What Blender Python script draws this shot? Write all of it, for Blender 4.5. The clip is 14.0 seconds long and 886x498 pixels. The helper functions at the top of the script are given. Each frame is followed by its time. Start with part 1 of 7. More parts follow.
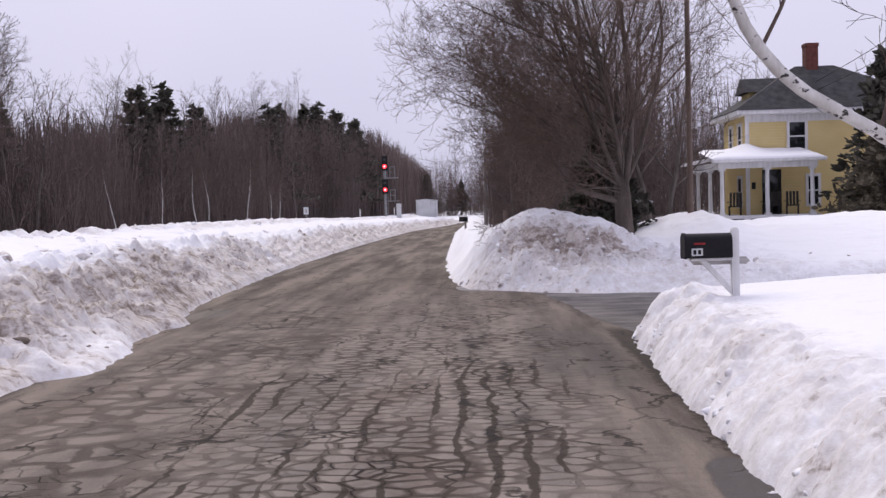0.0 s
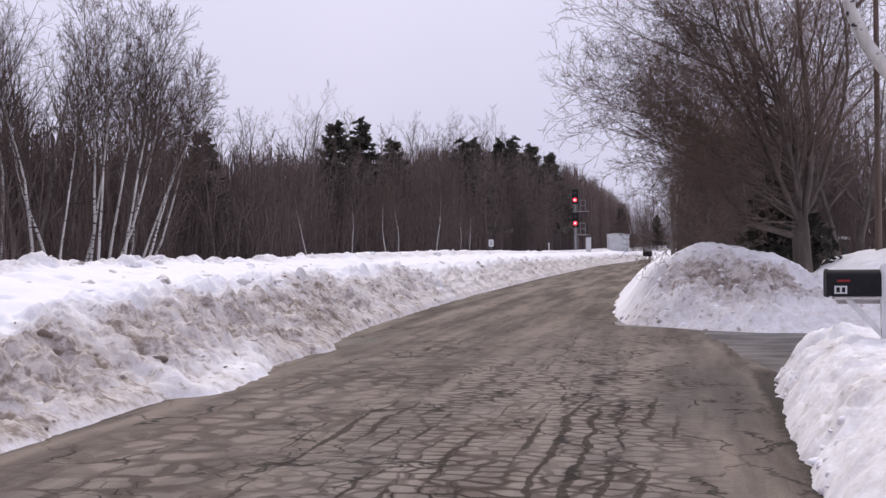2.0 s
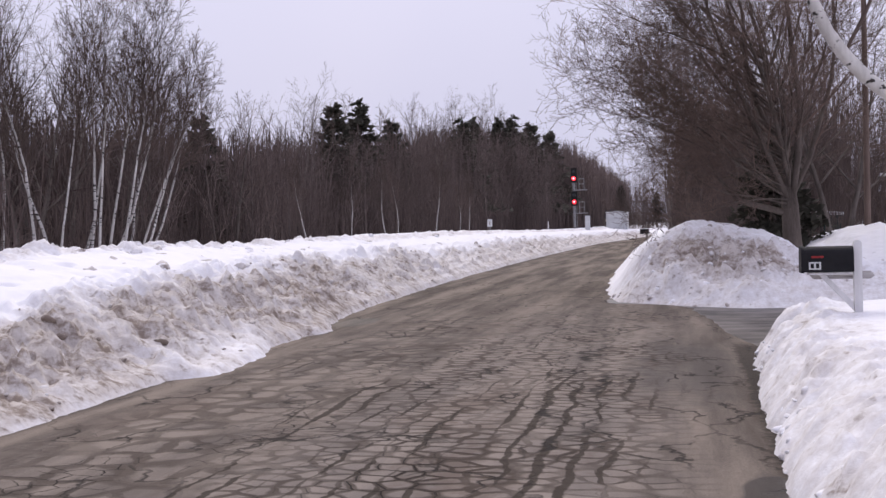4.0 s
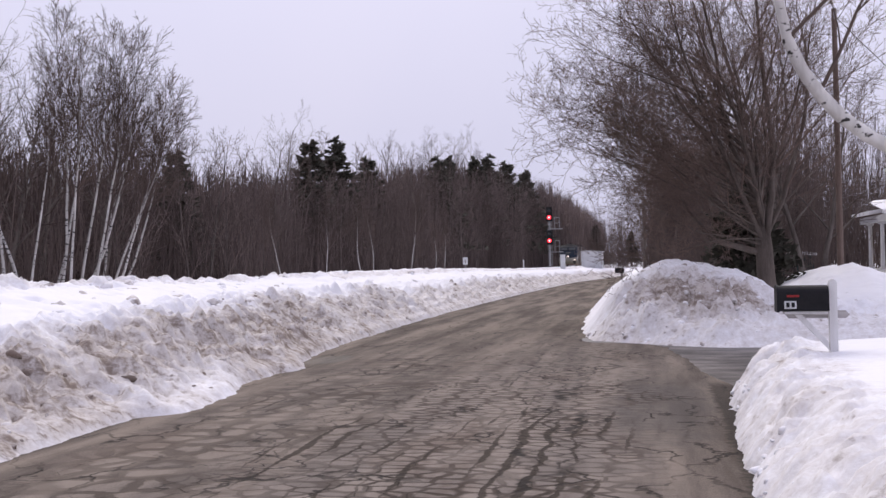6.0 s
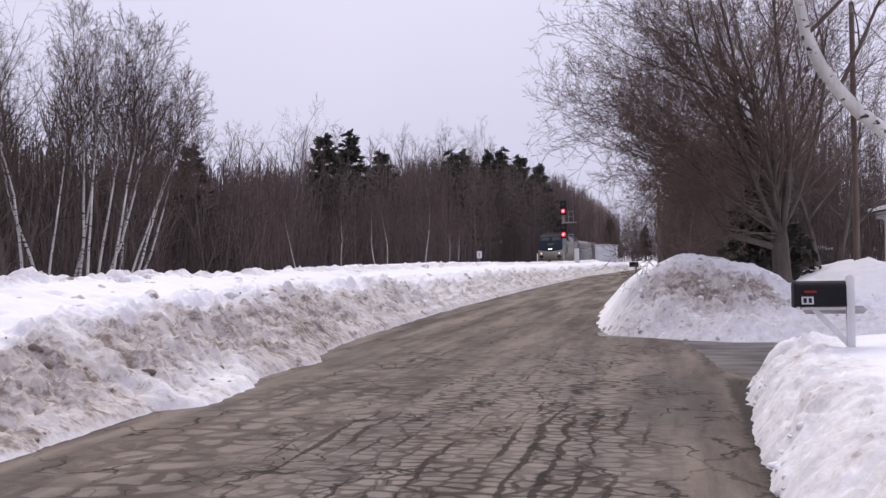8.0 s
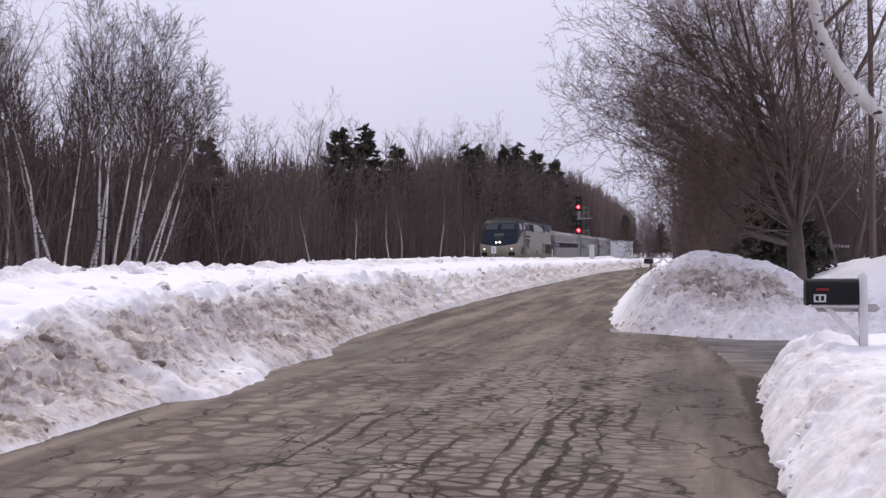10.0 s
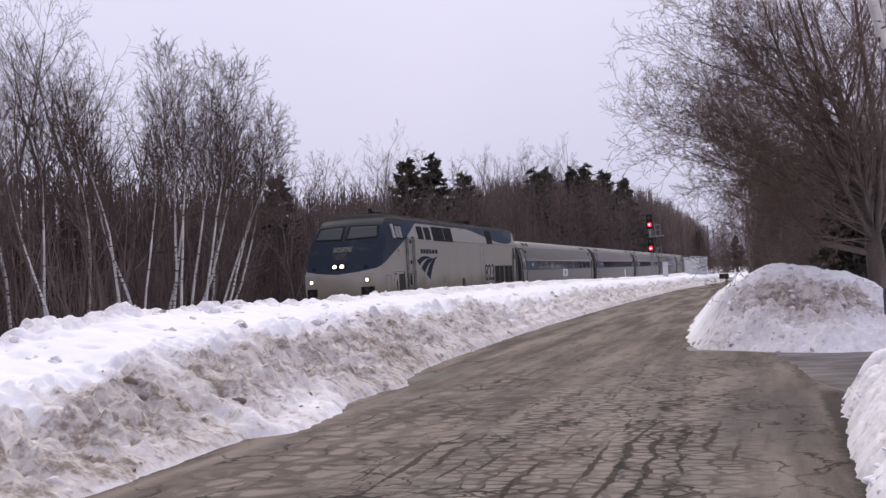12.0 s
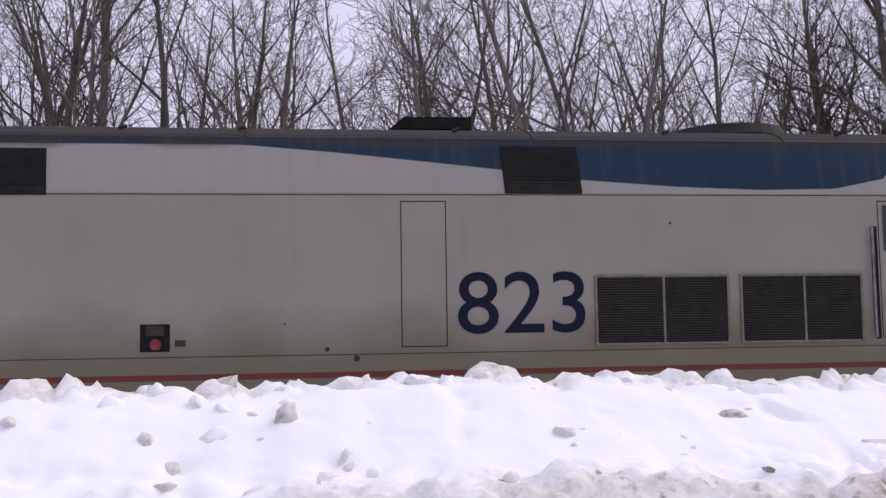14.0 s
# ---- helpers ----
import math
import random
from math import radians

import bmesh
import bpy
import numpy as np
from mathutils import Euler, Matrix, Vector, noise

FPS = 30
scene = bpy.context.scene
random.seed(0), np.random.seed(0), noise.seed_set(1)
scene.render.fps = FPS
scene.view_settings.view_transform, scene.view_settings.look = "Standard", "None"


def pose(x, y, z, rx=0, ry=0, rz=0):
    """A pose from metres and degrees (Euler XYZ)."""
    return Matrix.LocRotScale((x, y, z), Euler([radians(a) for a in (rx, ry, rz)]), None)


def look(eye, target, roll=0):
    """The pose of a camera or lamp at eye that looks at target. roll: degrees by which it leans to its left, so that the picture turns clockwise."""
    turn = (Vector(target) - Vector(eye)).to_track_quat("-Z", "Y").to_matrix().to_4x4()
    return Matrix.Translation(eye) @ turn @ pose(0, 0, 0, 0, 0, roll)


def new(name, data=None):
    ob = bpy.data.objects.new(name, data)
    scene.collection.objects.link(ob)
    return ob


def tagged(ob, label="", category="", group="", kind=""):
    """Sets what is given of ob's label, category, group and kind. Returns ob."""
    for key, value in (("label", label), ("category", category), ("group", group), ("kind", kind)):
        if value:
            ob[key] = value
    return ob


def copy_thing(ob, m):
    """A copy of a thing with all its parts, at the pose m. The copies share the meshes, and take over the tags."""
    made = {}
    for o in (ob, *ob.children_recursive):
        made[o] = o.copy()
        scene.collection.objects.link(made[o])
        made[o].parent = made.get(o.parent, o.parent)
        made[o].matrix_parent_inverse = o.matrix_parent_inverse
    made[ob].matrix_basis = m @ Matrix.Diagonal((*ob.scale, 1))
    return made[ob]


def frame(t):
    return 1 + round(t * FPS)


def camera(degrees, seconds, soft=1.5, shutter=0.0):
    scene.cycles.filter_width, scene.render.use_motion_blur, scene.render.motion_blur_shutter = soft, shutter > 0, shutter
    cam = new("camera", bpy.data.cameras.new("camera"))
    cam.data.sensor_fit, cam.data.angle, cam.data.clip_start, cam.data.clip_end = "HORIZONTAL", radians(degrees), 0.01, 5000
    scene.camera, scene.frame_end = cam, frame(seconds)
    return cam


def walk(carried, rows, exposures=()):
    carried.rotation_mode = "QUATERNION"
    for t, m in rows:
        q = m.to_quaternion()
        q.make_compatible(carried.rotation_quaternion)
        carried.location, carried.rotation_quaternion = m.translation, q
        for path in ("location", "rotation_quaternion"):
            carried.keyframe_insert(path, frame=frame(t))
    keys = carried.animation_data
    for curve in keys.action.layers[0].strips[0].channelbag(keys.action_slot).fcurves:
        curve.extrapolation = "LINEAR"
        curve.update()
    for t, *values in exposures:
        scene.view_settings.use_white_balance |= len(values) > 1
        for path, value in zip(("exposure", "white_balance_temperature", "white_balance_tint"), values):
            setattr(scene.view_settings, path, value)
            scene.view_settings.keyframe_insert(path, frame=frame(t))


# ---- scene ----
# ---------- camera: hand-held at the roadside; seconds, place, heading right of +Y, tilt up, roll
cam = camera(47.1, 14.0, soft=1.45)


def eye(x, y, z, heading, tilt, roll):
    return pose(x, y, z, 90 + tilt, 0, -heading) @ pose(0, 0, 0, 0, 0, roll)


walk(cam, [(row[0], eye(*row[1:])) for row in (
    (0.0, -0.98, 0.03, 1.63, -2.18, -2.29, -1.63),
    (0.5, -0.72, 0.34, 1.61, -6.64, -1.42, -1.19),
    (1.0, -0.43, 0.47, 1.59, -10.43, -1.12, -1.02),
    (1.5, -0.29, 0.39, 1.57, -11.98, -0.42, -2.39),
    (2.0, -0.18, 0.30, 1.57, -13.28, -0.16, -0.80),
    (2.2, -0.14, 0.26, 1.58, -13.97, 0.05, -1.32),
    (4.3, 0.05, -0.04, 1.60, -13.16, -1.34, -1.87),
    (4.5, 0.04, 0.06, 1.59, -12.14, -0.75, -3.56),
    (5.0, 0.03, 0.07, 1.59, -11.95, 0.17, -1.24),
    (5.5, 0.03, 0.07, 1.59, -12.07, 0.75, -1.44),
    (6.0, 0.03, 0.07, 1.58, -11.96, 0.83, -1.21),
    (6.5, 0.02, 0.07, 1.59, -11.92, 0.71, -1.36),
    (7.0, 0.02, 0.07, 1.59, -12.11, 0.78, -2.08),
    (7.5, 0.03, 0.07, 1.58, -12.60, 0.66, -1.28),
    (7.7, 0.00, 0.01, 1.60, -12.68, 0.55, -1.18),
    (9.8, 0.01, 0.01, 1.60, -13.15, 0.26, -0.65),
    (10.0, 0.05, 0.05, 1.59, -13.59, 0.20, -0.63),
    (10.5, 0.05, 0.05, 1.60, -14.28, 0.73, -1.08),
    (11.0, 0.06, 0.03, 1.60, -15.15, 1.45, -1.56),
    (11.5, 0.09, -0.00, 1.60, -16.11, 1.86, -2.25),
    (11.8, 0.07, -0.00, 1.61, -16.94, 1.92, -3.48),
    (12.0, 0.09, -0.01, 1.61, -17.54, 1.81, -3.33),
    (12.5, 0.12, -0.07, 1.62, -21.48, 1.71, -4.99),
    (12.7, 0.01, 0.00, 1.60, -24.33, 1.82, -4.83),
    (12.8, -0.03, 0.04, 1.63, -26.65, 2.35, -4.88),
    (13.0, -0.05, 0.03, 1.63, -31.59, 2.89, -4.20),
    (13.2, -0.12, 0.04, 1.64, -37.33, 3.48, -4.59),
    (13.4, -0.07, -0.03, 1.63, -45.10, 3.94, -3.15),
    (13.5, -0.09, -0.06, 1.58, -51.59, 4.33, -2.69),
    (13.6, -0.13, -0.07, 1.60, -55.41, 4.43, -1.87),
    (13.7, -0.05, -0.09, 1.61, -62.22, 4.45, -1.93),
    (13.8, -0.13, -0.10, 1.62, -68.24, 4.47, -1.36),
    (13.9, -0.09, -0.15, 1.59, -75.24, 4.49, -0.92),
    (14.0, -0.08, -0.07, 1.57, -82.83, 4.60, -0.84),
)], exposures=((0.0, 0.0), (12.0, 0.0), (12.7, -0.08), (13.3, -0.12), (14.0, -0.05)))

# ---------- overcast winter daylight
SUN_EL, SUN_AZ = radians(46), radians(-22)
world = bpy.data.worlds.new("sky")
scene.world = world
world.use_nodes = True
wn, wl = world.node_tree.nodes, world.node_tree.links
sky = wn.new("ShaderNodeTexSky")
sky.sky_type, sky.sun_disc = "NISHITA", False
sky.sun_elevation, sky.sun_rotation = SUN_EL, SUN_AZ
sky.dust_density, sky.air_density = 6.0, 1.5
grey = wn.new("ShaderNodeRGBToBW")
cloud = wn.new("ShaderNodeMix")
cloud.data_type = "RGBA"
cloud.inputs[0].default_value = 0.985
mottle, drift = wn.new("ShaderNodeTexNoise"), wn.new("ShaderNodeValToRGB")
mottle.inputs["Scale"].default_value, mottle.inputs["Detail"].default_value = 1.3, 5
drift.color_ramp.elements[0].position, drift.color_ramp.elements[1].position = 0.3, 0.7
drift.color_ramp.elements[0].color, drift.color_ramp.elements[1].color = (0.780, 0.772, 1.01, 1), (0.882, 0.856, 1.065, 1)
bright = wn.new("ShaderNodeVectorMath")
bright.operation = "SCALE"
bright.inputs[3].default_value = 8.0
# an overcast sky is brighter towards the zenith
dome, height, lift = wn.new("ShaderNodeTexCoord"), wn.new("ShaderNodeSeparateXYZ"), wn.new("ShaderNodeMapRange")
lift.inputs[1].default_value, lift.inputs[2].default_value = 0.05, 0.34
lift.inputs[3].default_value, lift.inputs[4].default_value = 0.93, 1.14
over = wn.new("ShaderNodeVectorMath")
over.operation = "SCALE"
wl.new(dome.outputs["Generated"], height.inputs[0])
wl.new(height.outputs[2], lift.inputs[0])
wl.new(lift.outputs[0], over.inputs[3])
wl.new(mottle.outputs[0], drift.inputs[0])
wl.new(drift.outputs[0], over.inputs[0])
wl.new(over.outputs[0], bright.inputs[0])
wl.new(bright.outputs[0], cloud.inputs[7])
wl.new(sky.outputs[0], cloud.inputs[6])
wl.new(cloud.outputs[2], wn["Background"].inputs[0])
wn["Background"].inputs[1].default_value = 0.105

sun = new("sun", bpy.data.lights.new("sun", "SUN"))
sun.data.energy, sun.data.angle, sun.data.color = 1.75, radians(45), (1.0, 0.915, 0.79)
sun.matrix_world = look((0, 0, 0), (-math.sin(SUN_AZ) * math.cos(SUN_EL), -math.cos(SUN_AZ) * math.cos(SUN_EL), -math.sin(SUN_EL)))

# ---------- materials
def material(name, dark, light, scale=4.0, rough=0.8, bump=0.2, fine=60.0, metal=0.0, stretch=(1, 1, 1), vary=0.0, spec=0.3):
    """A surface with stains at one scale and grain at a finer one; vary: how far each object differs."""
    m = bpy.data.materials.new(name)
    m.use_nodes = True
    n, l = m.node_tree.nodes, m.node_tree.links
    b = n["Principled BSDF"]
    co, mp = n.new("ShaderNodeTexCoord"), n.new("ShaderNodeMapping")
    mp.inputs["Scale"].default_value = stretch
    l.new(co.outputs["Object"], mp.inputs[0])
    big, small = n.new("ShaderNodeTexNoise"), n.new("ShaderNodeTexNoise")
    big.inputs["Scale"].default_value, big.inputs["Detail"].default_value = scale, 6
    small.inputs["Scale"].default_value, small.inputs["Detail"].default_value = fine, 3
    for q in (big, small):
        l.new(mp.outputs[0], q.inputs["Vector"])
    add = n.new("ShaderNodeMath")
    add.operation = "MULTIPLY_ADD"
    add.inputs[1].default_value = 0.35
    l.new(small.outputs[0], add.inputs[0])
    l.new(big.outputs[0], add.inputs[2])
    ramp = n.new("ShaderNodeValToRGB")
    ramp.color_ramp.elements[0].position, ramp.color_ramp.elements[1].position = 0.45, 0.9
    ramp.color_ramp.elements[0].color, ramp.color_ramp.elements[1].color = (*dark, 1), (*light, 1)
    l.new(add.outputs[0], ramp.inputs[0])
    out = ramp.outputs[0]
    if vary:
        info, hsv = n.new("ShaderNodeObjectInfo"), n.new("ShaderNodeHueSaturation")
        mr = n.new("ShaderNodeMapRange")
        mr.inputs[3].default_value, mr.inputs[4].default_value = 1 - vary, 1 + vary
        l.new(info.outputs["Random"], mr.inputs[0])
        l.new(mr.outputs[0], hsv.inputs["Value"])
        l.new(out, hsv.inputs["Color"])
        out = hsv.outputs[0]
    l.new(out, b.inputs["Base Color"])
    b.inputs["Roughness"].default_value, b.inputs["Metallic"].default_value = rough, metal
    b.inputs["Specular IOR Level"].default_value = spec
    if bump:
        bm = n.new("ShaderNodeBump")
        bm.inputs["Strength"].default_value, bm.inputs["Distance"].default_value = bump, 0.02
        l.new(add.outputs[0], bm.inputs["Height"])
        l.new(bm.outputs[0], b.inputs["Normal"])
    return m


def glow(name, colour, strength):
    m = bpy.data.materials.new(name)
    m.use_nodes = True
    b = m.node_tree.nodes["Principled BSDF"]
    b.inputs["Base Color"].default_value = (*colour, 1)
    b.inputs["Emission Color"].default_value = (*colour, 1)
    b.inputs["Emission Strength"].default_value = strength
    return m


def glass(name, tint, rough=0.06, spec=0.6):
    m = bpy.data.materials.new(name)
    m.use_nodes = True
    b = m.node_tree.nodes["Principled BSDF"]
    b.inputs["Base Color"].default_value = (*tint, 1)
    b.inputs["Roughness"].default_value = rough
    b.inputs["Specular IOR Level"].default_value = spec
    return m


# ---------- mesh tools
def mesh_of(bm, mat, smooth=False, name="part"):
    me = bpy.data.meshes.new(name)
    bm.normal_update()
    bm.to_mesh(me)
    bm.free()
    me.materials.append(mat)
    if smooth:
        me.shade_smooth()
    return me


def part(name, bm, mat, parent, label="", smooth=False):
    ob = new(name, mesh_of(bm, mat, smooth, name))
    ob.parent = parent
    return tagged(ob, label)


def thing(name, label, category, m=None, group="", kind=""):
    ob = new(name)
    ob.matrix_basis = m or Matrix()
    ob.empty_display_size = 0.2
    return tagged(ob, label, category, group, kind)


def lone(name, bm, mat, label, category="", m=None, group="", kind="", smooth=False):
    ob = new(name, mesh_of(bm, mat, smooth, name))
    ob.matrix_basis = m or Matrix()
    return tagged(ob, label, category, group, kind)


def box(x0, x1, y0, y1, z0, z1, bev=0.0, bm=None):
    bm = bm or bmesh.new()
    r = bmesh.ops.create_cube(bm, size=1)["verts"]
    for v in r:
        v.co = Vector((x0 + (v.co.x + 0.5) * (x1 - x0), y0 + (v.co.y + 0.5) * (y1 - y0), z0 + (v.co.z + 0.5) * (z1 - z0)))
    if bev:
        es = list({e for v in r for e in v.link_edges})
        bmesh.ops.bevel(bm, geom=es, offset=bev, segments=2, affect="EDGES", profile=0.5)
    return bm


def rod(a, b, r0, r1=None, sides=10, bm=None):
    """A round bar from a to b."""
    bm = bm or bmesh.new()
    a, b = Vector(a), Vector(b)
    m = Matrix.Translation((a + b) / 2) @ (b - a).to_track_quat("Z", "Y").to_matrix().to_4x4()
    bmesh.ops.create_cone(bm, cap_ends=True, segments=sides, radius1=r0, radius2=r0 if r1 is None else r1, depth=(b - a).length, matrix=m)
    return bm


def prism(outline, x0, x1, axis="x", bm=None):
    """An outline of (u, v) pushed from x0 to x1 along an axis. axis x: (y, z); y: (x, z); z: (x, y)."""
    bm = bm or bmesh.new()
    put = {"x": lambda u, v, w: (w, u, v), "y": lambda u, v, w: (u, w, v), "z": lambda u, v, w: (u, v, w)}[axis]
    a = [bm.verts.new(put(u, v, x0)) for u, v in outline]
    b = [bm.verts.new(put(u, v, x1)) for u, v in outline]
    n = len(a)
    fs = [bm.faces.new(a[::-1]), bm.faces.new(b)] + [bm.faces.new((a[i], a[(i + 1) % n], b[(i + 1) % n], b[i])) for i in range(n)]
    bmesh.ops.recalc_face_normals(bm, faces=fs)
    return bm


def from_data(name, verts, faces, mat, smooth=True):
    me = bpy.data.meshes.new(name)
    me.from_pydata(verts, [], faces)
    me.materials.append(mat)
    if smooth:
        me.shade_smooth()
    me.update()
    return me


def fbm(x, y, scale, octaves=4, seed=0.0):
    s, a, t = 0.0, 1.0, 0.0
    for k in range(octaves):
        s += a * noise.noise(Vector((x * scale, y * scale, seed + 7.3 * k)))
        t += a
        a *= 0.5
        scale *= 2.1
    return s / t


def smooth01(a, b, x):
    u = min(max((x - a) / (b - a), 0.0), 1.0)
    return u * u * (3 - 2 * u)


def along(table, x):
    """Straight-line reading of a short table of (x, value)."""
    if x <= table[0][0]:
        return table[0][1]
    for (a, u), (b, w) in zip(table, table[1:]):
        if x <= b:
            return u + (w - u) * (x - a) / (b - a)
    return table[-1][1]

# ---------- ground, road and snow
def snow_material(name):
    """Old snow: nearly white, with grit and grey-brown plough dirt where the mesh's dirt value says."""
    m = bpy.data.materials.new(name)
    m.use_nodes = True
    n, l = m.node_tree.nodes, m.node_tree.links
    b = n["Principled BSDF"]
    co = n.new("ShaderNodeTexCoord")
    big, mid, grit = (n.new("ShaderNodeTexNoise") for _ in range(3))
    for q, s, d in ((big, 1.3, 6), (mid, 6.0, 6), (grit, 55.0, 2)):
        q.inputs["Scale"].default_value, q.inputs["Detail"].default_value = s, d
        q.inputs["Roughness"].default_value = 0.65
        l.new(co.outputs["Object"], q.inputs["Vector"])
    att = n.new("ShaderNodeAttribute")
    att.attribute_name = "dirt"
    def math_node(op, a, c, clamp=False):
        q = n.new("ShaderNodeMath")
        q.operation, q.use_clamp = op, clamp
        for i, v in enumerate((a, c)):
            if isinstance(v, (int, float)):
                q.inputs[i].default_value = v
            else:
                l.new(v, q.inputs[i])
        return q.outputs[0]
    fleck = n.new("ShaderNodeTexNoise")
    fleck.inputs["Scale"].default_value, fleck.inputs["Detail"].default_value, fleck.inputs["Roughness"].default_value = 17.0, 4, 0.6
    l.new(co.outputs["Object"], fleck.inputs["Vector"])
    # the plough's scrape marks run slantwise down the bank
    turn, scrape = n.new("ShaderNodeMapping"), n.new("ShaderNodeTexNoise")
    turn.inputs["Rotation"].default_value, turn.inputs["Scale"].default_value = (0.5, 0.0, 0.75), (1.5, 6.5, 6.5)
    scrape.inputs["Scale"].default_value, scrape.inputs["Detail"].default_value, scrape.inputs["Roughness"].default_value = 1.0, 5, 0.65
    l.new(co.outputs["Object"], turn.inputs[0])
    l.new(turn.outputs[0], scrape.inputs["Vector"])
    dirt_here = att.outputs["Fac"]

    def off(tex, k):
        return math_node("MULTIPLY", math_node("SUBTRACT", tex.outputs[0], 0.5), k)

    uneven = math_node("ADD", math_node("ADD", off(big, 1.1), off(mid, 1.2)), off(fleck, 0.7))
    film = math_node("MULTIPLY", math_node("ADD", math_node("SUBTRACT", dirt_here, 0.12), uneven), 1.2, True)
    film = math_node("MULTIPLY", film, math_node("MULTIPLY", dirt_here, 4.0, True))
    clumps = math_node("ADD", math_node("ADD", off(scrape, 1.7), off(mid, 1.3)), math_node("ADD", off(big, 1.3), off(fleck, 0.9)))
    dark = math_node("MULTIPLY", math_node("ADD", math_node("SUBTRACT", math_node("MULTIPLY", dirt_here, 0.72), 0.60), clumps), 2.4, True)
    specks = math_node("MULTIPLY", math_node("SUBTRACT", grit.outputs[0], 0.62), 5.0, True)
    dark = math_node("ADD", dark, math_node("MULTIPLY", specks, math_node("MULTIPLY", dirt_here, 0.45)), True)

    def mix(f, a, c):
        q = n.new("ShaderNodeMix")
        q.data_type = "RGBA"
        q.inputs[7].default_value = c
        l.new(f, q.inputs[0])
        if isinstance(a, tuple):
            q.inputs[6].default_value = a
        else:
            l.new(a, q.inputs[6])
        return q.outputs[2]

    col = mix(math_node("MULTIPLY", film, 0.85), (0.86, 0.855, 0.885, 1), (0.46, 0.405, 0.365, 1))
    col = mix(math_node("MULTIPLY", dark, 0.85), col, (0.185, 0.138, 0.108, 1))
    l.new(col, b.inputs["Base Color"])
    b.inputs["Roughness"].default_value = 0.75
    b.inputs["Specular IOR Level"].default_value = 0.2
    bump = n.new("ShaderNodeBump")
    bump.inputs["Strength"].default_value, bump.inputs["Distance"].default_value = 0.55, 0.06
    soft = n.new("ShaderNodeTexNoise")
    soft.inputs["Scale"].default_value, soft.inputs["Detail"].default_value, soft.inputs["Roughness"].default_value = 5.0, 2, 0.45
    l.new(co.outputs["Object"], soft.inputs["Vector"])
    crags = math_node("MULTIPLY", math_node("ADD", math_node("MULTIPLY", scrape.outputs[0], 0.7), math_node("MULTIPLY", fleck.outputs[0], 0.35)), dirt_here)
    l.new(math_node("ADD", math_node("MULTIPLY", soft.outputs[0], 0.4), crags), bump.inputs["Height"])
    l.new(bump.outputs[0], b.inputs["Normal"])
    return m


SNOW = snow_material("snow")


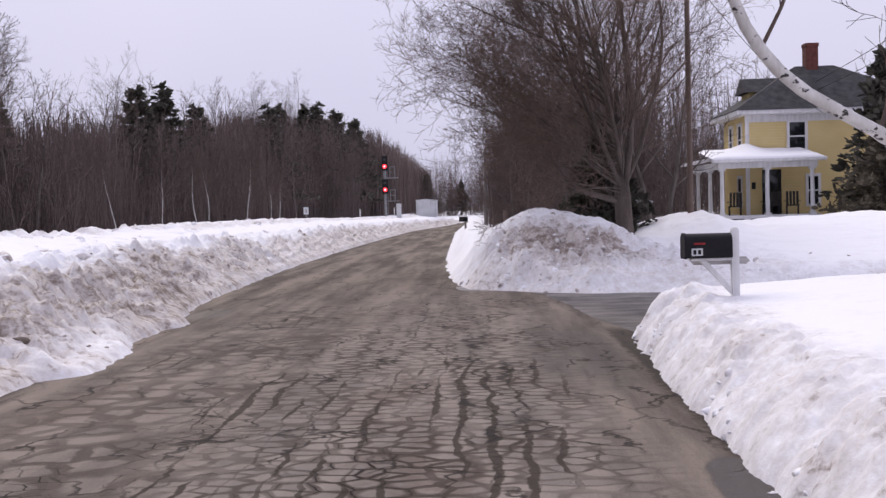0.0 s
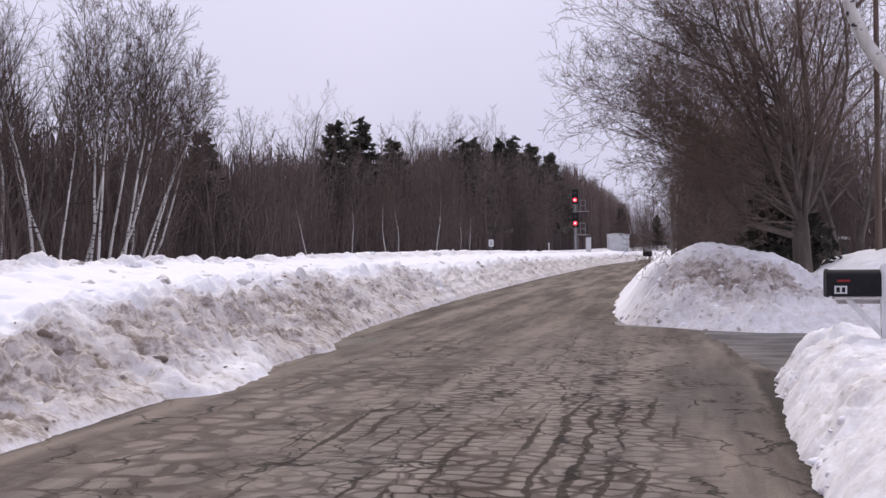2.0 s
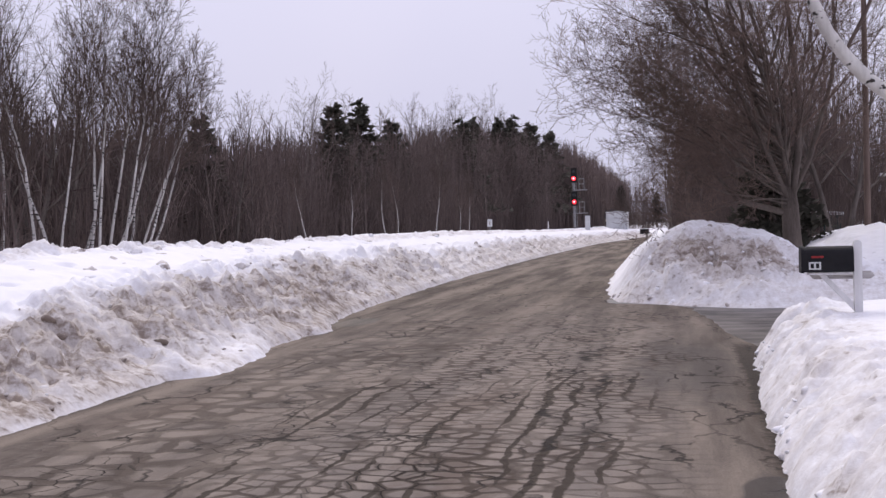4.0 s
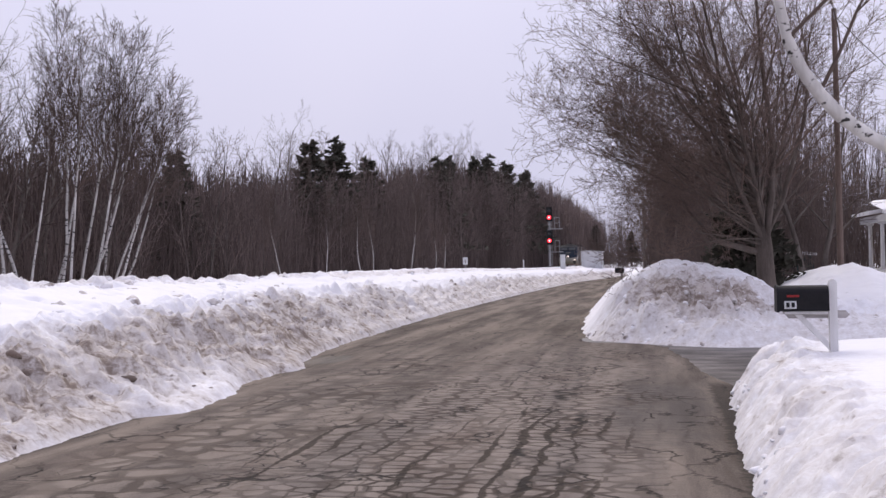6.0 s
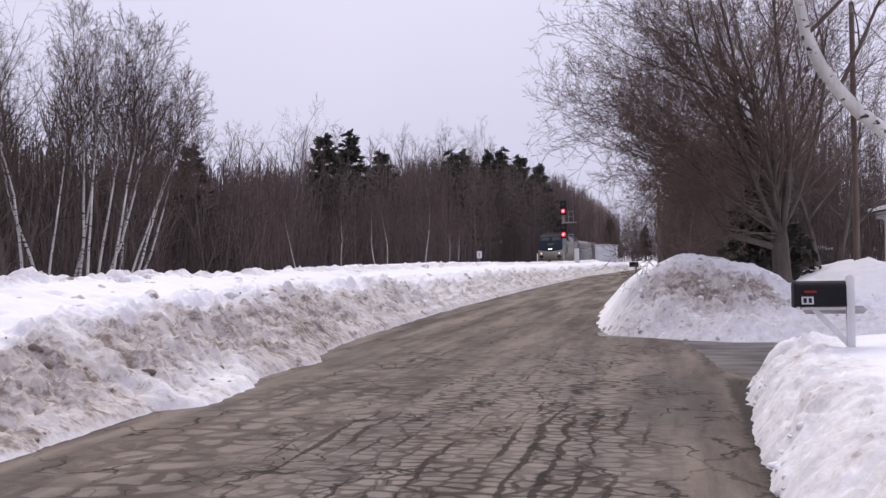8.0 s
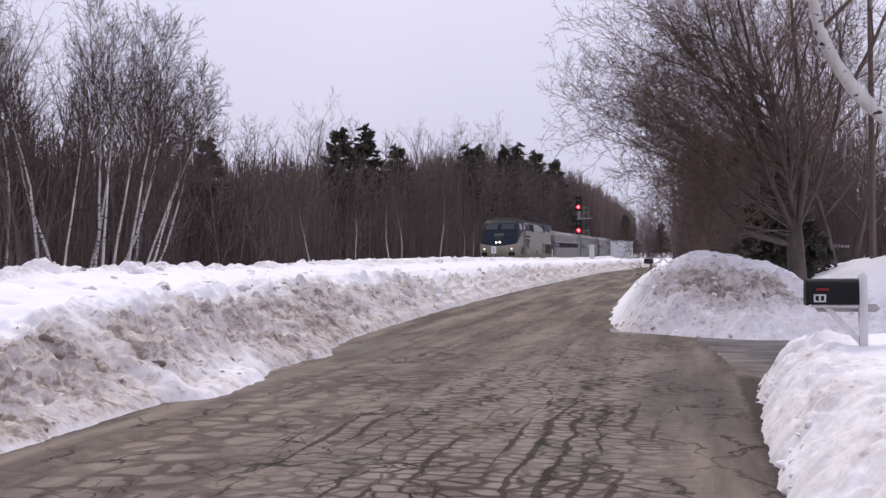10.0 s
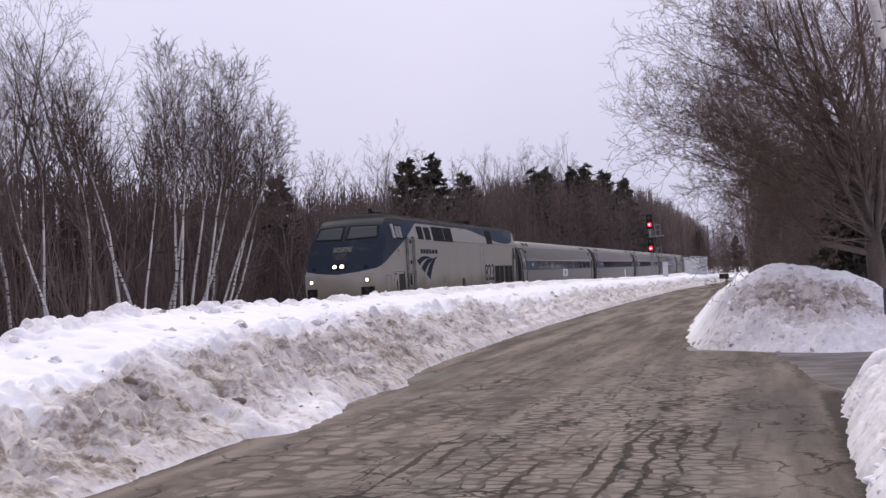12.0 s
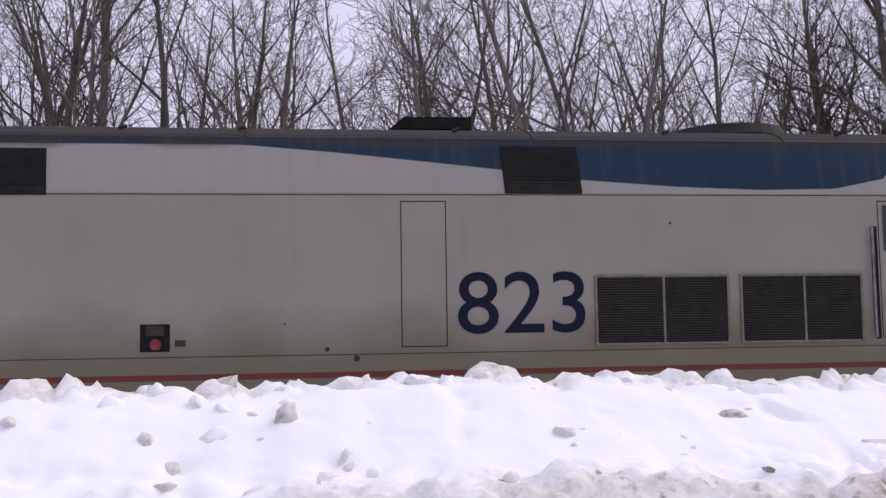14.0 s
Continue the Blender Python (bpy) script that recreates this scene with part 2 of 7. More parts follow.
def asphalt_material():
    """Worn asphalt: pale blocks with brown silt in the joints, dark open cracks, smoother patches."""
    m = bpy.data.materials.new("cracked_asphalt")
    m.use_nodes = True
    n, l = m.node_tree.nodes, m.node_tree.links
    b = n["Principled BSDF"]
    co, xyz = n.new("ShaderNodeTexCoord"), n.new("ShaderNodeSeparateXYZ")
    l.new(co.outputs["Object"], xyz.inputs[0])

    def op(kind, a, c=0.0, clamp=False):
        q = n.new("ShaderNodeMath")
        q.operation, q.use_clamp = kind, clamp
        for i, v in enumerate((a, c)):
            if isinstance(v, (int, float)):
                q.inputs[i].default_value = v
            else:
                l.new(v, q.inputs[i])
        return q.outputs[0]

    def mapped(scale, rot=0.0):
        q = n.new("ShaderNodeMapping")
        q.inputs["Scale"].default_value, q.inputs["Rotation"].default_value = scale, (0, 0, rot)
        l.new(co.outputs["Object"], q.inputs[0])
        return q.outputs[0]

    def noise_of(scale, vec, detail=4.0, rough=0.55):
        q = n.new("ShaderNodeTexNoise")
        q.inputs["Scale"].default_value, q.inputs["Detail"].default_value, q.inputs["Roughness"].default_value = scale, detail, rough
        l.new(vec, q.inputs["Vector"])
        return q

    def step(v, a, c):
        q = n.new("ShaderNodeMapRange")
        q.interpolation_type = "SMOOTHSTEP"
        for i, k in ((1, a), (2, c)):
            if isinstance(k, (int, float)):
                q.inputs[i].default_value = k
            else:
                l.new(k, q.inputs[i])
        l.new(v, q.inputs[0])
        return q.outputs[0]

    warp = noise_of(1.7, co.outputs["Object"], 3.0)
    ragged = noise_of(11.0, co.outputs["Object"], 3.0)

    def cells(scale, amount, rot, feature="DISTANCE_TO_EDGE", rand=1.0):
        shift = n.new("ShaderNodeVectorMath")
        shift.operation = "MULTIPLY_ADD"
        shift.inputs[1].default_value = (amount, amount, 0.0)
        l.new(warp.outputs["Color"], shift.inputs[0])
        jag = n.new("ShaderNodeVectorMath")
        jag.operation = "MULTIPLY_ADD"
        jag.inputs[1].default_value = (0.16, 0.16, 0.0)
        l.new(ragged.outputs["Color"], jag.inputs[0])
        l.new(mapped(scale, rot), jag.inputs[2])
        l.new(jag.outputs[0], shift.inputs[2])
        q = n.new("ShaderNodeTexVoronoi")
        q.feature = feature
        q.voronoi_dimensions = "2D"
        q.inputs["Scale"].default_value, q.inputs["Randomness"].default_value = 1.0, rand
        l.new(shift.outputs[0], q.inputs["Vector"])
        return q

    large, small = cells((1.5, 0.75, 1.0), 1.3, 0.05), cells((4.0, 6.0, 1.0), 0.9, -0.04, rand=0.85)
    tone = cells((4.0, 6.0, 1.0), 0.9, -0.04, "F1", 0.85)
    slabs, slab_tone = cells((2.5, 2.6, 1.0), 0.8, 0.08, rand=0.9), cells((2.5, 2.6, 1.0), 0.8, 0.08, "F1", 0.9)
    x, y = xyz.outputs[0], xyz.outputs[1]
    patchy = noise_of(0.7, mapped((1.4, 0.5, 1)), 4.0)
    # the worn wheel paths of the lane, nearest the houses' side it is smooth
    lane = op("MULTIPLY", op("SUBTRACT", 1.0, step(op("ADD", x, op("MULTIPLY", patchy.outputs[0], 1.6)), 0.1, 1.2)), step(op("ADD", x, op("MULTIPLY", patchy.outputs[0], 2.0)), -4.6, -3.2))
    near = op("SUBTRACT", 1.0, step(op("ADD", y, op("MULTIPLY", patchy.outputs[0], 14.0)), 15.0, 32.0))
    zone = op("MULTIPLY", lane, near)
    width = noise_of(1.3, co.outputs["Object"], 3.0)
    wide_gap = op("MULTIPLY", op("SUBTRACT", width.outputs[0], 0.33), 0.95, True)
    fine_gap = op("ADD", op("MULTIPLY", wide_gap, 0.55), 0.065)
    silt = op("SUBTRACT", 1.0, step(small.outputs["Distance"], op("MULTIPLY", fine_gap, 0.45), fine_gap))
    silt = op("MAXIMUM", silt, op("MULTIPLY", step(tone.outputs["Distance"], 0.40, 0.60), 0.85))
    # larger slabs with broad silted joints on the far half of the road
    far_half = op("SUBTRACT", 1.0, step(op("ADD", x, op("MULTIPLY", patchy.outputs[0], 1.2)), -2.6, -1.9))
    broad_gap = op("ADD", op("MULTIPLY", wide_gap, 0.95), 0.05)
    slab_silt = op("SUBTRACT", 1.0, step(slabs.outputs["Distance"], op("MULTIPLY", broad_gap, 0.5), broad_gap))
    slab_silt = op("MAXIMUM", slab_silt, op("MULTIPLY", step(slab_tone.outputs["Distance"], 0.42, 0.62), 0.85))
    silt = op("MULTIPLY", op("ADD", op("MULTIPLY", slab_silt, far_half), op("MULTIPLY", silt, op("SUBTRACT", 1.0, far_half))), zone)
    shade = op("ADD", op("MULTIPLY", slab_tone.outputs["Color"], far_half), op("MULTIPLY", tone.outputs["Color"], op("SUBTRACT", 1.0, far_half)))
    # the joints along the lane are wide and full of wet silt
    wander = noise_of(0.9, mapped((0.7, 0.8, 1)), 4.0, 0.6)
    strand = op("FRACT", op("ADD", op("MULTIPLY", x, 4.3), op("ADD", op("MULTIPLY", wander.outputs[0], 1.8), op("MULTIPLY", ragged.outputs[0], 0.22))))
    beside = op("SUBTRACT", 0.5, op("ABSOLUTE", op("SUBTRACT", strand, 0.5)))
    middle = op("MULTIPLY", op("SUBTRACT", 1.0, step(op("ABSOLUTE", op("ADD", x, 1.5)), 0.8, 2.0)), op("SUBTRACT", 1.0, step(y, 8.5, 16.0)))
    reach = noise_of(1.3, mapped((1.1, 0.30, 1)), 3.0)
    full = op("MULTIPLY", op("ADD", op("SUBTRACT", reach.outputs[0], 0.53), op("MULTIPLY", middle, 0.10)), 0.95, True)
    gully = op("MULTIPLY", op("SUBTRACT", 1.0, step(beside, op("MULTIPLY", full, 0.6), op("ADD", full, 0.015))), op("MULTIPLY", op("MULTIPLY", full, 12.0, True), zone))
    veins = op("SUBTRACT", 1.0, step(large.outputs["Distance"], 0.008, 0.04))
    veins = op("MULTIPLY", veins, op("MULTIPLY", op("SUBTRACT", noise_of(0.9, co.outputs["Object"], 3.0).outputs[0], 0.43), 6.0, True))
    veins = op("MULTIPLY", veins, op("SUBTRACT", 1.0, step(y, 22.0, 45.0)))
    open_crack = op("MULTIPLY", op("SUBTRACT", 1.0, step(small.outputs["Distance"], 0.005, 0.035)), op("MULTIPLY", op("MULTIPLY", op("SUBTRACT", noise_of(0.6, mapped((2.2, 0.5, 1)), 3.0).outputs[0], 0.49), 8.0, True), zone))
    # the open joint along the lane, wet and broken
    joint = noise_of(0.55, mapped((0.4, 1.0, 1)), 5.0, 0.6)
    off = op("ABSOLUTE", op("ADD", op("ADD", x, 0.95), op("MULTIPLY", op("SUBTRACT", joint.outputs[0], 0.5), 2.2)))
    broken = op("MULTIPLY", op("SUBTRACT", noise_of(1.6, mapped((1.0, 0.5, 1)), 3.0).outputs[0], 0.42), 7.0, True)
    open_crack = op("MAXIMUM", open_crack, op("MULTIPLY", op("SUBTRACT", 1.0, step(off, 0.02, 0.075)), op("MULTIPLY", broken, near)))
    dark = op("MAXIMUM", op("MULTIPLY", veins, 0.85), op("MULTIPLY", open_crack, 0.95))
    stain = noise_of(0.8, mapped((2.0, 0.22, 1)), 6.0, 0.6)
    grain = noise_of(90.0, co.outputs["Object"], 2.0)
    ramp = n.new("ShaderNodeValToRGB")
    e = ramp.color_ramp.elements
    e[0].position, e[0].color = 0.38, (0.098, 0.080, 0.067, 1)
    e[1].position, e[1].color = 0.62, (0.242, 0.202, 0.166, 1)
    e.new(0.48).color = (0.145, 0.121, 0.103, 1)
    level = op("ADD", stain.outputs[0], op("MULTIPLY", op("SUBTRACT", grain.outputs[0], 0.5), 0.30))
    level = op("ADD", level, op("MULTIPLY", op("MULTIPLY", op("SUBTRACT", shade, 0.35), 0.26), zone))
    l.new(level, ramp.inputs[0])

    def mix(f, a, c):
        q = n.new("ShaderNodeMix")
        q.data_type = "RGBA"
        l.new(f, q.inputs[0])
        l.new(a, q.inputs[6])
        q.inputs[7].default_value = c
        return q.outputs[2]

    col = mix(op("MULTIPLY", zone, op("SUBTRACT", 0.42, op("MULTIPLY", far_half, 0.22))), ramp.outputs[0], (0.300, 0.264, 0.238, 1))
    # a smooth grey mended patch before the driveway, a film of meltwater along the snow, a puddle

    def blot(cx, cy, rx, ry, edge):
        dx, dy = op("MULTIPLY", op("ADD", x, -cx), 1 / rx), op("MULTIPLY", op("ADD", y, -cy), 1 / ry)
        d = op("ADD", op("SQRT", op("ADD", op("MULTIPLY", dx, dx), op("MULTIPLY", dy, dy))), op("MULTIPLY", op("SUBTRACT", width.outputs[0], 0.5), 0.9))
        return op("SUBTRACT", 1.0, step(d, 1.0 - edge, 1.0))

    mended = op("MULTIPLY", blot(0.05, 11.4, 0.75, 3.0, 0.5), 0.55)
    puddle = op("MAXIMUM", blot(0.52, 5.9, 0.24, 0.75, 0.15), op("MULTIPLY", blot(-5.5, 16.6, 0.42, 0.9, 0.3), 0.5))
    rim = op("ADD", x, op("MULTIPLY", op("SUBTRACT", ragged.outputs[0], 0.5), 0.22))
    wet = op("MAXIMUM", puddle, op("MULTIPLY", step(rim, 0.55, 0.66), op("SUBTRACT", 1.0, step(y, 13.0, 14.0))))
    col = mix(mended, col, (0.088, 0.080, 0.076, 1))
    # brown silt lies in drifts over the broken blocks
    drift = op("MULTIPLY", step(op("ADD", noise_of(0.9, mapped((1.0, 0.45, 1)), 5.0, 0.6).outputs[0], op("MULTIPLY", op("SUBTRACT", ragged.outputs[0], 0.5), 0.25)), 0.50, 0.64), zone)
    col = mix(op("MULTIPLY", drift, 0.62), col, (0.135, 0.103, 0.084, 1))
    sunk = op("ADD", 0.36, op("MULTIPLY", step(noise_of(1.1, mapped((1.0, 0.5, 1)), 4.0).outputs[0], 0.38, 0.6), 0.5))
    col = mix(op("MULTIPLY", silt, op("MULTIPLY", sunk, op("SUBTRACT", 1.0, op("MULTIPLY", far_half, 0.25)))), col, (0.052, 0.039, 0.031, 1))
    col = mix(op("MULTIPLY", gully, 0.9), col, (0.042, 0.032, 0.025, 1))
    col = mix(dark, col, (0.026, 0.022, 0.020, 1))
    col = mix(op("MULTIPLY", wet, 0.8), col, (0.040, 0.034, 0.030, 1))
    l.new(col, b.inputs["Base Color"])
    l.new(op("SUBTRACT", op("ADD", 0.92, op("MULTIPLY", op("MAXIMUM", gully, dark), -0.10)), op("MULTIPLY", puddle, 0.6)), b.inputs["Roughness"])
    b.inputs["Specular IOR Level"].default_value = 0.08
    bump = n.new("ShaderNodeBump")
    bump.inputs["Strength"].default_value, bump.inputs["Distance"].default_value = 0.9, 0.016
    l.new(op("SUBTRACT", op("MULTIPLY", grain.outputs[0], 0.2), op("ADD", op("MULTIPLY", op("MAXIMUM", silt, gully), 0.7), dark)), bump.inputs["Height"])
    l.new(bump.outputs[0], b.inputs["Normal"])
    return m


ASPHALT = asphalt_material()

# road edges: (y, x)
LEFT = ((-40, -4.6), (0, -5.1), (8, -5.43), (10.3, -5.5), (14, -5.56), (16, -5.72), (18.4, -6.15), (24, -6.45), (33, -6.7), (45, -6.7), (60, -6.45), (76, -6.1), (84, -5.2), (100, -2.2), (130, 6.0))
RIGHT = ((-40, 0.62), (7, 0.62), (9, 0.66), (11, 0.74), (12.4, 0.80), (13.3, 1.05))
PILE_EDGE = ((19.3, -0.6), (20.3, -1.5), (24, -1.95), (28, -2.2), (35, -2.4), (46, -2.6), (70, -3.0), (84, -1.8), (100, 1.2), (130, 10.0))


def chunks(x, y, scale, seed=0.0):
    """Rounded lumps with creases between them, 0 to about 1."""
    d = noise.voronoi(Vector((x * scale, y * scale, seed)))[0]
    return min(1.0, (d[1] - d[0]) * 1.6) ** 0.5 * (0.55 + 0.9 * abs(noise.cell(Vector((x * scale * 0.7, y * scale * 0.7, seed))) - 0.5))


def spur(y):
    """The toe of clean snow that slid out on the road."""
    return 0.36 * smooth01(10.0, 10.55, y) * (1 - smooth01(11.2, 13.6, y)) + 0.22 * smooth01(14.3, 14.9, y) * (1 - smooth01(15.2, 16.2, y))


def left_x(y, u):
    return along(LEFT, y) - u + spur(y) * (1 - smooth01(0.1, 1.3, u))


def sheet(name, xs, ys, height, mat, label, category, dirt=None, kind="structure"):
    """A surface over a grid; height(x, y) and dirt(x, y)."""
    verts, faces, w = [], [], len(xs)
    ds = []
    for y in ys:
        for x in xs:
            verts.append((x, y, height(x, y)))
            ds.append(dirt(x, y) if dirt else 0.0)
    for j in range(len(ys) - 1):
        for i in range(w - 1):
            a = j * w + i
            faces.append((a, a + 1, a + w + 1, a + w))
    me = from_data(name, verts, faces, mat)
    at = me.attributes.new("dirt", "FLOAT", "POINT")
    at.data.foreach_set("value", ds)
    return tagged(new(name, me), label, category, "", kind)


def bank(name, table, us, ys, side, profile, mat, label, dirt):
    """A snow bank along a road edge; u is the way from the edge, side -1 to the left."""
    verts, faces, ds, w = [], [], [], len(us)
    for y in ys:
        e = 0.12 * fbm(y, 3.0, 0.9, 3) + 0.10 * fbm(y, 9.0, 3.0, 4) + 0.03 * fbm(y, 2.0, 13.0, 2)
        for u in us:
            x = (left_x(y, u) if side < 0 else along(table, y) + u) + e
            verts.append((x, y, profile(x, y, u)))
            ds.append(dirt(x, y, u))
    for j in range(len(ys) - 1):
        for i in range(w - 1):
            a = j * w + i
            q = (a, a + w, a + w + 1, a + 1) if side < 0 else (a, a + 1, a + w + 1, a + w)
            faces.append(q[::-1] if side < 0 else q)
    me = from_data(name, verts, faces, mat)
    at = me.attributes.new("dirt", "FLOAT", "POINT")
    at.data.foreach_set("value", ds)
    ob = new(name, me)
    return tagged(ob, label, "snow bank", "", "structure")


def steps(*pieces):
    out = []
    for a, b, n in pieces:
        out += [a + (b - a) * i / n for i in range(n)]
    return out + [pieces[-1][1]]


# the snowfield reaches the horizon
def field(x, y):
    return -0.08 + 0.55 * smooth01(85, 125, y) + 0.10 * fbm(x, y, 0.06, 3)


sheet("ground", steps((-1500, -200, 4), (-200, -20, 24), (-20, 40, 40), (40, 200, 16), (200, 1500, 4)),
      steps((-400, -40, 6), (-40, 140, 90), (140, 400, 12), (400, 3000, 6)), lambda x, y: field(x, y) - (0.25 if -9 < x < 8 and y < 140 else 0), SNOW, "snow-covered ground reaching to the woods", "ground")

# road: one strip, slightly crowned
rv, rf = [], []
rys = steps((-40, 0, 20), (0, 30, 60), (30, 130, 60))
for y in rys:
    a, c = along(LEFT, y) - 0.5, (1.6 if y < 20 else along(PILE_EDGE, y) + 0.5)
    for k in range(13):
        x = a + (c - a) * k / 12
        rv.append((x, y, 0.03 * (1 - ((k - 6) / 6) ** 2) - 0.02 + 0.012 * fbm(x, y, 0.5, 3) + 0.5 * smooth01(80, 125, y)))
for j in range(len(rys) - 1):
    for k in range(12):
        a = j * 13 + k
        rf.append((a, a + 1, a + 14, a + 13))
tagged(new("road", from_data("road", rv, rf, ASPHALT)), "cracked and patched old asphalt road, bare of snow", "road", "", "structure")

DRIVE = material("driveway_asphalt", (0.006, 0.005, 0.004), (0.24, 0.215, 0.198), 2.6, 0.42, 0.7, 14, stretch=(0.4, 1.1, 1), spec=0.25)
dv, df = [], []
for j in range(31):
    y = 11.6 + 9.6 * j / 30
    x0 = along(((11.6, 1.5), (13.1, 0.78), (13.5, 0.6), (14.6, 0.23), (16.8, -0.11), (18.2, -0.35), (19.2, -0.6), (20.2, -1.6)), y) + 0.12 * fbm(y, 4.0, 0.9, 3)
    for i in range(25):
        x = x0 + (30 - x0) * (i / 24) ** 1.6
        dv.append((x, y, 0.034 * smooth01(0, 6, i) - 0.018 + 0.012 * fbm(x, y, 0.5, 3) + (0.006 if x < 1.7 else 0.0)))
for j in range(30):
    for i in range(24):
        a = j * 25 + i
        df.append((a, a + 1, a + 26, a + 25))
tagged(new("driveway", from_data("driveway", dv, df, DRIVE)), "wet dark driveway crossing the snow", "driveway", "", "structure")


def left_profile(x, y, u):
    top = 1.16 - 0.17 * smooth01(4.0, 6.5, y) * (1 - smooth01(9.5, 13, y)) + 0.28 * smooth01(7, 13, y) - 0.08 * smooth01(15, 22, y) - 0.30 * smooth01(45, 85, y)
    rise = along(((0, -0.03), (0.12, 0.10), (0.7, 0.36), (1.3, 0.72), (1.75, 0.90), (2.2, 0.98), (3.1, 1.13), (3.6, 1.22), (3.95, 1.24), (4.4, 1.02), (5.2, 0.55), (6.5, 0.15)), u * (0.8 if y > 30 else 1.0))
    z = rise * top / 1.24 * (1 - 0.34 * (1 - smooth01(3.5, 9.5, y)) * smooth01(0.1, 0.6, u) * (1 - smooth01(1.6, 3.4, u)))
    z *= 1 - 0.9 * spur(y) * (1 - smooth01(0.3, 1.0, u))
    face = smooth01(0.05, 0.6, u) * (1 - smooth01(1.7, 2.3, u))
    crest = smooth01(3.0, 3.6, u) * (1 - smooth01(4.2, 5.0, u))
    face *= 0.55 + 0.45 * smooth01(2.5, 7.0, y)
    slope = smooth01(1.7, 2.3, u) * (1 - smooth01(4.2, 5.0, u))
    wob = 0.25 * fbm(x, y, 1.5, 2, 4.0)
    # scrape furrows run slantwise down the face
    furrow = fbm((x - y) * 0.55, (x + y) * 1.6, 1.5, 3, 12.0)
    z += 0.12 * fbm(x, y, 0.35, 3, 1.0) * smooth01(0, 1, u) + face * (0.16 * fbm(x, y, 1.3, 3, 5.0) + 0.15 * furrow + 0.12 * (chunks(x + wob, y, 2.3, 3.0) - 0.6) + 0.10 * (chunks(x, y + wob, 5.2, 8.0) - 0.5) + 0.05 * fbm(x, y, 7.0, 2, 2.0))
    z += slope * (0.05 * fbm(x, y, 1.8, 3, 7.0) - 0.35 * max(0.0, fbm(x, y, 2.3, 2, 21.0) - 0.22)) + crest * (0.13 * (chunks(x + wob, y, 1.9, 6.0) - 0.75) + 0.07 * (chunks(x, y + wob, 4.0, 1.0) - 0.5))
    return z


def left_dirt(x, y, u):
    face = smooth01(-0.2, 0.15, u) * (1 - smooth01(1.2, 1.9, u + 0.6 * fbm(x, y, 0.8, 3, 2.0)))
    clean = smooth01(10.0, 10.6, y) * (1 - smooth01(12.6, 13.6, y)) * (1 - smooth01(0.35, 0.8, u))
    return face * (1 - 0.5 * clean) * (0.55 + 0.45 * smooth01(2.0, 6.0, y) - 0.22 * smooth01(17, 28, y)) * (0.95 + 0.3 * fbm(x, y, 0.6, 2, 31.0)) + 0.42 * smooth01(3.2, 3.7, u) * (1 - smooth01(4.2, 4.8, u))


bank("snow_bank", LEFT, steps((0, 2.4, 46), (2.4, 4.6, 34), (4.6, 6.6, 8)), steps((-14, -4, 50), (-4, 3, 100), (3, 20, 330), (20, 30, 110), (30, 60, 90), (60, 100, 50)), -1, left_profile, SNOW, "long ploughed snow bank with a dirty road face and clean top", left_dirt)


def right_profile(x, y, u):
    end = smooth01(0, 0.7, 13.2 + 0.25 * fbm(x, y, 1.1, 2) - y)
    rise = along(((0, -0.03), (0.07, 0.10), (0.25, 0.30), (0.50, 0.47), (0.75, 0.56), (1.3, 0.61), (3.0, 0.70), (30, 0.8)), u)
    face = smooth01(0, 0.3, u) * end * (1 - smooth01(0.55, 1.1, u))
    wob = 0.2 * fbm(x, y, 1.5, 2, 4.0)
    return rise * end + 0.06 * fbm(x, y, 0.5, 3, 4.0) * end * smooth01(0.3, 1.5, u) + face * (0.10 * fbm(x, y, 1.3, 2, 4.0) + 0.08 * (chunks(x + wob, y, 2.1, 4.0) - 0.4) + 0.06 * (chunks(x, y + wob, 4.6, 5.0) - 0.4) + 0.06 * fbm(x, y, 7, 2)) - 0.06 * (1 - end)


# dirt greys the road face: part grime, part shade put into the colour
bank("roadside_snow", RIGHT, steps((0, 1.6, 40), (1.6, 6, 30), (6, 30, 20)), steps((-30, 2, 30), (2, 13.6, 230)), 1, right_profile, SNOW, "deep clean roadside snow by the mailbox", lambda x, y, u: 0.36 * (1 - smooth01(0.35, 1.35, u + 0.4 * fbm(x, y, 1.0, 2))) + 0.10)


